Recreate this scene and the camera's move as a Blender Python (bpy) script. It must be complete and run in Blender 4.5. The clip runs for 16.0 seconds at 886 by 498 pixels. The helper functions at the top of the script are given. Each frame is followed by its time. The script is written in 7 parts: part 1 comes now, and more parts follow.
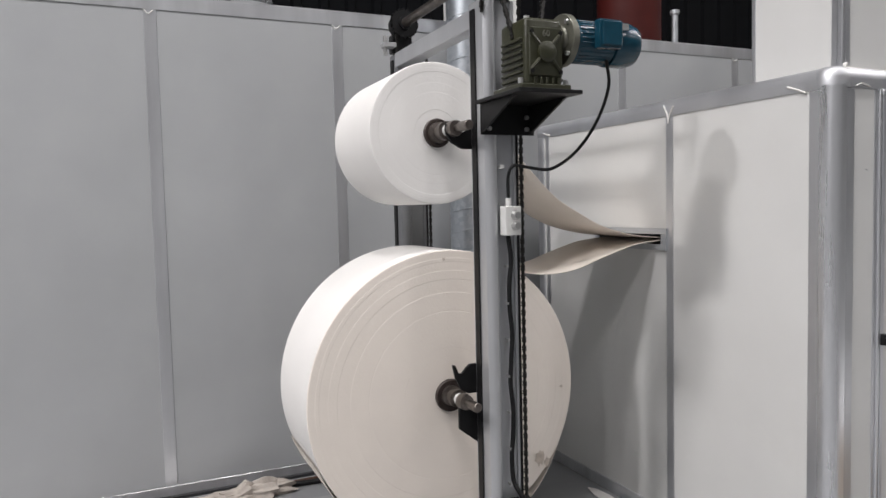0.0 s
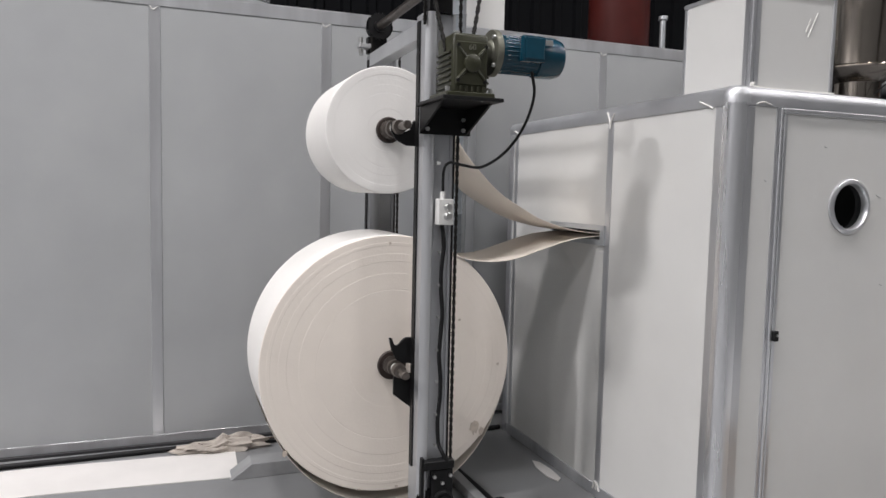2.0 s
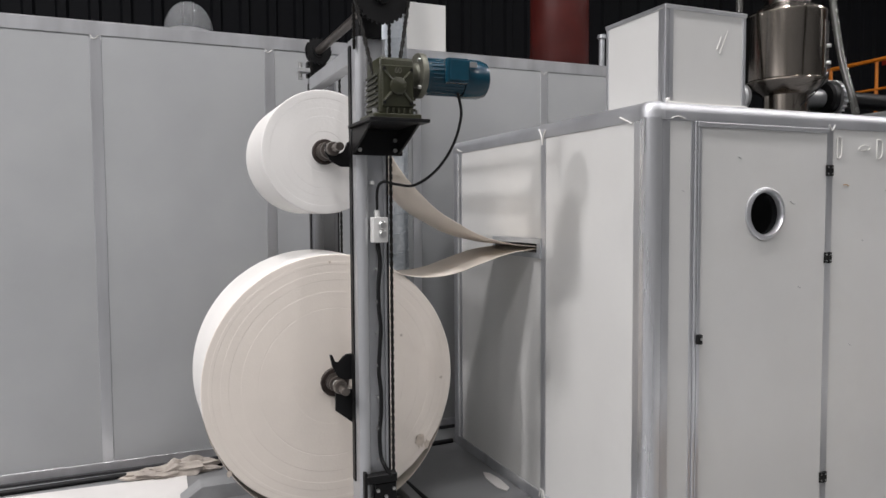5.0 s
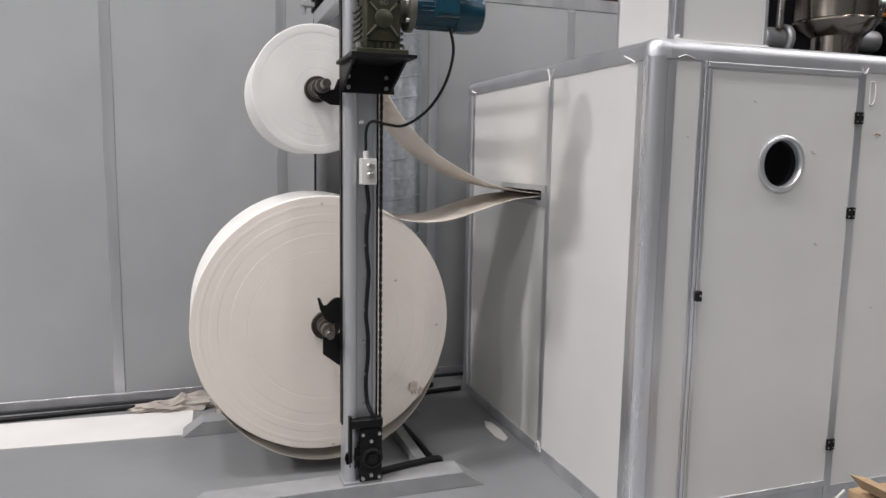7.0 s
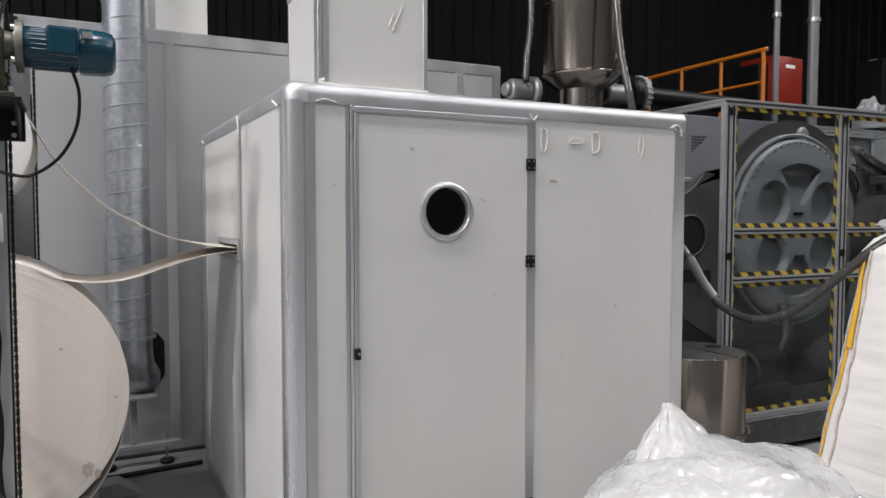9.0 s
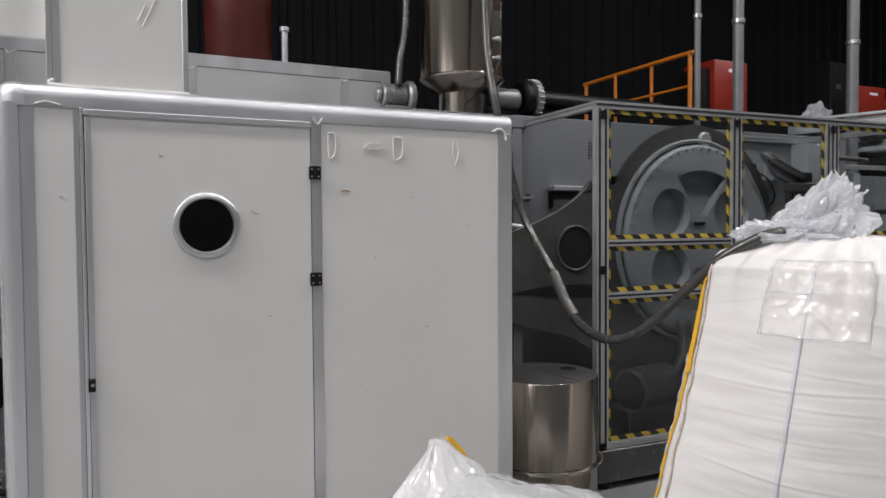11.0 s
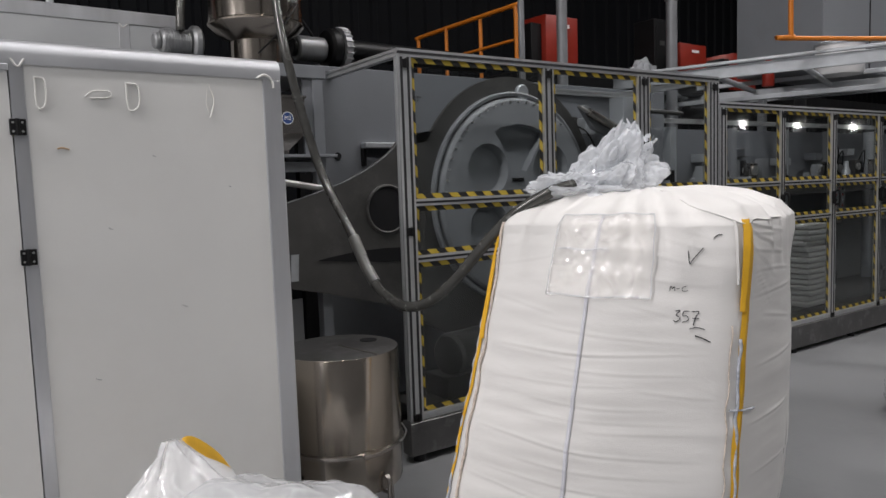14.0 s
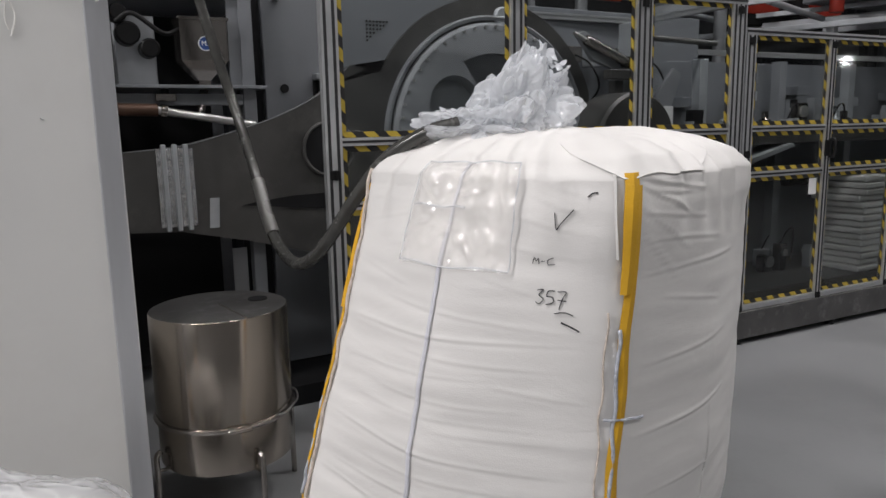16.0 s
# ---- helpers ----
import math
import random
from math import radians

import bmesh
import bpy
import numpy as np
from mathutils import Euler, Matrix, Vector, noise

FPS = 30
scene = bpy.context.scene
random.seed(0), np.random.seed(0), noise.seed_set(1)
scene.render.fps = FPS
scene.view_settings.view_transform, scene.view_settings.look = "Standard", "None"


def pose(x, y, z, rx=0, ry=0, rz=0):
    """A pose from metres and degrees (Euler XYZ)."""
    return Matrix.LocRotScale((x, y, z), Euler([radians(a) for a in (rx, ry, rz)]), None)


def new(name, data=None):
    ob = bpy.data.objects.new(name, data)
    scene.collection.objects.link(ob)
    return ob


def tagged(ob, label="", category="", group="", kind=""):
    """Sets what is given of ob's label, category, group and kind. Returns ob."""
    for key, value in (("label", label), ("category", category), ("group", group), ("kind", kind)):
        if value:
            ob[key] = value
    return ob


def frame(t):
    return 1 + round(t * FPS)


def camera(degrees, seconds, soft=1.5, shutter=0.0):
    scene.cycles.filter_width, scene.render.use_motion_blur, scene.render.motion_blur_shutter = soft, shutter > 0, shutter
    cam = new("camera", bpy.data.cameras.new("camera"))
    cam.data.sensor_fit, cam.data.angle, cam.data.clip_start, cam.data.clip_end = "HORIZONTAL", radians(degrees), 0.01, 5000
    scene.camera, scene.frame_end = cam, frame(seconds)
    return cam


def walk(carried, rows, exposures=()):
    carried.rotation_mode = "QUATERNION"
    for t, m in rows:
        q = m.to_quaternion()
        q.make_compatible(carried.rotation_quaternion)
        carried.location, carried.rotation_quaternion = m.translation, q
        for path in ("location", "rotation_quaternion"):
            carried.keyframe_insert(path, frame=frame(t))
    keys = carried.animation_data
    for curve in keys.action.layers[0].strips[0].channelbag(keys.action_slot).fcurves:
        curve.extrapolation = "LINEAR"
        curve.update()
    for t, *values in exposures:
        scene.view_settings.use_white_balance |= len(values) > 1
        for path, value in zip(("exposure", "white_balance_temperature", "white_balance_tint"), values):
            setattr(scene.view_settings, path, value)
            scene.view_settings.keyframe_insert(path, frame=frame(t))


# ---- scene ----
cam = camera(63.4, 16.0)
METRES, EYE, TILT, LEAN, TURN = 5.52, 1.663, 0.0, 0.0, -24.2
ROWS = [
    (0.0, 0.0, 0.0, 0.0, -0.08, -3.44, 1.34),
    (0.5, 0.0294, 0.0323, -0.002, -0.92, -4.05, 2.34),
    (1.0, 0.0824, 0.0168, 0.0044, 5.55, -3.06, 0.98),
    (1.5, 0.0794, -0.0253, 0.0052, 2.84, -3.4, 0.76),
    (2.0, 0.0852, -0.0644, 0.0045, 3.37, -4.57, -1.3),
    (2.5, 0.0999, -0.0892, 0.0047, 4.48, -2.8, -0.18),
    (3.0, 0.1004, -0.0924, 0.0034, 3.54, -2.85, 0.05),
    (3.5, 0.105, -0.0903, 0.0035, 2.12, -2.61, -0.52),
    (6.0, 0.1185, -0.0619, 0.0043, 0.17, -4.19, 0.81),
    (6.5, 0.1251, -0.0479, 0.0026, -0.42, -5.76, 0.38),
    (7.0, 0.1705, -0.0551, 0.0011, 5.45, -7.35, -0.92),
    (7.5, 0.2116, -0.0492, -0.0028, -0.56, -6.16, 0.01),
    (8.0, 0.2477, -0.0232, -0.0031, -2.78, -4.99, 1.06),
    (8.5, 0.3111, -0.0294, -0.0026, -0.03, -4.9, -0.55),
    (9.0, 0.3564, -0.0058, -0.0013, -2.81, -2.88, -0.04),
    (9.5, 0.412, 0.0069, -0.0023, 3.41, -3.2, -1.07),
    (10.0, 0.4624, 0.0106, -0.0017, -0.05, -2.04, 0.07),
    (12.5, 0.5895, 0.0686, -0.0006, -3.78, -2.51, 0.46),
    (13.0, 0.5945, 0.0705, -0.0007, -6.12, -3.06, 0.24),
    (13.5, 0.597, 0.0813, -0.0013, -10.04, -3.08, 0.34),
    (14.0, 0.6101, 0.0974, -0.0051, -12.77, -5.14, 1.94),
    (14.5, 0.6579, 0.0995, -0.0048, -7.08, -6.17, 0.82),
    (15.0, 0.6897, 0.1226, -0.0063, -11.27, -7.44, 1.44),
    (15.5, 0.7184, 0.1553, -0.0118, -13.5, -9.89, 1.38),
    (16.0, 0.7763, 0.1678, -0.0095, -5.58, -9.79, 1.08),
]
walk(cam, [(t, pose(0, 0, EYE, TILT, LEAN, TURN) @ pose(METRES * x, METRES * y, METRES * z, 90 + pitch, roll, yaw)) for t, x, y, z, yaw, pitch, roll in ROWS],
     [(0.0, 0.0), (7.0, 0.0), (8.0, -0.06), (9.0, 0.10), (9.8, 0.13), (12.5, -0.19), (13.5, -0.10), (14.0, -0.11), (14.5, -0.16), (15.0, -0.17), (16.0, -0.09)])

# ---------- light ----------
world = bpy.data.worlds.new("world")
scene.world = world
world.use_nodes = True
world.node_tree.nodes["Background"].inputs[0].default_value = (0.55, 0.6, 0.7, 1)
world.node_tree.nodes["Background"].inputs[1].default_value = 0.05
LAMP_Z = 8.6
# x, y, watts of the high-bay lamps
LAMPS = [(-7.5, 0.8, 690), (-4.2, 0.8, 290), (-1.0, 0.8, 205), (2.0, 0.8, 135), (5.2, 0.8, 50), (8.8, 0.8, 140), (12.5, 0.8, 206), (16.0, 0.8, 195),
         (-7.5, -4.5, 240), (-4.2, -4.5, 98), (-1.0, -4.5, 45), (2.5, -4.5, 45), (6.5, -4.5, 137), (11.0, -4.5, 100)]


def lamp_at(x, y, watts):
    data = bpy.data.lights.new("high_bay", "AREA")
    data.shape, data.size, data.energy = "DISK", 0.9, watts
    data.color = (1.0, 0.965, 0.975)
    ob = new("high_bay_light", data)
    ob.location = (x, y, LAMP_Z - 0.03)


for lx, ly, lw in LAMPS:
    lamp_at(lx, ly, lw)


# ---------- materials ----------
def nodes_of(name):
    m = bpy.data.materials.new(name)
    m.use_nodes = True
    nt = m.node_tree
    return m, nt, nt.nodes["Principled BSDF"]


def mat(name, colour, rough=0.5, metal=0.0, vary=0.12, scale=6.0, bump=0.05, bump_scale=60.0, dirt=None, dirt_amount=0.0, dirt_scale=1.5, stretch=(1, 1, 1), coat=0.0, rough_vary=0.1, random=0.0, spec=0.5):
    """A procedural surface: base colour with broad and fine variation, blotches of dirt, fine relief."""
    m, nt, b = nodes_of(name)
    N, L = nt.nodes, nt.links
    tc = N.new("ShaderNodeTexCoord")
    mp = N.new("ShaderNodeMapping")
    mp.inputs["Scale"].default_value = stretch
    L.new(tc.outputs["Object"], mp.inputs[0])
    n1 = N.new("ShaderNodeTexNoise")
    n1.inputs["Scale"].default_value, n1.inputs["Detail"].default_value = scale, 6
    L.new(mp.outputs[0], n1.inputs["Vector"])
    ramp = N.new("ShaderNodeValToRGB")
    c = Vector(colour)
    lo, hi = c * (1 - vary), c * (1 + vary)
    ramp.color_ramp.elements[0].position, ramp.color_ramp.elements[1].position = 0.3, 0.7
    ramp.color_ramp.elements[0].color, ramp.color_ramp.elements[1].color = (*lo, 1), (*[min(v, 0.95) for v in hi], 1)
    L.new(n1.outputs["Fac"], ramp.inputs[0])
    out = ramp.outputs[0]
    if random:
        info = N.new("ShaderNodeObjectInfo")
        hsv = N.new("ShaderNodeHueSaturation")
        mr = N.new("ShaderNodeMapRange")
        mr.inputs["To Min"].default_value, mr.inputs["To Max"].default_value = 1 - random, 1 + random
        L.new(info.outputs["Random"], mr.inputs["Value"])
        L.new(mr.outputs[0], hsv.inputs["Value"])
        L.new(out, hsv.inputs["Color"])
        out = hsv.outputs[0]
    if dirt:
        n2 = N.new("ShaderNodeTexNoise")
        n2.inputs["Scale"].default_value, n2.inputs["Detail"].default_value, n2.inputs["Roughness"].default_value = dirt_scale, 8, 0.68
        L.new(mp.outputs[0], n2.inputs["Vector"])
        r2 = N.new("ShaderNodeMapRange")
        r2.inputs["From Min"].default_value, r2.inputs["From Max"].default_value = 0.52, 0.78
        r2.inputs["To Max"].default_value = dirt_amount
        L.new(n2.outputs["Fac"], r2.inputs["Value"])
        mix = N.new("ShaderNodeMixRGB")
        mix.inputs[2].default_value = (*dirt, 1)
        L.new(r2.outputs[0], mix.inputs[0])
        L.new(out, mix.inputs[1])
        out = mix.outputs[0]
    L.new(out, b.inputs["Base Color"])
    b.inputs["Metallic"].default_value = metal
    b.inputs["Specular IOR Level"].default_value = spec
    b.inputs["Coat Weight"].default_value = coat
    rr = N.new("ShaderNodeMapRange")
    rr.inputs["To Min"].default_value, rr.inputs["To Max"].default_value = max(rough - rough_vary, 0.02), min(rough + rough_vary, 1)
    L.new(n1.outputs["Fac"], rr.inputs["Value"])
    L.new(rr.outputs[0], b.inputs["Roughness"])
    if bump:
        n3 = N.new("ShaderNodeTexNoise")
        n3.inputs["Scale"].default_value, n3.inputs["Detail"].default_value = bump_scale, 4
        L.new(mp.outputs[0], n3.inputs["Vector"])
        bp = N.new("ShaderNodeBump")
        bp.inputs["Strength"].default_value, bp.inputs["Distance"].default_value = bump, 0.01
        L.new(n3.outputs["Fac"], bp.inputs["Height"])
        L.new(bp.outputs[0], b.inputs["Normal"])
    return m


PANEL = mat("panel_white", (0.665, 0.665, 0.65), 0.36, vary=0.03, scale=2.5, bump=0.02, bump_scale=25, dirt=(0.42, 0.38, 0.32), dirt_amount=0.14, dirt_scale=1.2)
# same white panel as the cabin, with the rear wall's shade painted as grey
PANEL_SHADED = mat("panel_white_shaded", (0.33, 0.34, 0.346), 0.36, vary=0.05, scale=2.0, bump=0.02, bump_scale=20, dirt=(0.36, 0.35, 0.33), dirt_amount=0.12, dirt_scale=1.0)
ALU = mat("aluminium_trim", (0.60, 0.61, 0.63), 0.33, metal=0.75, vary=0.14, scale=6, bump=0.015, bump_scale=60, stretch=(1, 1, 0.12), dirt=(0.36, 0.36, 0.36), dirt_amount=0.35, dirt_scale=4)
ALU_BRIGHT = mat("aluminium_corner", (0.80, 0.81, 0.83), 0.27, metal=0.85, vary=0.08, scale=6, bump=0.01, bump_scale=40, stretch=(1, 1, 0.08))
EXTRUSION = mat("anodised_extrusion", (0.62, 0.63, 0.64), 0.34, metal=0.7, vary=0.06, scale=12, bump=0.01, bump_scale=120)
EXTR_DARK = mat("extrusion_slot_rubber", (0.02, 0.02, 0.022), 0.6, vary=0.1)
SEALANT = mat("white_sealant", (0.74, 0.73, 0.70), 0.5, vary=0.05, bump=0.3, bump_scale=120)
PAPER = mat("reel_paper_side", (0.80, 0.735, 0.665), 0.85, vary=0.025, scale=5, bump=0.06, bump_scale=90, dirt=(0.58, 0.49, 0.40), dirt_amount=0.20, dirt_scale=2.2)
PAPER_TOP = mat("reel_paper_outer", (0.80, 0.785, 0.76), 0.8, vary=0.025, scale=3, bump=0.05, bump_scale=60)
WEB = mat("paper_web_cream", (0.80, 0.735, 0.66), 0.8, vary=0.03, scale=4, bump=0.05, bump_scale=80)
POST = mat("dark_grey_metal", (0.22, 0.225, 0.235), 0.42, metal=0.25, vary=0.06, scale=10, bump=0.04, dirt=(0.14, 0.14, 0.14), dirt_amount=0.2, dirt_scale=3)
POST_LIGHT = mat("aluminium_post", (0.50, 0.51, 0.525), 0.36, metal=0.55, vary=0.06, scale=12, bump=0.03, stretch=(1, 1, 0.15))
BLACK = mat("black_steel", (0.007, 0.007, 0.0075), 0.45, vary=0.2, bump=0.05, spec=0.25)
BLACK_RUBBER = mat("black_rubber", (0.006, 0.006, 0.0065), 0.5, vary=0.2, bump=0.03, spec=0.3)
CHAIN = mat("oiled_chain_steel", (0.014, 0.013, 0.012), 0.42, metal=0.3, vary=0.3, scale=60, spec=0.35)
SHAFT = mat("worn_shaft_steel", (0.17, 0.15, 0.135), 0.35, metal=0.85, vary=0.25, scale=30, bump=0.08)
FLANGE = mat("oxidised_core_flange", (0.045, 0.034, 0.03), 0.5, metal=0.4, vary=0.2, scale=25)
STEEL = mat("stainless_steel", (0.36, 0.335, 0.31), 0.24, metal=1.0, vary=0.07, scale=5, bump=0.02, bump_scale=40, stretch=(1, 1, 0.25), rough_vary=0.08)
STEEL_DULL = mat("stainless_lid_dull", (0.15, 0.147, 0.144), 0.42, metal=0.8, vary=0.15, scale=6, bump=0.08, dirt=(0.55, 0.55, 0.55), dirt_amount=0.4, dirt_scale=9)


def brushed(m, amount=0.6, rough=0.2):
    """Brushing round the upright axis draws highlights out up and down."""
    nt = m.node_tree
    b = nt.nodes["Principled BSDF"]
    for l in list(nt.links):
        if l.to_socket == b.inputs["Roughness"]:
            nt.links.remove(l)
    b.inputs["Roughness"].default_value = rough
    b.inputs["Anisotropic"].default_value = amount
    b.inputs["Anisotropic Rotation"].default_value = 0.25
    tg = nt.nodes.new("ShaderNodeTangent")
    tg.direction_type, tg.axis = "RADIAL", "Z"
    nt.links.new(tg.outputs[0], b.inputs["Tangent"])
    return m


BRUSHED = brushed(mat("brushed_stainless", (0.36, 0.322, 0.28), 0.3, metal=1.0, vary=0.05, scale=5, bump=0.003, bump_scale=26, stretch=(1, 1, 0.06), rough_vary=0.05))
OLIVE = mat("olive_gearbox_paint", (0.030, 0.031, 0.016), 0.38, vary=0.2, scale=14, bump=0.15, bump_scale=70)
BLUE = mat("blue_motor_paint", (0.005, 0.042, 0.068), 0.24, vary=0.15, scale=12, bump=0.03)
FLANGE_GREY = mat("cast_flange", (0.16, 0.16, 0.13), 0.45, metal=0.5, vary=0.15, scale=20, bump=0.1)
BOLT = mat("zinc_bolt", (0.55, 0.55, 0.54), 0.35, metal=0.9, vary=0.1)
SWITCH = mat("switch_box_plastic", (0.68, 0.68, 0.66), 0.45, vary=0.03)
FLOOR = mat("sealed_concrete", (0.235, 0.24, 0.245), 0.34, vary=0.12, scale=0.9, bump=0.03, bump_scale=30, dirt=(0.14, 0.14, 0.14), dirt_amount=0.5, dirt_scale=0.8, rough_vary=0.12)
BASE_GREY = mat("base_rail_paint", (0.30, 0.305, 0.31), 0.45, vary=0.1, scale=9, bump=0.05, dirt=(0.16, 0.15, 0.14), dirt_amount=0.3, dirt_scale=5)
HALL_DARK = mat("dark_corrugated_sheet", (0.0045, 0.005, 0.0065), 0.65, vary=0.2, scale=2, bump=0.03, spec=0.12)
ALU_SATIN = mat("aluminium_top_edge", (0.56, 0.57, 0.59), 0.48, metal=0.85, vary=0.08, scale=6, bump=0.01, bump_scale=40, dirt=(0.45, 0.45, 0.45), dirt_amount=0.3, dirt_scale=3)
HALL_ROOF = mat("dark_roof_sheet", (0.02, 0.021, 0.023), 0.6, vary=0.15, scale=2, bump=0.03)
HALL_PALE = mat("grey_hall_wall", (0.16, 0.165, 0.17), 0.6, vary=0.06, scale=1.5, bump=0.03)
MACHINE = mat("machine_grey_blue", (0.178, 0.187, 0.202), 0.45, vary=0.05, scale=3, bump=0.04, dirt=(0.1, 0.1, 0.1), dirt_amount=0.25, dirt_scale=2)
MACHINE_PALE = mat("machine_pale_disc", (0.225, 0.234, 0.248), 0.42, vary=0.06, scale=5, bump=0.05)
PLATE = mat("machined_plate", (0.085, 0.083, 0.080), 0.4, metal=0.4, vary=0.12, scale=6, bump=0.05, dirt=(0.24, 0.23, 0.22), dirt_amount=0.3, dirt_scale=4)
# near-black base colour stands in for shade in holes, gaps and under machines
CAVITY_SHADE = mat("painted_cavity_shade", (0.010, 0.010, 0.011), 0.6, vary=0.2, spec=0.25)
FOIL = mat("crinkled_foil", (0.52, 0.53, 0.54), 0.24, metal=0.9, vary=0.2, scale=14, bump=0.9, bump_scale=38)
ORANGE = mat("orange_handrail_paint", (0.62, 0.19, 0.015), 0.42, vary=0.08, scale=10, bump=0.04)
RED = mat("red_burner_paint", (0.24, 0.018, 0.008), 0.4, vary=0.1, scale=6)
RED_DARK = mat("dark_red_tank", (0.062, 0.007, 0.005), 0.42, vary=0.2, scale=4)
GALV_BEAM = mat("galvanised_channel", (0.46, 0.48, 0.50), 0.4, metal=0.5, vary=0.12, scale=7, bump=0.05)
YELLOW = mat("yellow_webbing", (0.72, 0.40, 0.02), 0.7, vary=0.1, scale=12, bump=0.25, bump_scale=160)
ROPE = mat("blue_white_rope", (0.45, 0.47, 0.52), 0.8, vary=0.3, scale=60, bump=0.4, bump_scale=120)
THREAD = mat("seam_cord", (0.60, 0.52, 0.45), 0.8, vary=0.25, scale=50, bump=0.3, bump_scale=150)
INK = mat("marker_ink", (0.012, 0.012, 0.016), 0.6, vary=0.1)
BLUE_LINE = mat("woven_blue_line", (0.66, 0.665, 0.71), 0.8, vary=0.12)
RAG = mat("dirty_rag", (0.40, 0.36, 0.32), 0.9, vary=0.25, scale=9, bump=0.6, bump_scale=30)
SHEET = mat("white_floor_sheet", (0.72, 0.70, 0.68), 0.6, vary=0.05, scale=3, bump=0.1, bump_scale=12)
CARD = mat("cardboard", (0.42, 0.29, 0.17), 0.8, vary=0.1, scale=10, bump=0.1)
TEAL = mat("teal_plastic", (0.02, 0.16, 0.24), 0.4, vary=0.1)
BLUE_BADGE = mat("blue_badge", (0.02, 0.06, 0.22), 0.4, vary=0.1)
WHITE_PAINT = mat("white_paint", (0.8, 0.8, 0.8), 0.5, vary=0.02)
BURNT = mat("copper_brown_pipe", (0.085, 0.045, 0.028), 0.45, metal=0.4, vary=0.2, scale=12)


def cloth_mat(name, colour, rough, streak):
    """Woven polypropylene: fine weave, horizontal creases and faint stains."""
    m, nt, b = nodes_of(name)
    N, L = nt.nodes, nt.links
    tc = N.new("ShaderNodeTexCoord")
    n1 = N.new("ShaderNodeTexNoise")
    n1.inputs["Scale"].default_value, n1.inputs["Detail"].default_value = 3.0, 6
    L.new(tc.outputs["Object"], n1.inputs["Vector"])
    ramp = N.new("ShaderNodeValToRGB")
    c = Vector(colour)
    ramp.color_ramp.elements[0].color, ramp.color_ramp.elements[1].color = (*(c * 0.95), 1), (*(c * 1.04), 1)
    L.new(n1.outputs["Fac"], ramp.inputs[0])
    L.new(ramp.outputs[0], b.inputs["Base Color"])
    b.inputs["Roughness"].default_value = rough
    mp = N.new("ShaderNodeMapping")
    mp.inputs["Scale"].default_value = (1.2, 1.2, streak)
    L.new(tc.outputs["Object"], mp.inputs[0])
    n2 = N.new("ShaderNodeTexNoise")
    n2.inputs["Scale"].default_value, n2.inputs["Detail"].default_value, n2.inputs["Roughness"].default_value = 2.4, 5, 0.55
    n2.inputs["Distortion"].default_value = 0.4
    L.new(mp.outputs[0], n2.inputs["Vector"])
    b1 = N.new("ShaderNodeBump")
    b1.inputs["Strength"].default_value, b1.inputs["Distance"].default_value = 0.10, 0.04
    L.new(n2.outputs["Fac"], b1.inputs["Height"])
    n3 = N.new("ShaderNodeTexNoise")
    n3.inputs["Scale"].default_value = 220
    L.new(tc.outputs["Object"], n3.inputs["Vector"])
    b2 = N.new("ShaderNodeBump")
    b2.inputs["Strength"].default_value, b2.inputs["Distance"].default_value = 0.12, 0.004
    L.new(n3.outputs["Fac"], b2.inputs["Height"])
    L.new(b1.outputs[0], b2.inputs["Normal"])
    L.new(b2.outputs[0], b.inputs["Normal"])
    return m


BAG = cloth_mat("woven_bag", (0.755, 0.74, 0.72), 0.6, 2.6)


def film_mat(name, alpha, tint, scale=16, ridged=False, through_light=0.45, relief=0.8):
    """Crinkled polythene: milky film with sharp glints."""
    m, nt, b = nodes_of(name)
    N, L = nt.nodes, nt.links
    b.inputs["Base Color"].default_value = (*tint, 1)
    b.inputs["Roughness"].default_value = 0.10
    b.inputs["Specular IOR Level"].default_value = 1.0
    b.inputs["Coat Weight"].default_value, b.inputs["Coat Roughness"].default_value, b.inputs["Coat IOR"].default_value = 1.0, 0.12, 1.7
    tc = N.new("ShaderNodeTexCoord")
    n2 = N.new("ShaderNodeTexNoise")
    n2.inputs["Scale"].default_value, n2.inputs["Detail"].default_value, n2.inputs["Roughness"].default_value = scale, 7, 0.62
    if ridged:
        n2.noise_type = "RIDGED_MULTIFRACTAL"
    n2.inputs["Distortion"].default_value = 1.3
    L.new(tc.outputs["Object"], n2.inputs["Vector"])
    bp = N.new("ShaderNodeBump")
    bp.inputs["Strength"].default_value, bp.inputs["Distance"].default_value = relief, 0.03
    L.new(n2.outputs["Fac"], bp.inputs["Height"])
    L.new(bp.outputs[0], b.inputs["Normal"])
    L.new(bp.outputs[0], b.inputs["Coat Normal"])
    tl = N.new("ShaderNodeBsdfTranslucent")
    tl.inputs[0].default_value = (*tint, 1)
    ml = N.new("ShaderNodeMixShader")
    ml.inputs[0].default_value = through_light
    L.new(b.outputs[0], ml.inputs[1])
    L.new(tl.outputs[0], ml.inputs[2])
    tr = N.new("ShaderNodeBsdfTransparent")
    mx = N.new("ShaderNodeMixShader")
    mr = N.new("ShaderNodeMapRange")
    mr.inputs["To Min"].default_value, mr.inputs["To Max"].default_value = alpha - 0.2, min(alpha + 0.2, 1)
    L.new(n2.outputs["Fac"], mr.inputs["Value"])
    L.new(mr.outputs[0], mx.inputs[0])
    L.new(tr.outputs[0], mx.inputs[1])
    L.new(ml.outputs[0], mx.inputs[2])
    L.new(mx.outputs[0], N["Material Output"].inputs[0])
    return m


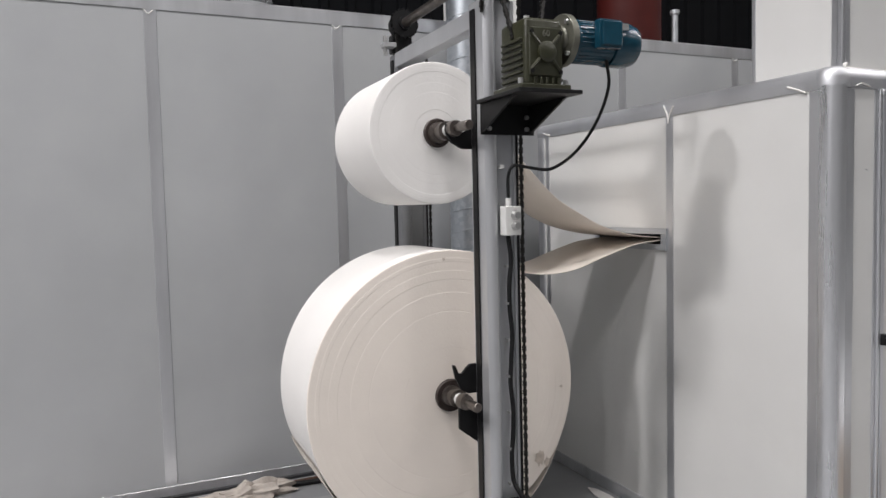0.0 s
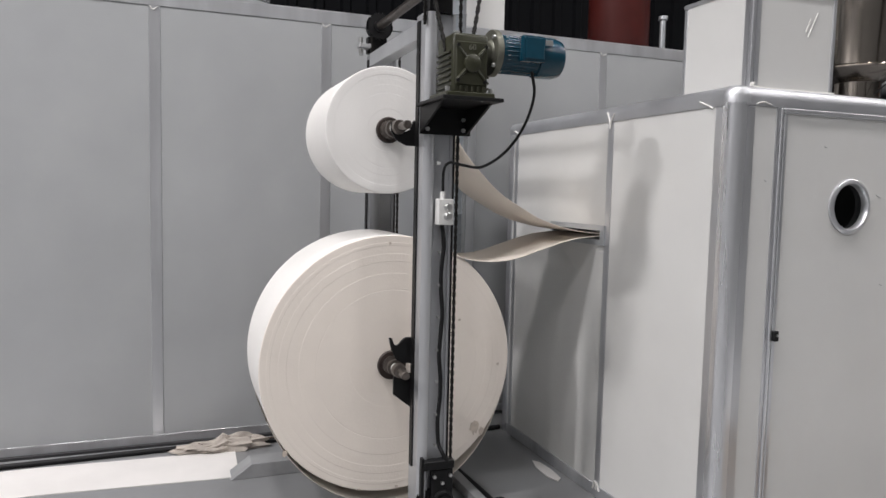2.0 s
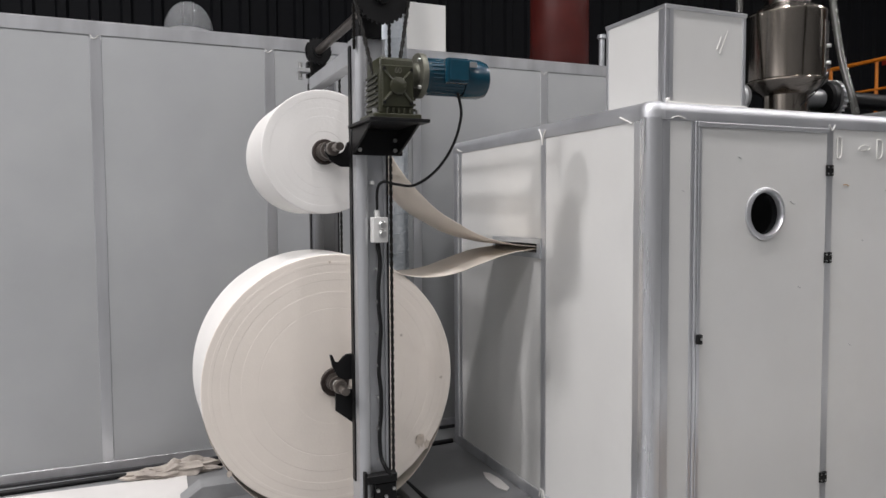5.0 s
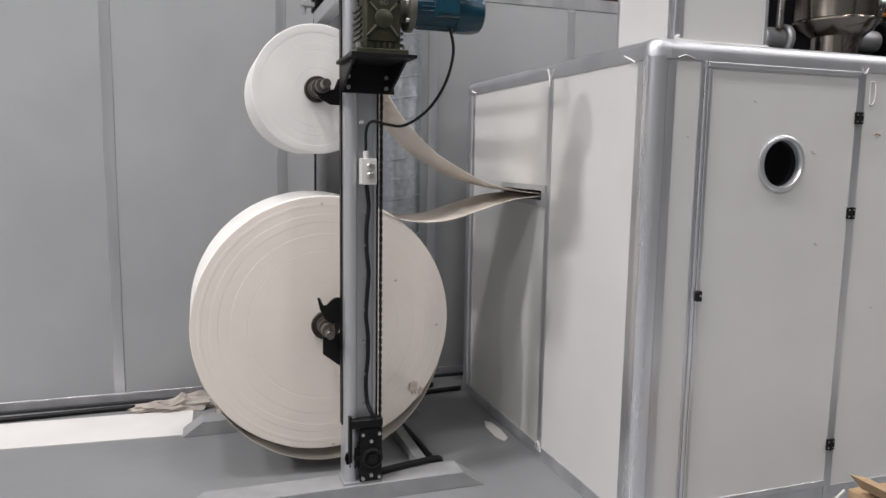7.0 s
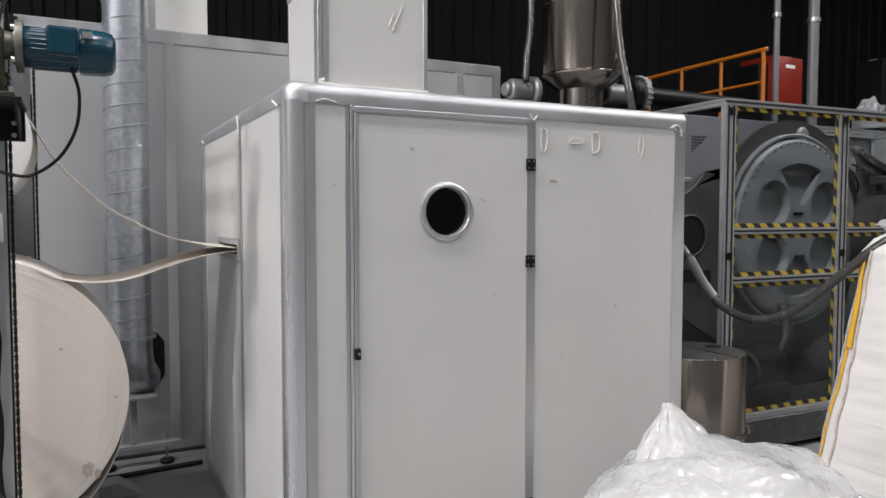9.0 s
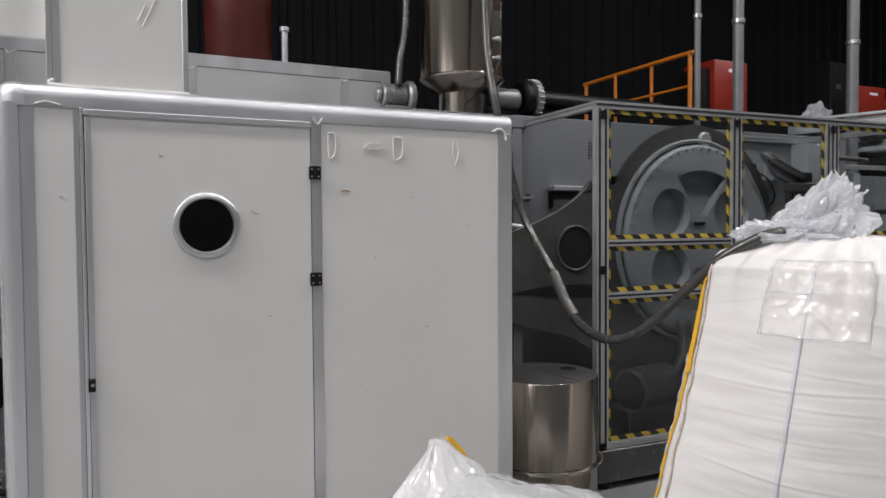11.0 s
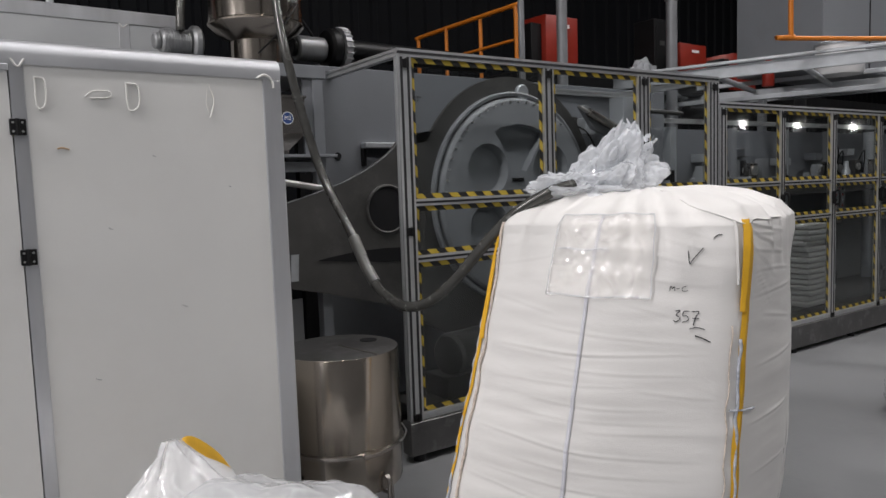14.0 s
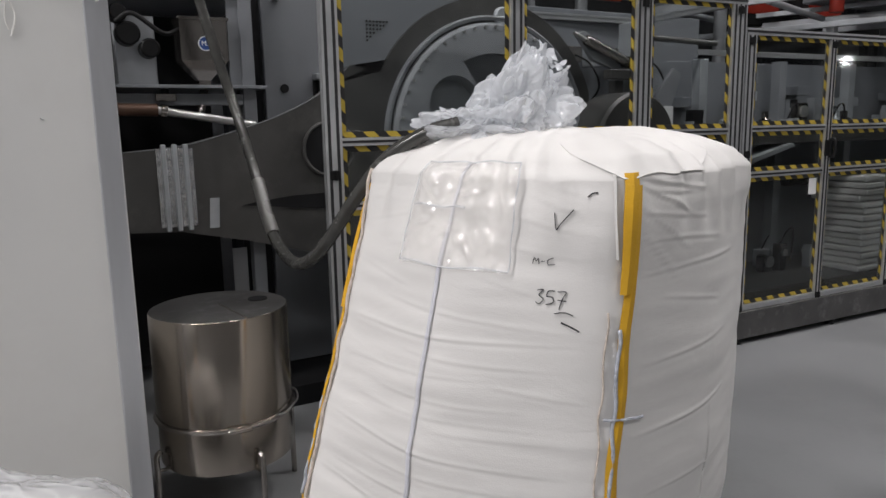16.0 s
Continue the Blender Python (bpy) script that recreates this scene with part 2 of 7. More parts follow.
FILM = film_mat("polythene_liner", 0.84, (0.84, 0.865, 0.90), 18, True, 0.2, 0.55)
FILM_COVER = film_mat("polythene_cover", 0.70, (0.74, 0.755, 0.775), 13, True, 0.2, 0.34)
FILM_THIN = film_mat("polythene_pouch", 0.38, (0.74, 0.72, 0.70), 9, True, 0.10, 0.8)


def glass_mat(name, tint, gloss=1.0):
    """Clear pane: lets light straight through and mirrors by Fresnel."""
    m, nt, b = nodes_of(name)
    N, L = nt.nodes, nt.links
    N.remove(b)
    tr = N.new("ShaderNodeBsdfTransparent")
    tr.inputs[0].default_value = (*tint, 1)
    gl = N.new("ShaderNodeBsdfGlossy")
    gl.inputs["Roughness"].default_value = 0.04
    fr = N.new("ShaderNodeLayerWeight")
    fr.inputs["Blend"].default_value = 0.5
    pw = N.new("ShaderNodeMath")
    pw.operation = "POWER"
    pw.inputs[1].default_value = 5
    mul = N.new("ShaderNodeMath")
    mul.operation = "MULTIPLY_ADD"
    mul.inputs[1].default_value, mul.inputs[2].default_value = 0.9 * gloss, 0.04 * gloss
    mx = N.new("ShaderNodeMixShader")
    L.new(fr.outputs["Facing"], pw.inputs[0])
    L.new(pw.outputs[0], mul.inputs[0])
    L.new(mul.outputs[0], mx.inputs[0])
    L.new(tr.outputs[0], mx.inputs[1])
    L.new(gl.outputs[0], mx.inputs[2])
    L.new(mx.outputs[0], N["Material Output"].inputs[0])
    return m


GLASS = glass_mat("guard_pane", (0.86, 0.88, 0.88))
GLASS_DARK = glass_mat("tinted_porthole", (0.05, 0.055, 0.06))
DOME = film_mat("dome_plastic", 0.30, (0.6, 0.62, 0.64))


def stripe_mat():
    """Yellow and black hazard tape, diagonal bars 5 cm wide."""
    m, nt, b = nodes_of("hazard_tape")
    N, L = nt.nodes, nt.links
    tc = N.new("ShaderNodeTexCoord")
    sx = N.new("ShaderNodeSeparateXYZ")
    L.new(tc.outputs["Object"], sx.inputs[0])
    add = N.new("ShaderNodeMath")
    add.operation = "ADD"
    L.new(sx.outputs[0], add.inputs[0])
    L.new(sx.outputs[2], add.inputs[1])
    mod = N.new("ShaderNodeMath")
    mod.operation = "FLOORED_MODULO"
    mod.inputs[1].default_value = 0.125
    L.new(add.outputs[0], mod.inputs[0])
    gt = N.new("ShaderNodeMath")
    gt.operation = "GREATER_THAN"
    gt.inputs[1].default_value = 0.0625
    L.new(mod.outputs[0], gt.inputs[0])
    nz = N.new("ShaderNodeTexNoise")
    nz.inputs["Scale"].default_value = 30
    L.new(tc.outputs["Object"], nz.inputs["Vector"])
    mx0 = N.new("ShaderNodeMixRGB")
    mx0.inputs[1].default_value, mx0.inputs[2].default_value = (0.40, 0.28, 0.025, 1), (0.56, 0.42, 0.06, 1)
    L.new(nz.outputs["Fac"], mx0.inputs[0])
    mx = N.new("ShaderNodeMixRGB")
    mx.inputs[2].default_value = (0.015, 0.015, 0.016, 1)
    L.new(gt.outputs[0], mx.inputs[0])
    L.new(mx0.outputs[0], mx.inputs[1])
    L.new(mx.outputs[0], b.inputs["Base Color"])
    b.inputs["Roughness"].default_value = 0.5
    return m


HAZARD = stripe_mat()


def galv_mat():
    """Galvanised spiral duct: spangle patches in cool greys."""
    m, nt, b = nodes_of("galvanised_spiral_duct")
    N, L = nt.nodes, nt.links
    tc = N.new("ShaderNodeTexCoord")
    v = N.new("ShaderNodeTexVoronoi")
    v.inputs["Scale"].default_value = 34
    L.new(tc.outputs["Object"], v.inputs["Vector"])
    r = N.new("ShaderNodeValToRGB")
    r.color_ramp.elements[0].color, r.color_ramp.elements[1].color = (0.40, 0.44, 0.48, 1), (0.56, 0.59, 0.62, 1)
    L.new(v.outputs["Color"], r.inputs[0])
    L.new(r.outputs[0], b.inputs["Base Color"])
    b.inputs["Metallic"].default_value, b.inputs["Roughness"].default_value = 0.8, 0.34
    return m


GALV = galv_mat()


def emit_mat(name, colour, strength):
    m, nt, b = nodes_of(name)
    b.inputs["Base Color"].default_value = (*colour, 1)
    b.inputs["Emission Color"].default_value = (*colour, 1)
    b.inputs["Emission Strength"].default_value = strength
    return m


LAMP_GLOW = emit_mat("lamp_diffuser", (1, 0.98, 0.95), 8)
LED_GREEN = emit_mat("green_indicator", (0.1, 0.9, 0.3), 2)
LED_RED = emit_mat("red_indicator", (0.9, 0.05, 0.02), 1.5)


# ---------- building helpers ----------
def thing(name, loc, label, category, group="", kind=""):
    ob = new(name)
    ob.location = loc
    ob.empty_display_size = 0.1
    return tagged(ob, label, category, group, kind)


def base_of(ob):
    while ob.parent:
        ob = ob.parent
    return ob.location


def part(name, bm, material, parent=None, label="", smooth=None, local=False):
    """Links a bmesh, given in world metres, as one mesh object under a thing or a part."""
    if parent is not None and not local:
        bmesh.ops.translate(bm, verts=bm.verts, vec=-base_of(parent))
    me = bpy.data.meshes.new(name)
    bmesh.ops.recalc_face_normals(bm, faces=bm.faces)
    bm.to_mesh(me)
    bm.free()
    me.materials.append(material)
    if smooth is not None:
        me.shade_smooth()
        if smooth < 179:
            me.set_sharp_from_angle(angle=radians(smooth))
    ob = new(name, me)
    if parent is not None:
        ob.parent = parent
    if label:
        ob["label"] = label
    return ob


def box(x0, x1, y0, y1, z0, z1, bevel=0.0, bm=None, seg=1):
    own = bmesh.new()
    bmesh.ops.create_cube(own, size=1, matrix=Matrix.Translation(((x0 + x1) / 2, (y0 + y1) / 2, (z0 + z1) / 2)) @ Matrix.Diagonal((abs(x1 - x0), abs(y1 - y0), abs(z1 - z0), 1)))
    if bevel:
        bmesh.ops.bevel(own, geom=own.edges[:], offset=bevel, segments=seg, affect="EDGES", profile=0.5)
    return merge(bm, own)


def merge(bm, own):
    if bm is None:
        return own
    me = bpy.data.meshes.new("tmp")
    own.to_mesh(me)
    own.free()
    bm.from_mesh(me)
    bpy.data.meshes.remove(me)
    return bm


def lathe(profile, centre, axis="z", seg=32, bm=None, close=False):
    """Turns a profile of (radius, height) about an axis through centre."""
    own = bmesh.new()
    turn = {"z": Matrix.Identity(4), "y": pose(0, 0, 0, -90), "x": pose(0, 0, 0, 0, 90)}[axis] if isinstance(axis, str) else axis
    m = Matrix.Translation(centre) @ turn
    rings = []
    for r, h in profile:
        if r < 1e-6:
            rings.append([own.verts.new(m @ Vector((0, 0, h)))])
        else:
            rings.append([own.verts.new(m @ Vector((r * math.cos(2 * math.pi * i / seg), r * math.sin(2 * math.pi * i / seg), h))) for i in range(seg)])
    pairs = list(zip(rings, rings[1:]))
    if close:
        pairs.append((rings[-1], rings[0]))
    for a, b in pairs:
        for i in range(seg):
            j = (i + 1) % seg
            if len(a) == 1 and len(b) > 1:
                own.faces.new((a[0], b[i], b[j]))
            elif len(b) == 1 and len(a) > 1:
                own.faces.new((a[i], a[j], b[0]))
            elif len(a) > 1:
                own.faces.new((a[i], a[j], b[j], b[i]))
    return merge(bm, own)


def cyl(p0, p1, r, seg=20, bm=None, bevel=0.0):
    p0, p1 = Vector(p0), Vector(p1)
    d = p1 - p0
    m = d.to_track_quat("Z", "Y").to_matrix().to_4x4()
    h = d.length
    b = min(bevel, r * 0.5, h * 0.4)
    prof = [(0, 0), (r - b, 0), (r, b), (r, h - b), (r - b, h), (0, h)] if b else [(0, 0), (r, 0), (r, h), (0, h)]
    return lathe(prof, p0, m, seg, bm)


def smooth_path(points, steps=8):
    """Catmull-Rom through the points."""
    P = [Vector(p) for p in points]
    P = [2 * P[0] - P[1]] + P + [2 * P[-1] - P[-2]]
    out = []
    for i in range(1, len(P) - 2):
        for s in range(steps):
            t = s / steps
            a, b, c, d = P[i - 1:i + 3]
            out.append(0.5 * ((2 * b) + (c - a) * t + (2 * a - 5 * b + 4 * c - d) * t * t + (3 * b - a - 3 * c + d) * t ** 3))
    out.append(P[-2])
    return out


def tube(points, r, seg=10, steps=8, bm=None, ribs=0.0, rib_count=0):
    """A round cable or hose along a smooth path; ribs makes rings on it."""
    pts = smooth_path(points, steps)
    if rib_count:
        lens = [0.0]
        for a, b in zip(pts, pts[1:]):
            lens.append(lens[-1] + (b - a).length)
        fine = []
        k = 0
        for i in range(rib_count * 2 + 1):
            s = lens[-1] * i / (rib_count * 2)
            while k < len(lens) - 2 and lens[k + 1] < s:
                k += 1
            f = (s - lens[k]) / max(lens[k + 1] - lens[k], 1e-9)
            fine.append(pts[k].lerp(pts[k + 1], f))
        pts = fine
    own = bmesh.new()
    rings = []
    up = Vector((0.3, 0.2, 0.9)).normalized()
    for i, p in enumerate(pts):
        d = (pts[min(i + 1, len(pts) - 1)] - pts[max(i - 1, 0)]).normalized()
        side = d.cross(up)
        if side.length < 1e-4:
            side = d.cross(Vector((1, 0, 0)))
        side.normalize()
        top = side.cross(d).normalized()
        up = top
        rr = r * (1 + (ribs if rib_count and i % 2 else 0))
        rings.append([own.verts.new(p + rr * (side * math.cos(2 * math.pi * k / seg) + top * math.sin(2 * math.pi * k / seg))) for k in range(seg)])
    for a, b in zip(rings, rings[1:]):
        for k in range(seg):
            own.faces.new((a[k], a[(k + 1) % seg], b[(k + 1) % seg], b[k]))
    own.faces.new(rings[0][::-1])
    own.faces.new(rings[-1])
    return merge(bm, own)


def prism(outline, axis, a0, a1, bevel=0.0, bm=None):
    """Extrudes a flat outline. axis y: outline in (x, z); axis x: (y, z); axis z: (x, y)."""
    own = bmesh.new()
    put = {"y": lambda u, v, a: (u, a, v), "x": lambda u, v, a: (a, u, v), "z": lambda u, v, a: (u, v, a)}[axis]
    A = [own.verts.new(put(u, v, a0)) for u, v in outline]
    B = [own.verts.new(put(u, v, a1)) for u, v in outline]
    n = len(A)
    own.faces.new(A)
    own.faces.new(B[::-1])
    for i in range(n):
        own.faces.new((A[i], B[i], B[(i + 1) % n], A[(i + 1) % n]))
    if bevel:
        bmesh.ops.bevel(own, geom=own.edges[:], offset=bevel, segments=1, affect="EDGES")
    bmesh.ops.triangulate(own, faces=[f for f in own.faces if len(f.verts) > 4])
    return merge(bm, own)


def slotted(w, h, unit=0.045, slot=0.014, depth=0.008):
    """Outline of a slotted aluminium profile, centred."""
    def side(p, q, n):
        d = Vector(q) - Vector(p)
        u = d.normalized()
        inn = Vector((-u.y, u.x))
        pts = [Vector(p)]
        for i in range(n):
            c = Vector(p) + d * ((i + 0.5) / n)
            pts += [c - u * slot / 2, c - u * slot / 2 + inn * depth, c + u * slot / 2 + inn * depth, c + u * slot / 2]
        return pts
    a, b = w / 2, h / 2
    nw, nh = max(1, round(w / unit)), max(1, round(h / unit))
    pts = side((-a, -b), (a, -b), nw) + side((a, -b), (a, b), nh) + side((a, b), (-a, b), nw) + side((-a, b), (-a, -b), nh)
    return [(p.x, p.y) for p in pts]


def thicken(bm, thickness):
    """Gives an open sheet its thickness."""
    bmesh.ops.recalc_face_normals(bm, faces=bm.faces)
    bm.normal_update()
    bmesh.ops.solidify(bm, geom=bm.faces[:], thickness=thickness)


def extr(axis, c1, c2, a0, a1, w, h, bm=None):
    return prism([(c1 + u, c2 + v) for u, v in slotted(w, h)], axis, a0, a1, bm=bm)


def text_mesh(body, size, m, depth=0.001):
    cu = bpy.data.curves.new("txt", "FONT")
    cu.body, cu.size, cu.extrude = body, size, depth
    cu.align_x, cu.align_y = "CENTER", "CENTER"
    ob = bpy.data.objects.new("txt", cu)
    scene.collection.objects.link(ob)
    dg = bpy.context.evaluated_depsgraph_get()
    me = bpy.data.meshes.new_from_object(ob.evaluated_get(dg))
    bm = bmesh.new()
    bm.from_mesh(me)
    bpy.data.objects.remove(ob)
    bpy.data.curves.remove(cu)
    bpy.data.meshes.remove(me)
    bmesh.ops.transform(bm, matrix=m, verts=bm.verts)
    return bm


def carve(body, cutter):
    """The body with the cutter's volume taken out of it."""
    obs = []
    for b in (body, cutter):
        me = bpy.data.meshes.new("tmp")
        b.to_mesh(me)
        b.free()
        ob = bpy.data.objects.new("tmp", me)
        scene.collection.objects.link(ob)
        obs.append(ob)
    mod = obs[0].modifiers.new("cut", "BOOLEAN")
    mod.operation, mod.object, mod.solver = "DIFFERENCE", obs[1], "EXACT"
    me = bpy.data.meshes.new_from_object(obs[0].evaluated_get(bpy.context.evaluated_depsgraph_get()))
    own = bmesh.new()
    own.from_mesh(me)
    bpy.data.meshes.remove(me)
    for ob in obs:
        old = ob.data
        bpy.data.objects.remove(ob)
        bpy.data.meshes.remove(old)
    return own


def structure(name, bm, material, label="", smooth=None):
    ob = part(name, bm, material, None, smooth=smooth)
    return tagged(ob, label or name, "structure", kind="structure")


# ---------- the hall ----------
def hall():
    structure("floor", box(-9, 36, -10, 10, -0.2, 0, bm=None), FLOOR, "grey sealed concrete factory floor with scuffs")
    bm = bmesh.new()
    x = -9.0
    outline = []
    while x < 36:
        outline += [(x, 9.0), (x + 0.20, 9.0), (x + 0.23, 8.955), (x + 0.32, 8.955), (x + 0.35, 9.0)]
        x += 0.35
    outline += [(36.1, 9.0), (36.1, 9.2), (-9, 9.2)]
    structure("wall_north", prism(outline, "z", 0, 9.6, bm=bm), HALL_DARK, "dark corrugated sheet-metal hall wall")
    structure("wall_south", box(-9, 36, -10.2, -10, 0, 9.6), HALL_PALE, "pale painted hall wall")
    structure("wall_west", box(-9.2, -9, -10, 9, 0, 9.6), HALL_PALE, "pale painted hall wall")
    structure("wall_east", box(36.2, 36.4, -10, 9, 0, 9.6), HALL_PALE, "pale painted hall wall")
    structure("ceiling", box(-9, 36.2, -10, 9.2, 9.6, 9.75), HALL_ROOF, "dark roof sheeting of the hall")


hall()


def lamp_fixture(x, y):
    t = thing("high_bay_lamp", (x, y, LAMP_Z), "round high-bay factory lamp hanging from the roof", "lamp", "hall lamps")
    part("shade", lathe([(0.06, 0.30), (0.10, 0.28), (0.16, 0.16), (0.47, 0.0), (0.465, 0.0), (0.15, 0.15), (0.08, 0.26)], (x, y, LAMP_Z), seg=28), GALV_BEAM, t, smooth=40)
    part("diffuser", lathe([(0, 0.012), (0.45, 0.012), (0.45, 0.02), (0, 0.02)], (x, y, LAMP_Z), seg=28), LAMP_GLOW, t)
    part("rod", cyl((x, y, LAMP_Z + 0.28), (x, y, 9.6), 0.012, 8), BLACK, t)


for lx, ly, lw in LAMPS:
    lamp_fixture(lx, ly)


def wall_lamp(x, z):
    t = thing("wall_lamp", (x, -9.9, z), "round bright lamp on the far hall wall", "lamp", "wall lamps")
    part("housing", cyl((x, -9.999, z), (x, -9.86, z), 0.19, 24), BLACK, t)
    part("diffuser", cyl((x, -9.859, z), (x, -9.84, z), 0.15, 24), emit_mat("wall_lamp_glow", (1, 0.98, 0.96), 55), t)


for lx in (26.0, 29.2, 33.0):
    wall_lamp(lx, 3.38)

# ---------- long panel enclosure behind ----------
WY, WTOP = 4.38, 2.885
SEAMS = [-4.10, -3.02, -1.945, -0.87, 0.205, 1.28, 2.36, 3.46, 4.59]
ENDX = 4.97


def back_enclosure():
    t = thing("panel_enclosure", (0.4, WY, 0), "long sandwich-panel enclosure, shade painted pale grey, with aluminium strips", "enclosure")
    xs = [-5.2] + SEAMS + [ENDX]
    for a, b in zip(xs, xs[1:]):
        part("panel", box(a + 0.002, b - 0.002, WY, WY + 0.05, 0.02, WTOP - 0.01), PANEL_SHADED, t)
    for s in SEAMS:
        part("seam_strip", box(s - 0.033, s + 0.033, WY - 0.005, WY - 0.0005, 0.075, WTOP - 0.085, 0.0015), ALU, t)
        part("sealant", tube([(s - 0.03, WY - 0.008, WTOP - 0.09), (s - 0.008, WY - 0.009, WTOP - 0.115), (s + 0.02, WY - 0.008, WTOP - 0.092)], 0.003, 6), SEALANT, t)
    part("top_trim", prism([(WY - 0.006, WTOP - 0.088), (WY - 0.006, WTOP - 0.012), (WY + 0.004, WTOP), (WY + 0.06, WTOP), (WY + 0.06, WTOP - 0.006), (WY - 0.001, WTOP - 0.088)], "x", -5.2, ENDX), ALU, t)
    part("base_trim", box(-5.2, ENDX, WY - 0.006, WY - 0.0005, 0.02, 0.075, 0.001), ALU, t)
    part("floor_channel", box(-5.2, ENDX, WY - 0.028, WY + 0.02, 0.0, 0.02, 0.002), EXTR_DARK, t)
    part("end_panel", box(ENDX - 0.05, ENDX, WY + 0.051, 7.2, 0.02, WTOP - 0.01), PANEL_SHADED, t)
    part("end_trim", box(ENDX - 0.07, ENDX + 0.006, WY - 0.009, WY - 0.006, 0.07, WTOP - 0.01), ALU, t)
    part("roof", box(-5.2, ENDX - 0.051, WY + 0.061, 7.2, WTOP - 0.07, WTOP - 0.012), PANEL_SHADED, t)


back_enclosure()


def roof_box():
    z = WTOP - 0.012
    t = thing("roof_duct_box", (2.44, 4.7, z), "white panel duct box on the enclosure roof", "duct box")
    part("body", box(2.25, 2.62, 4.42, 4.9, z, 3.24, 0.004), PANEL, t)
    part("edge_trim", box(2.246, 2.28, 4.416, 4.44, z, 3.244), ALU, t)


roof_box()


def tank():
    z = WTOP - 0.012
    t = thing("red_tank", (3.87, 4.8, z), "dark red painted steel tank on the enclosure roof", "tank")
    part("shell", lathe([(0, 0.036), (0.25, 0.036), (0.255, 0.045), (0.255, 1.7), (0.2, 1.8), (0, 1.84)], (3.87, 4.8, z), seg=40), RED_DARK, t, smooth=40)
    part("flange", lathe([(0, 0.0), (0.268, 0.0), (0.268, 0.02), (0.268, 0.035), (0, 0.035)], (3.87, 4.8, z), seg=40), RED_DARK, t)
    for k in range(16):
        a = 2 * math.pi * k / 16
        part("flange_bolt", cyl((3.87 + 0.262 * math.cos(a), 4.8 + 0.262 * math.sin(a), z + 0.035), (3.87 + 0.262 * math.cos(a), 4.8 + 0.262 * math.sin(a), z + 0.05), 0.008, 6), BLACK, t)
    s = thing("vent_pipe", (4.19, 4.62, z), "pale vent pipe stub with a cap", "pipe")
    part("tube", cyl((4.19, 4.62, z), (4.19, 4.62, z + 0.30), 0.025, 14), GALV_BEAM, s, smooth=40)
    part("cap", cyl((4.19, 4.62, z + 0.30), (4.19, 4.62, z + 0.33), 0.038, 14), GALV_BEAM, s, smooth=40)


tank()


def dome():
    z = WTOP - 0.012
    t = thing("roof_dome", (0.78, 4.62, z), "clear plastic roof ventilator dome on a collar", "dome")
    part("collar", lathe([(0.155, 0), (0.175, 0.0), (0.175, 0.03), (0.155, 0.05)], (0.78, 4.62, z), seg=32), ALU, t, smooth=40)
    prof = [(0.16 * math.cos(a), 0.05 + 0.20 * math.sin(a)) for a in [i * math.pi / 24 for i in range(13)]]
    prof[-1] = (0.0, 0.25)
    part("shell", lathe(prof, (0.78, 4.62, z), seg=32), DOME, t, smooth=180)


dome()

# ---------- the white cabin ----------
CX0, CX1, CY0, CY1, CZ = 2.51, 4.575, 1.905, 4.03, 2.168


def plate_hole(x0, x1, z0, z1, cx, cz, r, y0, y1, seg=48):
    """Upright plate with a round hole through it."""
    own = bmesh.new()
    angs = sorted([2 * math.pi * i / seg for i in range(seg)] + [math.atan2(z - cz, x - cx) % (2 * math.pi) for x in (x0, x1) for z in (z0, z1)])

    def rim(a):
        c, s = math.cos(a), math.sin(a)
        k = min((x1 - cx) / c if c > 1e-9 else ((x0 - cx) / c if c < -1e-9 else 1e9), (z1 - cz) / s if s > 1e-9 else ((z0 - cz) / s if s < -1e-9 else 1e9))
        return cx + k * c, cz + k * s
    rows = []
    for y in (y0, y1):
        rows.append(([own.verts.new((cx + r * math.cos(a), y, cz + r * math.sin(a))) for a in angs], [own.verts.new((rim(a)[0], y, rim(a)[1])) for a in angs]))
    n = len(angs)
    for i in range(n):
        j = (i + 1) % n
        (ia, oa), (ib, ob) = rows
        own.faces.new((ia[i], ia[j], oa[j], oa[i]))
        own.faces.new((ib[i], ob[i], ob[j], ib[j]))
        own.faces.new((ia[i], ib[i], ib[j], ia[j]))
        own.faces.new((oa[i], oa[j], ob[j], ob[i]))
    return own


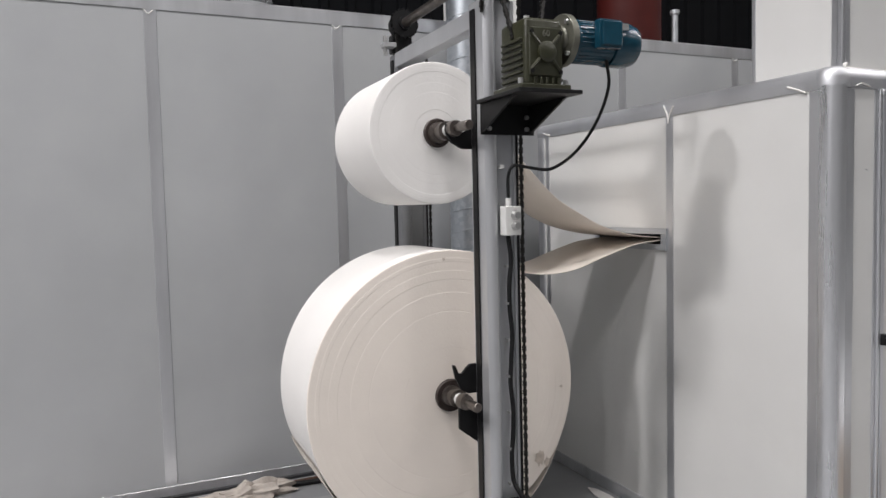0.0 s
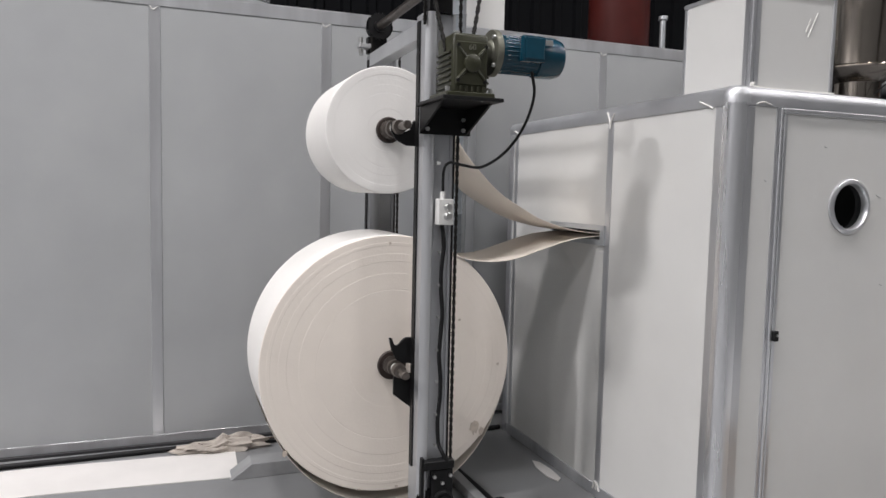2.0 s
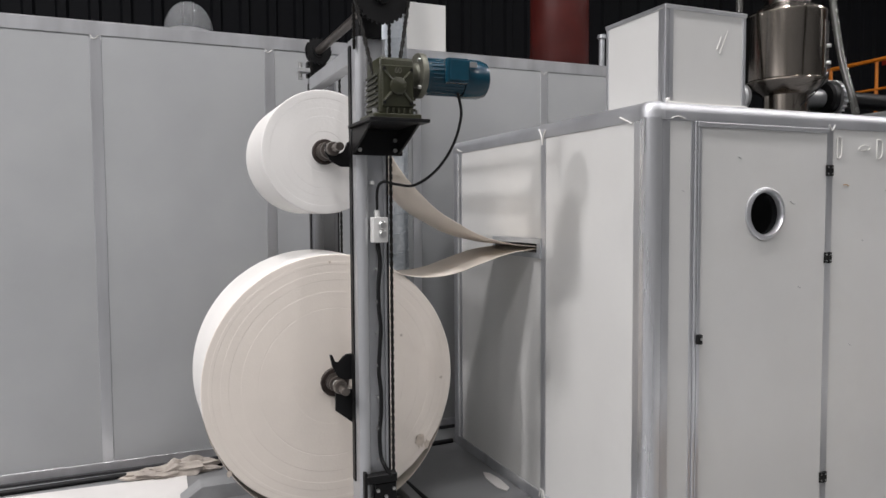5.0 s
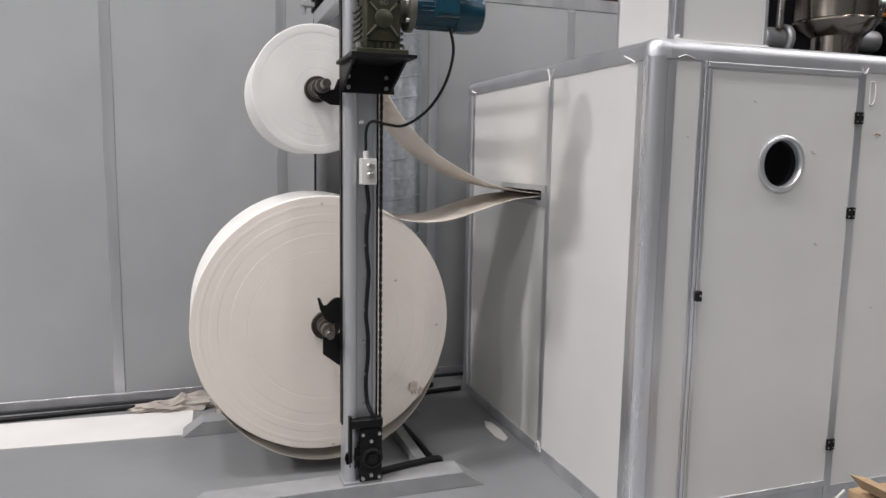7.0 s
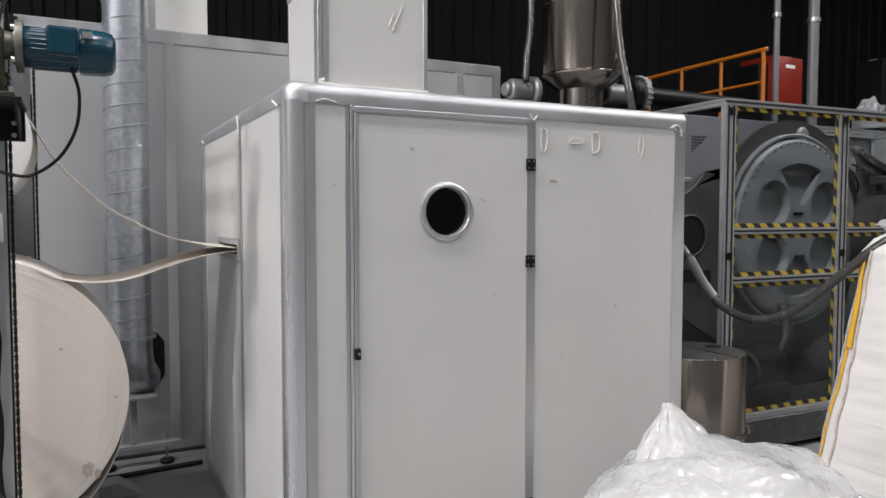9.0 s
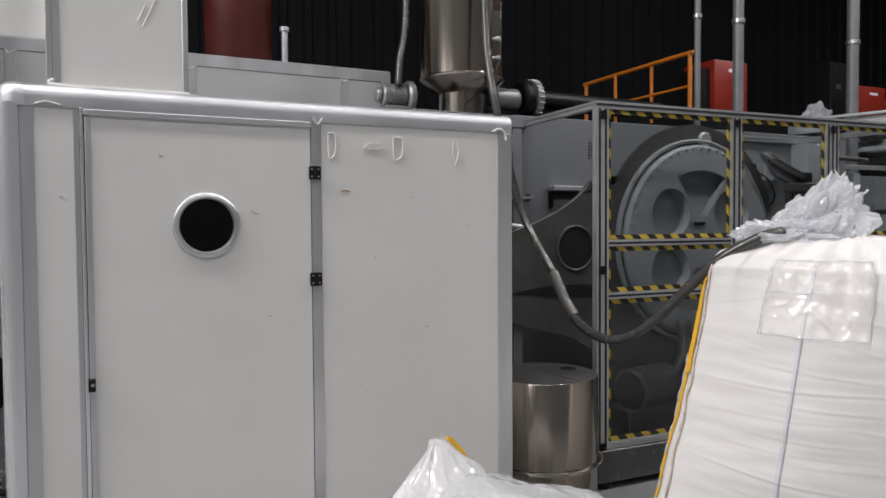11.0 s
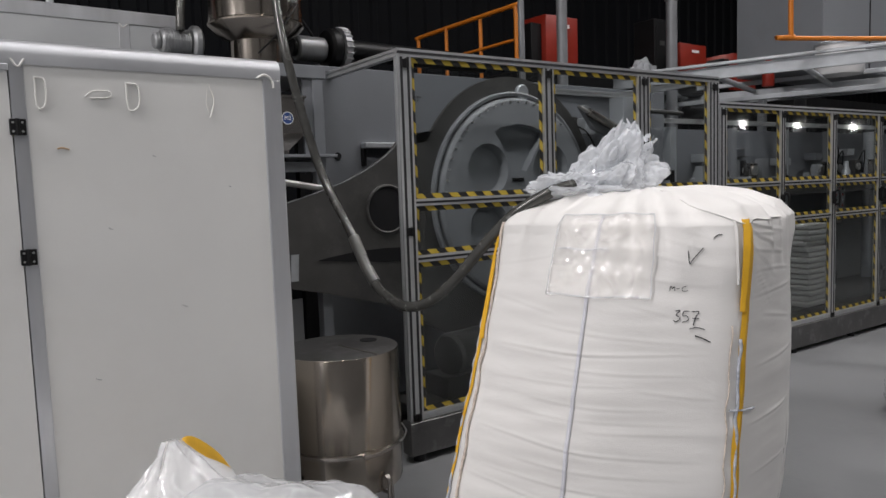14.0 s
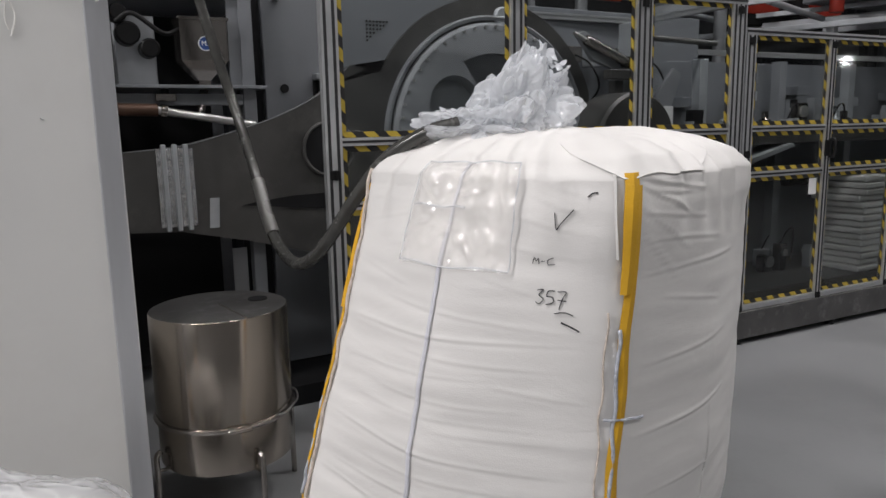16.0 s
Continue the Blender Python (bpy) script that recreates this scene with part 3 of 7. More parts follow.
def cabin():
    t = thing("panel_cabin", ((CX0 + CX1) / 2, (CY0 + CY1) / 2, 0), "white sandwich-panel machine cabin with aluminium corner trims", "cabin")
    # long side with the paper slot
    part("side_panel", box(CX0, CX0 + 0.05, 2.01, 2.80, 0.07, 2.10), PANEL, t)
    sl = bmesh.new()
    for y0, y1, z0, z1 in ((2.81, 3.90, 0.07, 1.440), (2.81, 3.90, 1.495, 2.10), (2.81, 2.86, 1.4402, 1.4948), (3.38, 3.90, 1.4402, 1.4948)):
        box(CX0, CX0 + 0.05, y0, y1, z0, z1, bm=sl)
    part("slotted_side_panel", sl, PANEL, t)
    part("seam_strip", box(CX0 - 0.004, CX0 - 0.0005, 2.782, 2.832, 0.07, 2.09, 0.0015), ALU, t)
    part("seam_strip", box(CX0 - 0.006, CX0 + 0.05, 3.90, 3.935, 0.07, 2.09, 0.0015), ALU, t)
    part("corner_post", box(CX0 - 0.008, CX0 + 0.05, 3.965, CY1, 0.0, 2.09, 0.008, seg=2), ALU, t)
    part("filler_panel", box(CX0 + 0.002, CX0 + 0.05, 3.935, 3.965, 0.07, 2.09), PANEL, t)
    part("base_trim", box(CX0 - 0.006, CX0 + 0.05, 2.01, 3.965, 0.0, 0.07, 0.002), ALU, t)
    # rounded front corner
    arc = [(CX0 - 0.003, CY0 + 0.062), (CX0 - 0.010, CY0 + 0.058)] + [(CX0 + 0.034 - 0.044 * math.cos(a), CY0 + 0.034 - 0.044 * math.sin(a)) for a in [i * math.pi / 16 for i in range(9)]] + [(CX0 + 0.058, CY0 - 0.010), (CX0 + 0.062, CY0 - 0.003)]
    part("round_corner_post", prism([(CX0 - 0.003, CY0 + 0.105)] + arc + [(CX0 + 0.105, CY0 - 0.003), (CX0 + 0.105, CY0 + 0.05), (CX0 + 0.05, CY0 + 0.105)], "z", 0.0, CZ - 0.075), ALU_BRIGHT, t, smooth=35)
    part("corner_flange", box(CX0 + 0.063, CX0 + 0.106, CY0 - 0.006, CY0 - 0.0035, 0.0, CZ - 0.09, 0.001), ALU, t)
    part("corner_flange", box(CX0 - 0.006, CX0 - 0.0035, CY0 + 0.063, CY0 + 0.106, 0.0, CZ - 0.09, 0.001), ALU, t)
    # rounded top edges
    def top_profile(c, sgn):
        pts = [(c - sgn * 0.006, CZ - 0.085), (c - sgn * 0.008, CZ - 0.05)]
        pts += [(c - sgn * (0.008 - 0.05 * (1 - math.cos(a))), CZ - 0.05 + 0.05 * math.sin(a)) for a in [i * math.pi / 12 for i in range(1, 7)]]
        pts += [(c + sgn * 0.10, CZ), (c + sgn * 0.10, CZ - 0.02), (c + sgn * 0.03, CZ - 0.02), (c + sgn * 0.03, CZ - 0.085)]
        return pts
    part("top_trim", prism(top_profile(CX0, 1), "y", CY0 + 0.055, CY1), ALU_SATIN, t, smooth=35)
    part("top_trim", prism([(v, z) for v, z in top_profile(CY0, 1)], "x", CX0 + 0.055, CX1 - 0.002), ALU_SATIN, t, smooth=35)
    ball = [(0.0, CZ - 0.085), (0.068, CZ - 0.085), (0.068, CZ - 0.045), (0.060, CZ - 0.018), (0.04, CZ - 0.002), (0, CZ + 0.003)]
    part("corner_cap", lathe(ball, (CX0 + 0.057, CY0 + 0.057, 0), seg=28), ALU_SATIN, t, smooth=60)
    # front
    part("front_panel", box(2.615, 2.738, CY0, CY0 + 0.05, 0.07, 2.085), PANEL, t)
    part("door_post", box(2.738, 2.757, CY0 - 0.004, CY0 + 0.05, 0.02, 2.085, 0.002), ALU, t)
    part("door_post", box(2.7585, 2.772, CY0 - 0.012, CY0 + 0.05, 0.02, 2.085, 0.004, seg=2), ALU_BRIGHT, t)
    part("front_panel", box(3.652, 4.495, CY0, CY0 + 0.05, 0.09, 2.085), PANEL, t)
    part("door_strip", box(3.607, 3.652, CY0 - 0.004, CY0 + 0.05, 0.02, 2.085, 0.002), ALU, t)
    part("edge_trim", box(4.495, CX1, CY0 - 0.006, CY0 + 0.05, 0.0, 2.084, 0.006, seg=2), ALU, t)
    part("base_trim", box(2.615, 4.495, CY0 - 0.004, CY0 + 0.05, 0.0, 0.019, 0.001), ALU, t)
    part("door_sill", box(2.7735, 3.606, CY0 - 0.002, CY0 + 0.05, 0.0195, 0.0885, 0.002), ALU, t)
    part("base_trim", box(3.652, 4.495, CY0 - 0.004, CY0 + 0.05, 0.019, 0.09, 0.001), ALU, t)
    part("end_wall", box(CX1 - 0.05, CX1 - 0.001, CY0 + 0.051, CY1, 0.0, 2.10), PANEL, t)
    part("rear_wall", box(CX0 + 0.051, CX1 - 0.051, CY1 - 0.05, CY1, 0.0, 2.10), PANEL, t)
    part("roof", box(CX0 + 0.10, CX1, CY0 + 0.10, CY1, 2.101, CZ - 0.022), PANEL, t)
    part("roof_edge", box(CX1 - 0.05, CX1 + 0.004, CY0 + 0.02, CY1, 2.101, CZ - 0.006, 0.01, seg=2), ALU, t)
    # the slot's plate
    pl = bmesh.new()
    for y0, y1, z0, z1 in ((2.822, 3.41, 1.412, 1.442), (2.822, 3.41, 1.493, 1.522), (2.822, 2.862, 1.4422, 1.4928), (3.372, 3.41, 1.4422, 1.4928)):
        box(CX0 - 0.012, CX0 - 0.0045, y0, y1, z0, z1, bm=pl)
    part("slot_plate", pl, GALV_BEAM, t, "steel plate round the paper slot")
    # the door
    d = part("door", plate_hole(2.782, 3.603, 0.09, 2.075, 3.192, 1.661, 0.108, CY0 - 0.006, CY0 + 0.04), PANEL, t, "white flush door with a round porthole")
    part("door_bottom_trim", box(2.782, 3.603, CY0 - 0.012, CY0 - 0.0065, 0.095, 0.125, 0.002), ALU, d)
    part("door_top_trim", box(2.772, 3.607, CY0 - 0.016, CY0 - 0.0065, 2.058, 2.082, 0.004, seg=2), ALU_SATIN, d)
    part("door_edge_trim", box(2.774, 2.794, CY0 - 0.014, CY0 - 0.0065, 0.09, 2.057, 0.003), ALU, d)
    ring = [(0.102, 0.03), (0.102, -0.010), (0.106, -0.016), (0.118, -0.015), (0.126, -0.009), (0.127, -0.005), (0.127, -0.0005)]
    part("porthole_ring", lathe(ring, (3.192, CY0 - 0.006, 1.661), "y", seg=48), ALU, d, "bright aluminium porthole ring", smooth=35)
    part("porthole_pane", lathe([(0, 0), (0.1075, 0), (0.1075, 0.004), (0, 0.004)], (3.192, CY0 + 0.012, 1.661), "y", seg=48), GLASS_DARK, d, "dark porthole glass")
    lock = part("lock", box(2.768, 2.792, CY0 - 0.036, CY0 - 0.014, 1.062, 1.108, 0.004, seg=2), BLACK_RUBBER, d, "small black latch")
    part("key_insert", cyl((2.782, CY0 - 0.040, 1.088), (2.782, CY0 - 0.036, 1.088), 0.006, 10), BOLT, lock)
    for z in (1.874, 1.436, 0.306):
        h = bmesh.new()
        box(3.596, 3.616, CY0 - 0.016, CY0 - 0.0065, z - 0.027, z + 0.027, 0.002, bm=h)
        box(3.624, 3.645, CY0 - 0.016, CY0 - 0.0045, z - 0.027, z + 0.027, 0.002, bm=h)
        cyl((3.62, CY0 - 0.014, z - 0.028), (3.62, CY0 - 0.014, z + 0.028), 0.007, 10, bm=h)
        hg = part("hinge", h, BLACK_RUBBER, d, "black plastic hinge")
        for x in (3.606, 3.634):
            for dz in (-0.015, 0.015):
                part("screw", cyl((x, CY0 - 0.0185, z + dz), (x, CY0 - 0.016, z + dz), 0.004, 8), BOLT, hg)
    # sealant at the joints
    S = CX0 - 0.010
    part("sealant", tube([(S, 2.838, 2.135), (S, 2.812, 2.085), (S, 2.806, 2.045)], 0.004, 6), SEALANT, t)
    part("sealant", tube([(S, 2.77, 2.125), (S, 2.80, 2.080), (S, 2.806, 2.05)], 0.004, 6), SEALANT, t)
    part("sealant", tube([(S, 2.022, 2.075), (S, 2.06, 2.092), (S, 2.11, 2.112)], 0.004, 6), SEALANT, t)
    part("sealant", tube([(S, 3.88, 2.09), (S, 3.92, 2.10), (S, 3.95, 2.11)], 0.005, 6), SEALANT, t)
    for dy in (-0.03, 0.0, 0.03):
        part("sealant", tube([(S, 2.806 + dy, 0.045), (S, 2.806 + dy * 0.4, 0.09)], 0.005, 6, 3), SEALANT, t)
    F = CY0 - 0.009
    part("sealant", tube([(2.62, F, 2.09), (2.655, F, 2.10), (2.70, F, 2.09)], 0.003, 6), SEALANT, t)
    part("sealant", tube([(4.47, F, 2.085), (4.50, F - 0.002, 2.10), (4.53, F - 0.002, 2.085), (4.54, F - 0.002, 2.05)], 0.005, 6), SEALANT, t)
    part("sealant", tube([(3.615, F, 2.10), (3.635, F, 2.075), (3.655, F, 2.10)], 0.0035, 6), SEALANT, t)
    G = CY0 - 0.004
    # glue traces of removed signs
    for cx, w, h in ((3.697, 0.016, 0.052), (3.995, 0.022, 0.048)):
        loop = [(cx - w, G, 1.99 + h), (cx + w * 0.7, G, 1.99 + h * 0.9), (cx + w, G, 1.99), (cx + w * 0.6, G, 1.99 - h * 0.8), (cx - w * 0.7, G, 1.99 - h), (cx - w, G, 1.985), (cx - w, G, 1.99 + h)]
        part("glue_trace", tube(loop, 0.0032, 6, 5), SEALANT, t)
    part("glue_trace", tube([(3.835, G, 1.985), (3.86, G, 2.005), (3.915, G, 2.005), (3.91, G, 1.985), (3.85, G, 1.98)], 0.0022, 6, 5), SEALANT, t)
    part("glue_trace", tube([(4.275, G, 2.05), (4.292, G, 1.99), (4.275, G, 1.925)], 0.0026, 6, 5), SEALANT, t)
    part("glue_trace", tube([(4.268, G, 2.03), (4.262, G, 1.98), (4.27, G, 1.945)], 0.002, 6, 5), SEALANT, t)
    for sx, sz, sl in ((3.36, 1.72, 0.03), (3.02, 1.93, 0.018), (2.69, 1.77, 0.012), (3.42, 1.30, 0.02), (3.88, 1.52, 0.014), (4.12, 1.21, 0.022), (4.33, 1.66, 0.012), (3.80, 0.98, 0.018), (4.05, 1.78, 0.010)):
        part("scuff", tube([(sx, G + 0.003 - (0.006 if sx < 3.6 and sx > 2.78 else 0), sz), (sx + sl * 0.5, G + 0.003 - (0.006 if sx < 3.6 and sx > 2.78 else 0), sz - sl * 0.35), (sx + sl, G + 0.003 - (0.006 if sx < 3.6 and sx > 2.78 else 0), sz - sl * 0.45)], 0.0014, 5, 3), BASE_GREY, t)
    part("scuff", tube([(3.735, G + 0.003, 1.802), (3.75, G + 0.003, 1.806), (3.772, G + 0.003, 1.80)], 0.003, 5, 4), CARD, t)


cabin()


def exhaust_box():
    z0, z1 = CZ, 2.622
    x0, x1, y0, y1 = 2.655, 3.145, 1.985, 2.435
    t = thing("exhaust_box", ((x0 + x1) / 2, (y0 + y1) / 2, z0), "white panel exhaust box with aluminium edges on the cabin roof", "duct box")
    part("front_panel", box(x0 + 0.02, x1 - 0.02, y0 + 0.004, y0 + 0.03, z0, z1 - 0.02), PANEL, t)
    part("side_panel", box(x0 + 0.003, x0 + 0.03, y0 + 0.031, y1 - 0.02, z0, z1 - 0.02), PANEL, t)
    part("side_panel", box(x1 - 0.03, x1 - 0.003, y0 + 0.031, y1 - 0.02, z0, z1 - 0.02), PANEL, t)
    part("back_panel", box(x0 + 0.031, x1 - 0.031, y1 - 0.03, y1 - 0.003, z0, z1 - 0.02), PANEL, t)
    part("lid", box(x0 - 0.004, x1 + 0.004, y0 - 0.004, y1 + 0.004, z1 - 0.02, z1, 0.004), ALU, t)
    for x in (x0, x1 - 0.022):
        for y in (y0, y1 - 0.022):
            part("corner_trim", box(x, x + 0.022, y, y + 0.022, z0, z1 - 0.021, 0.003), ALU, t)
    part("corner_flange", box(x0 + 0.0225, x0 + 0.046, y0, y0 + 0.0035, z0, z1 - 0.021), ALU, t)
    part("corner_flange", box(x0 - 0.0005, x0 + 0.0025, y0 + 0.0225, y0 + 0.046, z0, z1 - 0.021), ALU, t)
    part("base_sealant", tube([(x0 + 0.02, y0 - 0.003, z0 + 0.03), (x0 + 0.05, y0 - 0.006, z0 + 0.006), (x1, y0 - 0.006, z0 + 0.006)], 0.008, 6), SEALANT, t)
    part("scratch", tube([(2.98, y0 + 0.002, 2.42), (3.03, y0 + 0.002, 2.53)], 0.002, 5, 3), SEALANT, t)
    part("scratch", tube([(2.965, y0 + 0.002, 2.44), (2.99, y0 + 0.002, 2.50)], 0.002, 5, 3), SEALANT, t)


exhaust_box()

# ---------- the unwind stand ----------
PX0, PX1 = 1.362, 1.527


def chain_mesh(points, pitch=0.019, width=0.014, bm=None, normal=Vector((0, 1, 0))):
    """A roller chain: plates and rollers along a path."""
    pts = smooth_path(points, 6) if len(points) > 2 else [Vector(p) for p in points]
    lens = [0.0]
    for a, b in zip(pts, pts[1:]):
        lens.append(lens[-1] + (b - a).length)
    n = int(lens[-1] / pitch)
    bm = bm or bmesh.new()
    k = 0
    V, Fc = [], []
    for i in range(n):
        s = pitch * (i + 0.5)
        while k < len(lens) - 2 and lens[k + 1] < s:
            k += 1
        p = pts[k].lerp(pts[k + 1], (s - lens[k]) / max(lens[k + 1] - lens[k], 1e-9))
        d = (pts[k + 1] - pts[k]).normalized()
        side = d.cross(normal).normalized()
        half = width / 2 if i % 2 else width / 2 - 0.0025
        rad = 0.0085 if i % 2 else 0.0065
        base = len(V)
        L = pitch * 0.62
        for e in (-1, 1):
            for u, v in ((-L, rad * 0.5), (-L * 0.6, rad), (0, rad * 0.62), (L * 0.6, rad), (L, rad * 0.5), (L, -rad * 0.5), (L * 0.6, -rad), (0, -rad * 0.62), (-L * 0.6, -rad), (-L, -rad * 0.5)):
                V.append(p + d * u + side * v + normal * (half * e))
        for j in range(10):
            Fc.append((base + j, base + (j + 1) % 10, base + 10 + (j + 1) % 10, base + 10 + j))
        Fc.append(tuple(base + j for j in range(10)))
        Fc.append(tuple(base + 19 - j for j in range(10)))
    vs = [bm.verts.new(v) for v in V]
    for f in Fc:
        bm.faces.new([vs[i] for i in f])
    return bm


def sprocket(c, r, teeth, thick, bore):
    prof = []
    for i in range(teeth * 4):
        a = 2 * math.pi * i / (teeth * 4)
        rr = r + (0.006 if i % 4 in (0, 1) else -0.004)
        prof.append((c[0] + rr * math.cos(a), c[2] + rr * math.sin(a)))
    bm = prism(prof, "y", c[1] - thick / 2, c[1] + thick / 2)
    return cyl((c[0], c[1] - thick * 2.2, c[2]), (c[0], c[1] + thick * 2.2, c[2]), bore, 20, bm=bm)


def stand():
    t = thing("unwind_stand", (1.46, 3.2, 0), "grey steel reel unwind stand with chain hoist posts", "machine stand")
    for y0, front in ((2.62, True), (3.70, False)):
        dx = 0.0 if front else 0.045
        a, b = PX0 + dx, PX1 + dx
        top = 2.50
        # channel section, open side to the front, one thick rounded flange
        out = [(a + 0.012, y0), (a + 0.012, y0 + 0.12), (b - 0.004, y0 + 0.12), (b - 0.004, y0 + 0.006), (b - 0.016, y0 + 0.006), (b - 0.016, y0 + 0.018), (a + 0.072, y0 + 0.018), (a + 0.070, y0 + 0.004), (a + 0.064, y0 - 0.008), (a + 0.052, y0 - 0.016), (a + 0.040, y0 - 0.018), (a + 0.028, y0 - 0.014), (a + 0.018, y0 - 0.006)]
        # the rear post takes a darker grey than the front one
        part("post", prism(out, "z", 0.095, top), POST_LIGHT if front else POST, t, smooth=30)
        part("guide_rail", box(a + 0.005, a + 0.0115, y0 + 0.06, y0 + 0.10, 0.36, top - 0.03), BLACK, t)
        part("guide_rail", box(b - 0.0035, b + 0.004, y0 - 0.002, y0 + 0.05, 0.36, top - 0.2), BLACK, t)
        part("hoist_chain", chain_mesh([(b + 0.016, y0 - 0.004, 0.30), (b + 0.016, y0 - 0.004, top + 0.1)]), CHAIN, t, "oiled black roller chain")
        part("hoist_chain", chain_mesh([(a + 0.004, y0 - 0.012, top - 0.06), (a + 0.004, y0 - 0.012, top + 0.15)]), CHAIN, t)
        # foot rail with sloped ends
        ry = y0 + 0.03
        rail = [(0.60, 0.0), (0.72, 0.085), (1.97, 0.085), (2.09, 0.0)]
        part("foot_rail", prism(rail, "y", ry - 0.075, ry + 0.075, 0.003), BASE_GREY, t)
        # chain tensioner plate with its bearing
        if front:
            part("tension_plate", box(1.438, 1.548, y0 - 0.032, y0 - 0.010, 0.095, 0.365, 0.003), BLACK, t)
            part("bearing", lathe([(0, 0), (0.052, 0), (0.052, 0.012), (0.040, 0.018), (0.038, 0.010), (0.022, 0.010), (0.022, 0.030), (0, 0.030)], (1.497, y0 - 0.032, 0.215), pose(0, 0, 0, 90), seg=28), BLACK_RUBBER, t, "black pillow-block bearing", smooth=40)
            for bx in (1.452, 1.533):
                for bz in (0.115, 0.335):
                    part("bolt", cyl((bx, y0 - 0.044, bz), (bx, y0 - 0.032, bz), 0.009, 6), BOLT, t)
            for bz in (0.128, 0.30):
                part("bolt", cyl((1.493, y0 - 0.044, bz), (1.493, y0 - 0.032, bz), 0.009, 6), BOLT, t)
            part("tension_block", box(1.395, 1.548, y0 - 0.05, y0 + 0.0, 0.372, 0.415, 0.004), BLACK, t)
            part("side_plate", box(1.385, 1.400, y0 - 0.04, y0 + 0.06, 0.20, 0.43, 0.002), BLACK, t)
            part("lower_sprocket", sprocket((1.425, y0 - 0.012, 0.215), 0.05, 14, 0.008, 0.015), BLACK, t)
            part("base_plate", box(1.36, 1.55, y0 - 0.03, y0 + 0.10, 0.086, 0.0945), BASE_GREY, t)
        else:
            part("base_plate", box(1.34, 1.66, y0 - 0.05, y0 + 0.14, 0.086, 0.0945), BASE_GREY, t)
    part("tie_bar", box(1.80, 1.86, 2.726, 3.654, 0.004, 0.06, 0.003), BASE_GREY, t)
    part("top_beam", box(1.40, 1.475, 2.741, 3.699, 2.415, 2.495, 0.006, seg=2), POST_LIGHT, t)
    shaft_z, shaft_x = 2.655, 1.455
    part("drive_shaft", cyl((shaft_x, 2.42, shaft_z), (shaft_x, 3.84, shaft_z), 0.024, 20), SHAFT, t, smooth=40)
    for y in (2.66, 3.74):
        part("shaft_bearing", box(shaft_x - 0.06, shaft_x + 0.06, y - 0.02, y + 0.03, 2.50, 2.60, 0.006), BLACK, t)
        part("bearing_ring", lathe([(0.026, -0.03), (0.05, -0.03), (0.06, -0.015), (0.06, 0.03), (0.026, 0.03)], (shaft_x, y, shaft_z), "y", seg=24), BLACK, t, smooth=40)
        part("shaft_sprocket", sprocket((shaft_x, y - 0.06, shaft_z), 0.075, 20, 0.010, 0.035), BLACK, t)
    part("drive_sprocket", sprocket((shaft_x, 2.46, shaft_z), 0.125, 32, 0.010, 0.04), BLACK, t, "large black drive sprocket")
    part("stop_bracket", box(1.33, 1.40, 3.66, 3.72, 2.52, 2.545, 0.003), BASE_GREY, t)
    part("stop_bolt", cyl((1.345, 3.69, 2.48), (1.345, 3.69, 2.58), 0.012, 8), BOLT, t)
    c = shaft_x
    part("drive_chain", chain_mesh([(c - 0.128, 2.46, 2.66), (c - 0.120, 2.46, 2.60), (c - 0.085, 2.43, 2.42), (c - 0.06, 2.40, 2.28)], 0.024, 0.018), CHAIN, t)
    part("drive_chain", chain_mesh([(c + 0.128, 2.46, 2.66), (c + 0.122, 2.46, 2.60), (c + 0.085, 2.43, 2.43), (c + 0.06, 2.41, 2.33)], 0.024, 0.018), CHAIN, t)
    part("drive_chain", chain_mesh([(c - 0.128, 2.46, 2.66), (c - 0.09, 2.46, 2.75), (c, 2.46, 2.786), (c + 0.09, 2.46, 2.75), (c + 0.128, 2.46, 2.66)], 0.024, 0.018), CHAIN, t)
    # reel arms
    for y in (2.735, 3.66):
        hook = [(1.262, 0.985), (1.276, 0.982), (1.288, 0.945), (1.306, 0.942), (1.326, 0.968), (1.345, 0.982), (1.43, 0.982), (1.43, 0.855), (1.335, 0.855), (1.30, 0.875), (1.275, 0.925)]
        part("hook_arm", prism(hook, "y", y, y + 0.014, 0.002), BLACK, t)
        part("cradle_arm", prism([(1.288, 0.795), (1.375, 0.805), (1.43, 0.805), (1.43, 0.60), (1.395, 0.62), (1.288, 0.705)], "y", y, y + 0.014, 0.002), BLACK, t)
        part("cradle_arm", prism([(1.255, 2.01), (1.272, 1.975), (1.31, 1.955), (1.35, 1.975), (1.365, 2.02), (1.43, 2.02), (1.43, 1.90), (1.33, 1.90), (1.28, 1.925), (1.255, 1.965)], "y", y, y + 0.014, 0.002), BLACK, t)
    # hand switch
    sw = part("switch_box", box(1.437, 1.511, 2.566, 2.616, 1.535, 1.655, 0.004, seg=2), SWITCH, t, "white two-button switch box")
    for z in (1.575, 1.618):
        part("knob", lathe([(0, 0), (0.020, 0), (0.020, 0.006), (0.014, 0.010), (0.014, 0.024), (0, 0.024)], (1.482, 2.566, z), pose(0, 0, 0, 90), seg=20), BOLT, sw, smooth=40)
    part("gland", cyl((1.465, 2.591, 1.655), (1.465, 2.591, 1.688), 0.012, 12), SWITCH, sw, smooth=40)
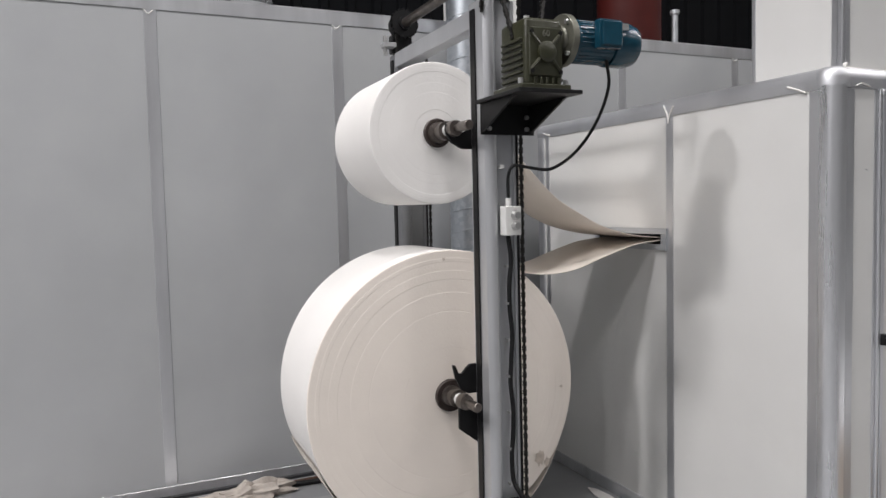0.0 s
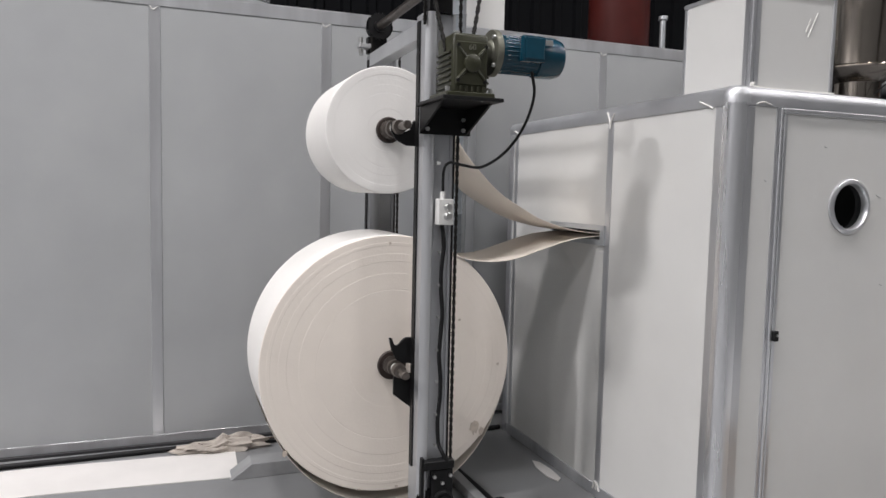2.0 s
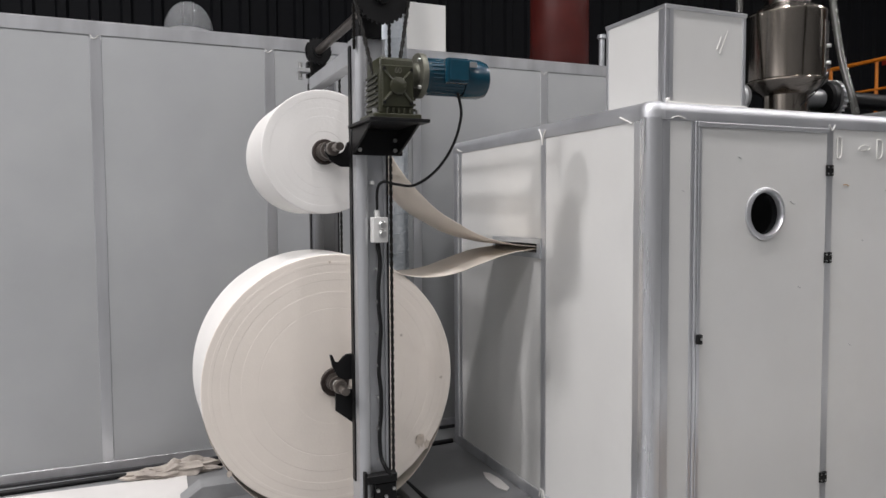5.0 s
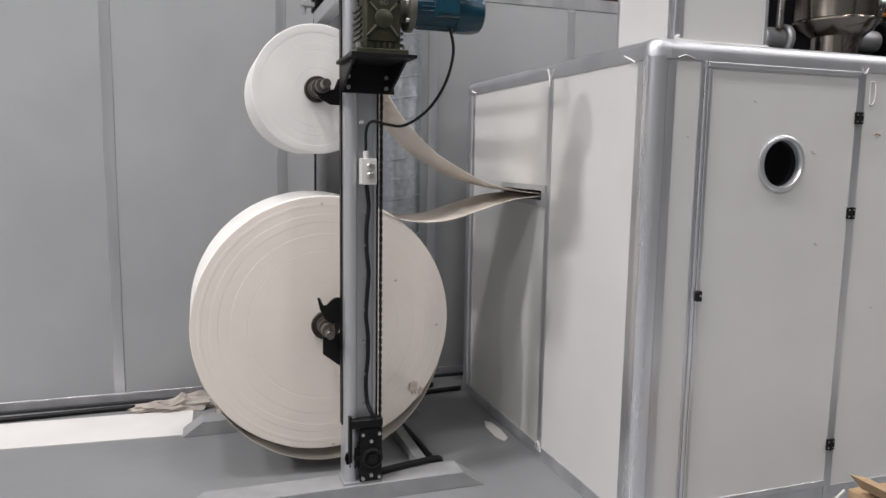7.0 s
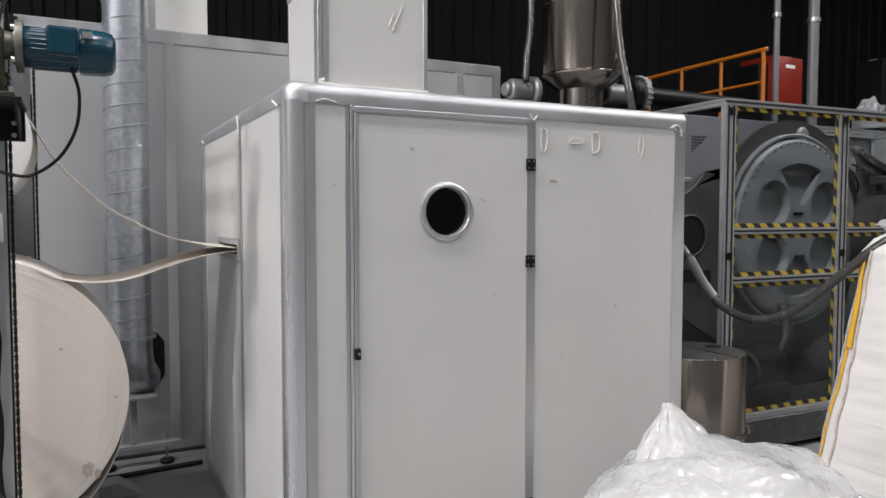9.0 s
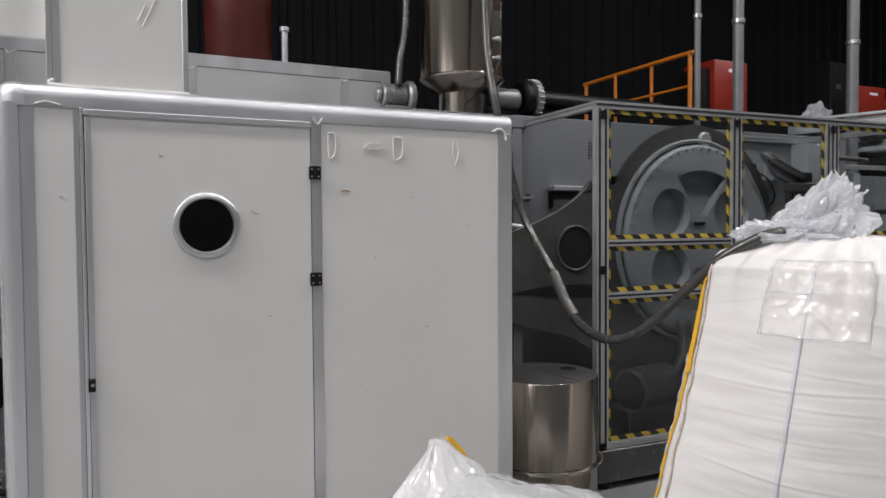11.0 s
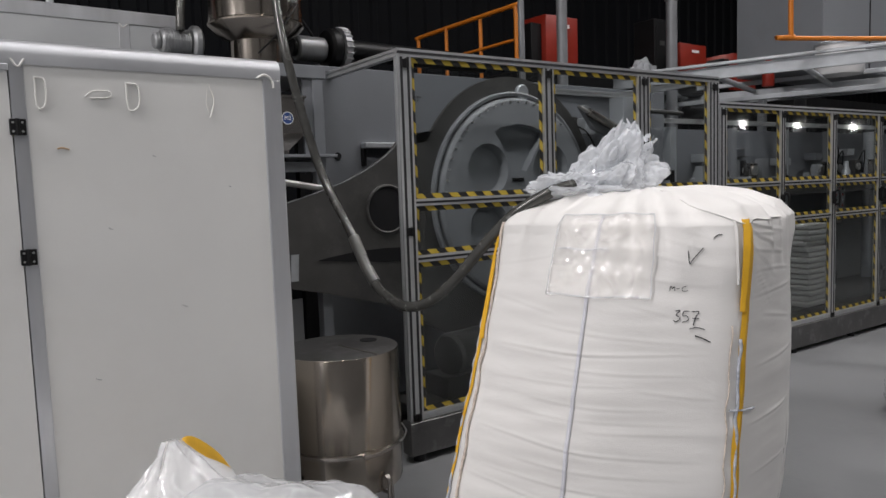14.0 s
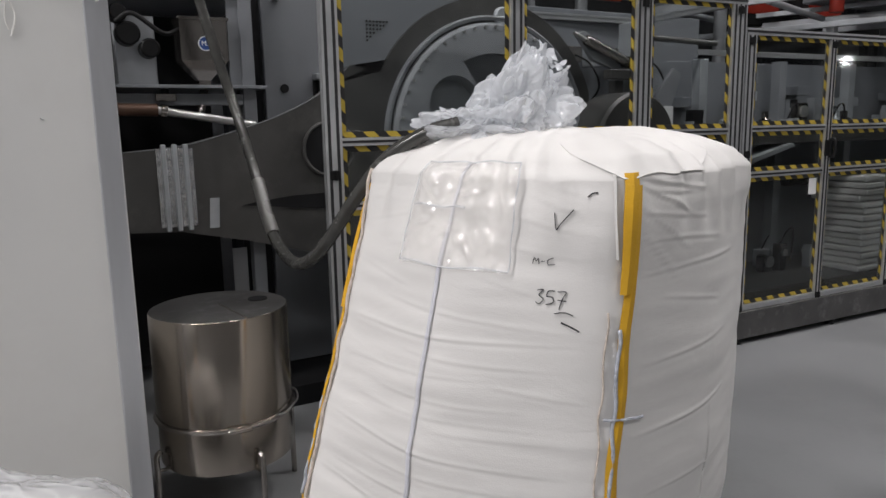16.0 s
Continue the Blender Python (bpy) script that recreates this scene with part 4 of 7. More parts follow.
    # wiring
    part("motor_cable", tube([(1.775, 2.34, 2.22), (1.80, 2.36, 2.12), (1.785, 2.42, 1.99), (1.72, 2.47, 1.875), (1.62, 2.50, 1.805), (1.545, 2.54, 1.81), (1.49, 2.575, 1.822), (1.467, 2.59, 1.785), (1.465, 2.591, 1.69)], 0.0068, 10), BLACK_RUBBER, t, "black motor cable", smooth=180)
    wig = [(1.473, 2.615, 1.54)] + [(1.478 + 0.006 * math.sin(i * 1.9), 2.612, 1.54 - 0.105 * i) for i in range(1, 11)] + [(1.490, 2.59, 0.45), (1.515, 2.575, 0.40)]
    part("post_cable", tube(wig, 0.010, 8), BLACK_RUBBER, t, "black cable clipped down the post", smooth=180)
    for i in range(7):
        z = 1.40 - 0.155 * i
        part("cable_clip", box(1.462, 1.470, 2.606, 2.634, z, z + 0.010), BOLT, t)
    part("cable_clip", box(1.440, 1.458, 2.606, 2.634, 1.812, 1.826), SWITCH, t)
    part("floor_cable", tube([(1.555, 2.66, 0.104), (1.66, 2.695, 0.100), (1.80, 2.725, 0.099), (1.885, 2.745, 0.095), (1.915, 2.79, 0.06), (1.915, 2.86, 0.018), (1.912, 3.0, 0.015), (1.905, 3.2, 0.015), (1.89, 3.45, 0.015), (1.86, 3.60, 0.015)], 0.018, 10), BLACK_RUBBER, t, "thick black floor cable", smooth=180)


stand()


def teal_knob():
    t = thing("plastic_clip", (0.83, 2.63, 0.0), "teal plastic clip on the floor beside the foot rail", "clip")
    part("body", prism([(0.76, 0.0), (0.79, 0.055), (0.815, 0.07), (0.82, 0.012), (0.815, 0.0)], "y", 2.60, 2.66, 0.004), TEAL, t)


teal_knob()


def gear_motor():
    t = thing("gear_motor", (1.46, 2.42, 2.07), "olive worm gearbox with a blue electric motor on a black bracket", "gear motor")
    br = bmesh.new()
    box(1.352, 1.600, 2.600, 2.612, 1.948, 2.07, 0.002, bm=br)
    part("bracket_plate", br, BLACK, t)
    part("shelf", box(1.332, 1.608, 2.262, 2.612, 2.070, 2.085, 0.002), BLACK, t)
    for x in (1.358, 1.582):
        part("gusset", prism([(2.600, 1.955), (2.600, 2.070), (2.33, 2.070)], "x", x - 0.005, x + 0.005), BLACK, t)
    for x in (1.385, 1.560):
        for z in (1.972, 2.02):
            part("bolt", cyl((x, 2.588, z), (x, 2.600, z), 0.010, 6), BOLT, t)
    # gearbox
    gx0, gx1, gy0, gy1, gz0, gz1 = 1.390, 1.552, 2.31, 2.50, 2.100, 2.352
    g = part("gearbox", box(gx0, gx1, gy0, gy1, gz0, gz1, 0.016, seg=3), OLIVE, t, "olive painted cast worm gearbox", smooth=40)
    part("foot", box(gx0 - 0.03, gx1 + 0.03, gy0 - 0.012, gy1 + 0.01, 2.0852, 2.108, 0.004), OLIVE, g)
    part("cover", box(gx0 + 0.010, gx1 - 0.008, gy0 - 0.010, gy0 - 0.0005, 2.135, 2.315, 0.004), OLIVE, g)
    cx, cz = (gx0 + gx1) / 2, 2.225
    part("boss", lathe([(0, 0), (0.033, 0), (0.038, -0.002), (0.038, -0.014), (0.030, -0.019), (0, -0.019)], (cx, gy0 - 0.010, cz), "y", seg=28), OLIVE, g, smooth=40)
    for a in (45, 135, 225, 315):
        c, s = math.cos(radians(a)), math.sin(radians(a))
        part("rib", cyl((cx + 0.035 * c, gy0 - 0.011, cz + 0.035 * s), (cx + 0.092 * c, gy0 - 0.009, cz + 0.098 * s), 0.008, 8), OLIVE, g)
        part("cover_bolt", cyl((cx + 0.062 * math.copysign(1, c), gy0 - 0.018, cz + 0.072 * math.copysign(1, s)), (cx + 0.062 * math.copysign(1, c), gy0 - 0.010, cz + 0.072 * math.copysign(1, s)), 0.008, 6), BLACK, g)
    for i in range(7):
        z = 2.125 + 0.024 * i
        part("cooling_fin", box(gx0 - 0.011, gx0 - 0.0005, gy0 + 0.02, gy1 - 0.02, z, z + 0.010, 0.002), OLIVE, g)
        if i < 3:
            part("cooling_fin", box(gx1 + 0.0005, gx1 + 0.014, gy0 + 0.02, gy1 - 0.02, z, z + 0.010, 0.002), OLIVE, g)
    for i in range(5):
        x = gx0 + 0.03 + 0.026 * i
        part("cooling_fin", box(x, x + 0.010, gy0 - 0.010, gy0 - 0.0005, 2.106, 2.132, 0.002), OLIVE, g)
    part("oil_plug", cyl((cx - 0.045, gy0 + 0.05, gz1), (cx - 0.045, gy0 + 0.05, gz1 + 0.014), 0.012, 6), BOLT, g)
    for x in (gx0 - 0.018, gx1 + 0.018):
        part("foot_bolt", cyl((x, gy0 + 0.01, 2.108), (x, gy0 + 0.01, 2.128), 0.011, 6), BOLT, g)
    # text cast on the cover
    part("cast_number", text_mesh("60", 0.034, pose(cx + 0.002, gy0 - 0.0105, 2.292, 90)), FLANGE_GREY, g, "raised cast figures")
    # input flange and motor
    my, mz = 2.385, 2.292
    ax = pose(0, 0, 0, 0, 90)
    part("neck", lathe([(0.055, 0), (0.050, 0.03), (0.060, 0.045)], (1.548, my, mz), ax, seg=28), FLANGE_GREY, t, smooth=40)
    part("flange", lathe([(0, 0.040), (0.098, 0.040), (0.100, 0.044), (0.100, 0.066), (0, 0.066)], (1.548, my, mz), ax, seg=36), FLANGE_GREY, t, smooth=40)
    for k in range(4):
        a = radians(45 + 90 * k)
        part("flange_bolt", cyl((1.575, my + 0.084 * math.cos(a), mz + 0.084 * math.sin(a)), (1.588, my + 0.084 * math.cos(a), mz + 0.084 * math.sin(a)), 0.009, 6), BOLT, t)
    mo = part("motor", lathe([(0, 0.066), (0.078, 0.066), (0.080, 0.074), (0.080, 0.255), (0, 0.255)], (1.548, my, mz), ax, seg=40), BLUE, t, "glossy blue electric motor", smooth=40)
    part("fan_cover", lathe([(0, 0.256), (0.088, 0.256), (0.090, 0.262), (0.089, 0.345), (0.080, 0.374), (0.060, 0.386), (0, 0.388)], (1.548, my, mz), ax, seg=40), BLUE, mo, smooth=40)
    for k in range(28):
        a = 2 * math.pi * k / 28
        c, s = math.cos(a), math.sin(a)
        part("cooling_fin", cyl((1.64, my + 0.080 * c, mz + 0.080 * s), (1.795, my + 0.080 * c, mz + 0.080 * s), 0.0035, 6), BLUE, mo)
    tb = part("terminal_box", box(1.692, 1.802, 2.268, 2.312, 2.250, 2.362, 0.010, seg=2), BLUE, mo, "blue terminal box", smooth=40)
    part("terminal_lid", box(1.700, 1.794, 2.258, 2.2675, 2.258, 2.354, 0.006, seg=2), BLUE, tb)
    part("nameplate", box(1.815, 1.850, 2.293, 2.297, 2.33, 2.355), BOLT, mo)


gear_motor()


def reel(name, cx, cz, r, label, loose):
    y0, y1 = 2.925, 3.455
    t = thing(name, (cx, (y0 + y1) / 2, cz), label, "paper reel", "paper reels on the stand")
    rings = [0.05, 0.055] + [r * f for f in (0.33, 0.58, 0.585, 0.71, 0.715, 0.80, 0.86, 0.864, 0.92, 0.945)]
    prof = [(0.04, y0 + 0.001)]
    lvl = 0.0
    rnd = random.Random(int(r * 1000))
    for q in rings:
        prof.append((q, y0 + lvl))
        lvl = rnd.choice((0.0, 0.0005, 0.00025, 0.0006))
        prof.append((q + 0.002, y0 + lvl))
    prof += [(r - 0.004, y0 + 0.001), (r, y0 + 0.004)]
    face = lathe([(a, b) for a, b in prof], (cx, 0, cz), pose(0, 0, 0, -90), seg=128)
    part("end_face", face, PAPER if loose else PAPER_TOP, t, "cream edge of wound paper layers")
    part("back_face", lathe([(0.04, y1), (r, y1)], (cx, 0, cz), pose(0, 0, 0, -90), seg=96), PAPER, t)
    part("outer_layer", lathe([(r, y0 + 0.004), (r, y1)], (cx, 0, cz), pose(0, 0, 0, -90), seg=128), PAPER_TOP, t, "white outer paper surface", smooth=180)
    if loose:
        own = bmesh.new()
        rows = []
        for i in range(61):
            a = radians(-158 + 143 * i / 60)
            f = math.sin(math.pi * i / 60)
            rr = r + 0.004 + 0.070 * f ** 1.6
            col = []
            for rad, y in ((rr, y0 + 0.03), (rr, y1 + 0.01), (rr + 0.003, y1 + 0.01), (rr + 0.003, y0 + 0.03)):
                col.append(own.verts.new((cx + 0.02 * f + rad * math.cos(a), y, cz + rad * math.sin(a))))
            rows.append(col)
        for a, b in zip(rows, rows[1:]):
            for k in range(4):
                own.faces.new((a[k], a[(k + 1) % 4], b[(k + 1) % 4], b[k]))
        part("loose_layer", own, WEB, t, "loose sagging outer paper layer", smooth=60)
    fl = 0.074 if loose else 0.064
    hub = part("core_flange", lathe([(0.02, y0 - 0.018), (fl - 0.004, y0 - 0.018), (fl, y0 - 0.014), (fl, y0 - 0.002), (0.04, y0 + 0.003)], (cx, 0, cz), pose(0, 0, 0, -90), seg=40), FLANGE, t, "oxidised steel core flange", smooth=40)
    sh = [(0.0, 2.575), (0.017, 2.575), (0.020, 2.579), (0.020, 2.66), (0.014, 2.662), (0.014, 2.70), (0.032, 2.702), (0.034, 2.72), (0.034, 2.755), (0.022, 2.757), (0.022, 2.80), (0.040, 2.803), (0.040, 2.84), (0.030, 2.845), (0.030, 2.88), (0.046, 2.885), (0.046, 2.951)]
    shaft = lathe(sh, (cx, 0, cz), pose(0, 0, 0, -90), seg=28)
    lean_x, lean_z = (-0.092, 0.08) if loose else (-0.03, 0.0)
    for v in shaft.verts:
        v.co.x, v.co.z = v.co.x + lean_x * (2.95 - v.co.y), v.co.z + lean_z * (2.95 - v.co.y)
    part("shaft", shaft, SHAFT, t, "worn steel reel shaft", smooth=35)
    part("shaft_end", lathe([(0.02, 3.52), (0.04, 3.52), (0.04, 3.60), (0.02, 3.602), (0.02, 3.80), (0, 3.80)], (cx, 0, cz), pose(0, 0, 0, -90), seg=20), SHAFT, t, smooth=35)
    part("collar", lathe([(0.015, 2.765), (0.026, 2.765), (0.026, 2.795), (0.015, 2.795)], (cx + lean_x * 0.17, 0, cz + lean_z * 0.17), pose(0, 0, 0, -90), seg=20), SWITCH, t, smooth=35)
    return t


low = reel("paper_reel", 1.332, 0.806, 0.658, "large cream paper reel with a loose outer layer", True)
reel("paper_reel", 1.296, 1.984, 0.3125, "small white paper reel on the upper arms", False)

SMUDGE = mat("edge_smudge", (0.56, 0.49, 0.42), 0.9, vary=0.18, scale=30)


def smudges():
    rnd = random.Random(5)
    for cx, cz, w, h in ((1.80, 0.435, 0.030, 0.045), (1.845, 0.41, 0.018, 0.03), (1.70, 1.02, 0.009, 0.008), (1.93, 0.77, 0.010, 0.008), (1.37, 0.165, 0.012, 0.007), (1.17, 0.17, 0.014, 0.006), (1.317, 1.425, 0.008, 0.010), (0.80, 0.40, 0.016, 0.02)):
        out = [(cx + w * math.cos(a) * rnd.uniform(0.5, 1.1), cz + h * math.sin(a) * rnd.uniform(0.5, 1.1)) for a in [i * math.pi / 9 for i in range(18)]]
        part("smudge", prism(out, "y", 2.9234, 2.9244), SMUDGE, low, "grey handling smudge")


smudges()


def web(name, near, far, label):
    """A paper web between two edge paths of (x, z); it shifts a little sideways to the slot."""
    t = thing(name, (2.1, 3.2, 1.45), label, "paper web", "paper webs into the cabin")
    A = smooth_path([(x, 0, z) for x, z in near], 8)
    B = smooth_path([(x, 0, z) for x, z in far], 8)
    own = bmesh.new()
    grid = []
    for i, (p, q) in enumerate(zip(A, B)):
        f = i / (len(A) - 1)
        ya, yb = 2.93 - 0.05 * f, 3.453 - 0.085 * f
        row = []
        for k in range(13):
            e = k / 12
            row.append(own.verts.new((p.x + (q.x - p.x) * e, ya + (yb - ya) * e, p.z + (q.z - p.z) * e - 0.02 * f * (1 - f) * math.sin(math.pi * e))))
        grid.append(row)
    for a, b in zip(grid, grid[1:]):
        for k in range(12):
            own.faces.new((a[k], a[k + 1], b[k + 1], b[k]))
    thicken(own, 0.0025)
    part("sheet", own, WEB, t, smooth=60)


UPPER = [(1.600, 2.08), (1.650, 1.985), (1.70, 1.905), (1.765, 1.825), (1.90, 1.695), (2.03, 1.615), (2.17, 1.545), (2.345, 1.498), (2.52, 1.476), (2.62, 1.474)]
LOWER = [(1.555, 1.432), (1.60, 1.401), (1.70, 1.350), (1.82, 1.328), (1.943, 1.330), (2.05, 1.352), (2.146, 1.385), (2.343, 1.443), (2.52, 1.464), (2.62, 1.466)]
web("paper_web", UPPER, UPPER, "cream paper web hanging from the upper reel to the slot")
web("paper_web", LOWER, LOWER, "cream paper web sagging from the large reel to the slot")


# ---------- spiral duct ----------
def spiral_duct():
    c = Vector((2.075, 4.175, 0))
    t = thing("spiral_duct", (c.x, c.y, 0), "galvanised spiral air duct with an elbow into the wall", "air duct")
    part("pipe", lathe([(0.128, 0.86), (0.128, 3.6)], c, seg=40), GALV, t, smooth=180)
    own = bmesh.new()
    n, turns = 26, (3.6 - 0.88) / 0.135
    ring0 = None
    for i in range(int(n * turns)):
        a = 2 * math.pi * i / n
        z = 0.88 + 0.135 * i / n
        ring = [own.verts.new((c.x + rr * math.cos(a), c.y + rr * math.sin(a), z + dz)) for rr, dz in ((0.127, -0.005), (0.133, -0.003), (0.133, 0.003), (0.127, 0.005))]
        if ring0:
            for k in range(3):
                own.faces.new((ring0[k], ring[k], ring[k + 1], ring0[k + 1]))
        ring0 = ring
    part("spiral_seam", own, GALV, t, "folded spiral seam", smooth=40)
    part("collar", lathe([(0.129, 0.845), (0.150, 0.845), (0.150, 0.860), (0.129, 0.860)], c, seg=40), GALV, t)
    own = bmesh.new()
    rings = []
    for i in range(9):
        a = math.pi / 2 * i / 8
        ctr = Vector((c.x + 0.17 * (1 - math.cos(a)) * 0.35, c.y + 0.10 * (1 - math.cos(a)), 0.845 - 0.27 * math.sin(a)))
        d = Vector((math.sin(a) * 0.35, math.sin(a), -math.cos(a))).normalized()
        u = Vector((1, 0, 0)) - d * d.x
        u.normalize()
        v = d.cross(u)
        rings.append([own.verts.new(ctr + 0.127 * (u * math.cos(2 * math.pi * k / 28) + v * math.sin(2 * math.pi * k / 28))) for k in range(28)])
    for a, b in zip(rings, rings[1:]):
        for k in range(28):
            own.faces.new((a[k], a[(k + 1) % 28], b[(k + 1) % 28], b[k]))
    part("elbow", own, GALV, t, "segmented elbow at the duct foot", smooth=40)
    # black sheet on the wall paints the shaded cutout; no hole is cut
    part("cutout_shade_sheet", prism([(2.20, 0.50), (2.26, 0.50), (2.295, 0.55), (2.295, 0.78), (2.25, 0.84), (2.20, 0.84)], "y", WY - 0.012, WY - 0.006), BLACK, t)
    part("saddle_plate", box(1.94, 2.22, 4.08, 4.27, 0.455, 0.475, 0.002), BASE_GREY, t)
    part("stand_column", box(2.06, 2.10, 4.15, 4.19, 0.15, 0.455, 0.003), BASE_GREY, t)
    part("stand_bar", box(1.86, 2.36, 4.14, 4.20, 0.115, 0.150, 0.003), BASE_GREY, t)
    for x in (1.93, 2.28):
        ft = part("levelling_foot", cyl((x, 4.17, 0.0), (x, 4.17, 0.03), 0.045, 18, bevel=0.006), BLACK_RUBBER, t, smooth=40)
        part("spindle", cyl((x, 4.17, 0.03), (x, 4.17, 0.20), 0.008, 8), BOLT, ft)
    part("bolt", cyl((2.0, 4.10, 0.44), (2.0, 4.10, 0.51), 0.008, 8), BOLT, t)


spiral_duct()


def floor_litter():
    rnd = random.Random(3)
    t = thing("cable_run", (1.5, 4.2, 0), "dark cable bundle along the foot of the wall", "cable")
    part("cable", tube([(-4.8, 4.22, 0.018), (-1.2, 4.21, 0.018), (0.3, 4.24, 0.018), (0.9, 4.22, 0.018), (1.6, 4.10, 0.02), (1.9, 3.98, 0.02), (2.2, 4.0, 0.02), (2.48, 4.02, 0.02)], 0.016, 8), BLACK_RUBBER, t, smooth=180)
    part("cable", tube([(-4.8, 4.26, 0.012), (-1.2, 4.25, 0.012), (0.3, 4.27, 0.012), (0.75, 4.27, 0.012), (1.2, 4.28, 0.012)], 0.010, 8), BURNT, t, smooth=180)
    t = thing("floor_sheet", (0.1, 3.94, 0), "white paper sheet lying along the wall", "sheet")
    part("sheet", prism([(-4.6, 3.72), (-0.35, 3.755), (0.655, 3.69), (0.665, 4.13), (-0.45, 4.175), (-4.6, 4.19)], "z", 0.001, 0.006), SHEET, t)
    t = thing("rag", (0.58, 4.16, 0), "crumpled dirty cloth rag lying by the wall", "rag")
    own = bmesh.new()
    bmesh.ops.create_icosphere(own, subdivisions=4, radius=1)
    for v in own.verts:
        n = noise.noise(v.co * 2.3) * 0.45 + noise.noise(v.co * 6) * 0.25
        v.co *= 1 + n
        v.co = Vector((0.58 + 0.26 * v.co.x, 4.17 + 0.065 * v.co.y, max(0.001, 0.03 + 0.055 * v.co.z * (1.3 if v.co.x > 0 else 0.6))))
    part("cloth", own, RAG, t, smooth=60)
    t = thing("paper_scrap", (2.45, 3.1, 0), "small white paper scrap beside the cabin", "scrap")
    part("scrap", prism([(2.385, 3.14), (2.41, 3.06), (2.45, 3.10), (2.462, 3.24), (2.45, 3.36), (2.42, 3.40), (2.39, 3.30)], "z", 0.001, 0.006), SHEET, t)


floor_litter()


# ---------- vacuum loader behind the cabin ----------
SMOKE_HOSE = mat("smoky_clear_hose", (0.085, 0.085, 0.08), 0.25, metal=0.4, vary=0.15, scale=20, bump=0)
BLOWER_GREY = mat("cast_aluminium_grey", (0.27, 0.275, 0.28), 0.4, metal=0.5, vary=0.12, scale=9, bump=0.06)


def loader():
    c = (5.19, 3.56, 0)
    t = thing("vacuum_loader", (5.19, 3.56, 2.40), "stainless steel vacuum loader with a conical outlet", "hopper loader")
    part("body", lathe([(0.300, 2.672), (0.303, 2.682), (0.292, 2.692), (0.292, 3.19), (0.297, 3.20), (0.292, 3.215)], c, seg=48), BRUSHED, t, smooth=40)
    part("cone", lathe([(0.299, 2.672), (0.26, 2.63), (0.168, 2.575)], c, seg=48), BRUSHED, t, smooth=60)
    part("outlet", lathe([(0.166, 2.575), (0.166, 2.42), (0.18, 2.42), (0.18, 2.40), (0, 2.40)], c, seg=40), BRUSHED, t, smooth=40)
    part("shoulder", lathe([(0.292, 3.215), (0.17, 3.285)], c, seg=40), STEEL, t, smooth=60)
    part("head", lathe([(0.17, 3.285), (0.17, 3.36), (0.20, 3.365), (0.20, 3.40), (0.16, 3.405), (0.16, 3.9), (0, 3.95)], c, seg=40), STEEL, t, smooth=40)
    for dx, dz in ((0.135, 2.80), (0.135, 2.93)):
        part("clamp", cyl((c[0] + dx, c[1] - 0.262, dz), (c[0] + dx + 0.012, c[1] - 0.284, dz), 0.015, 10), BOLT, t)
    part("clamp_plate", prism([(c[0] + 0.085, c[1] - 0.285), (c[0] + 0.18, c[1] - 0.238), (c[0] + 0.175, c[1] - 0.225), (c[0] + 0.08, c[1] - 0.27)], "z", 2.76, 3.12), STEEL, t)
    part("wire", tube([(5.345, 3.29, 2.78), (5.28, 3.26, 2.69), (5.20, 3.28, 2.58), (5.10, 3.34, 2.47)], 0.005, 6), BLACK_RUBBER, t)
    part("suction_pipe", tube([(4.72, 3.60, 2.62), (4.74, 3.62, 2.80), (4.80, 3.66, 3.05), (4.83, 3.70, 3.5)], 0.026, 12), SMOKE_HOSE, t, "grey suction hose", smooth=180)
    p = thing("vacuum_pump", (4.78, 3.72, 2.42), "small grey vacuum pump motor", "pump")
    part("motor", cyl((4.62, 3.68, 2.56), (4.80, 3.68, 2.56), 0.075, 24, bevel=0.012), BLOWER_GREY, p, smooth=40)
    part("end_bell", cyl((4.80, 3.68, 2.56), (4.86, 3.68, 2.56), 0.11, 24, bevel=0.015), BLOWER_GREY, p, smooth=40)
    part("fan_cap", cyl((4.58, 3.68, 2.56), (4.62, 3.68, 2.56), 0.05, 20, bevel=0.01), BLOWER_GREY, p, smooth=40)
    part("bracket", box(4.64, 4.86, 3.62, 3.74, 2.40, 2.485, 0.004), BLOWER_GREY, p)
    for i in range(9):
        part("cooling_fin", lathe([(0.074, 0), (0.082, 0), (0.082, 0.006), (0.074, 0.006)], (4.645 + 0.017 * i, 3.68, 2.56), pose(0, 0, 0, 0, 90), seg=20), BLOWER_GREY, p)
    b = thing("side_blower", (5.8, 3.72, 2.40), "side-channel blower with ribbed impeller housing", "blower")
    part("motor", cyl((5.52, 3.70, 2.60), (5.74, 3.70, 2.60), 0.085, 24, bevel=0.012), BLOWER_GREY, b, smooth=40)
    part("front_cap", cyl((5.49, 3.70, 2.60), (5.52, 3.70, 2.60), 0.06, 20, bevel=0.01), BLACK, b, smooth=40)
    part("housing", cyl((5.75, 3.70, 2.61), (5.84, 3.70, 2.61), 0.145, 32, bevel=0.02), BLACK, b, smooth=40)
    part("ring", lathe([(0.10, 0), (0.15, 0.005), (0.155, 0.03), (0.15, 0.055), (0.10, 0.06)], (5.84, 3.70, 2.61), pose(0, 0, 0, 0, 90), seg=32), BLOWER_GREY, b, smooth=40)
    for k in range(24):
        a = 2 * math.pi * k / 24
        part("rib", cyl((5.845, 3.70 + 0.152 * math.cos(a), 2.61 + 0.152 * math.sin(a)), (5.90, 3.70 + 0.152 * math.cos(a), 2.61 + 0.152 * math.sin(a)), 0.008, 6), BLOWER_GREY, b)
    part("bracket", box(5.58, 5.86, 3.62, 3.78, 2.38, 2.47, 0.004), BLACK, b)
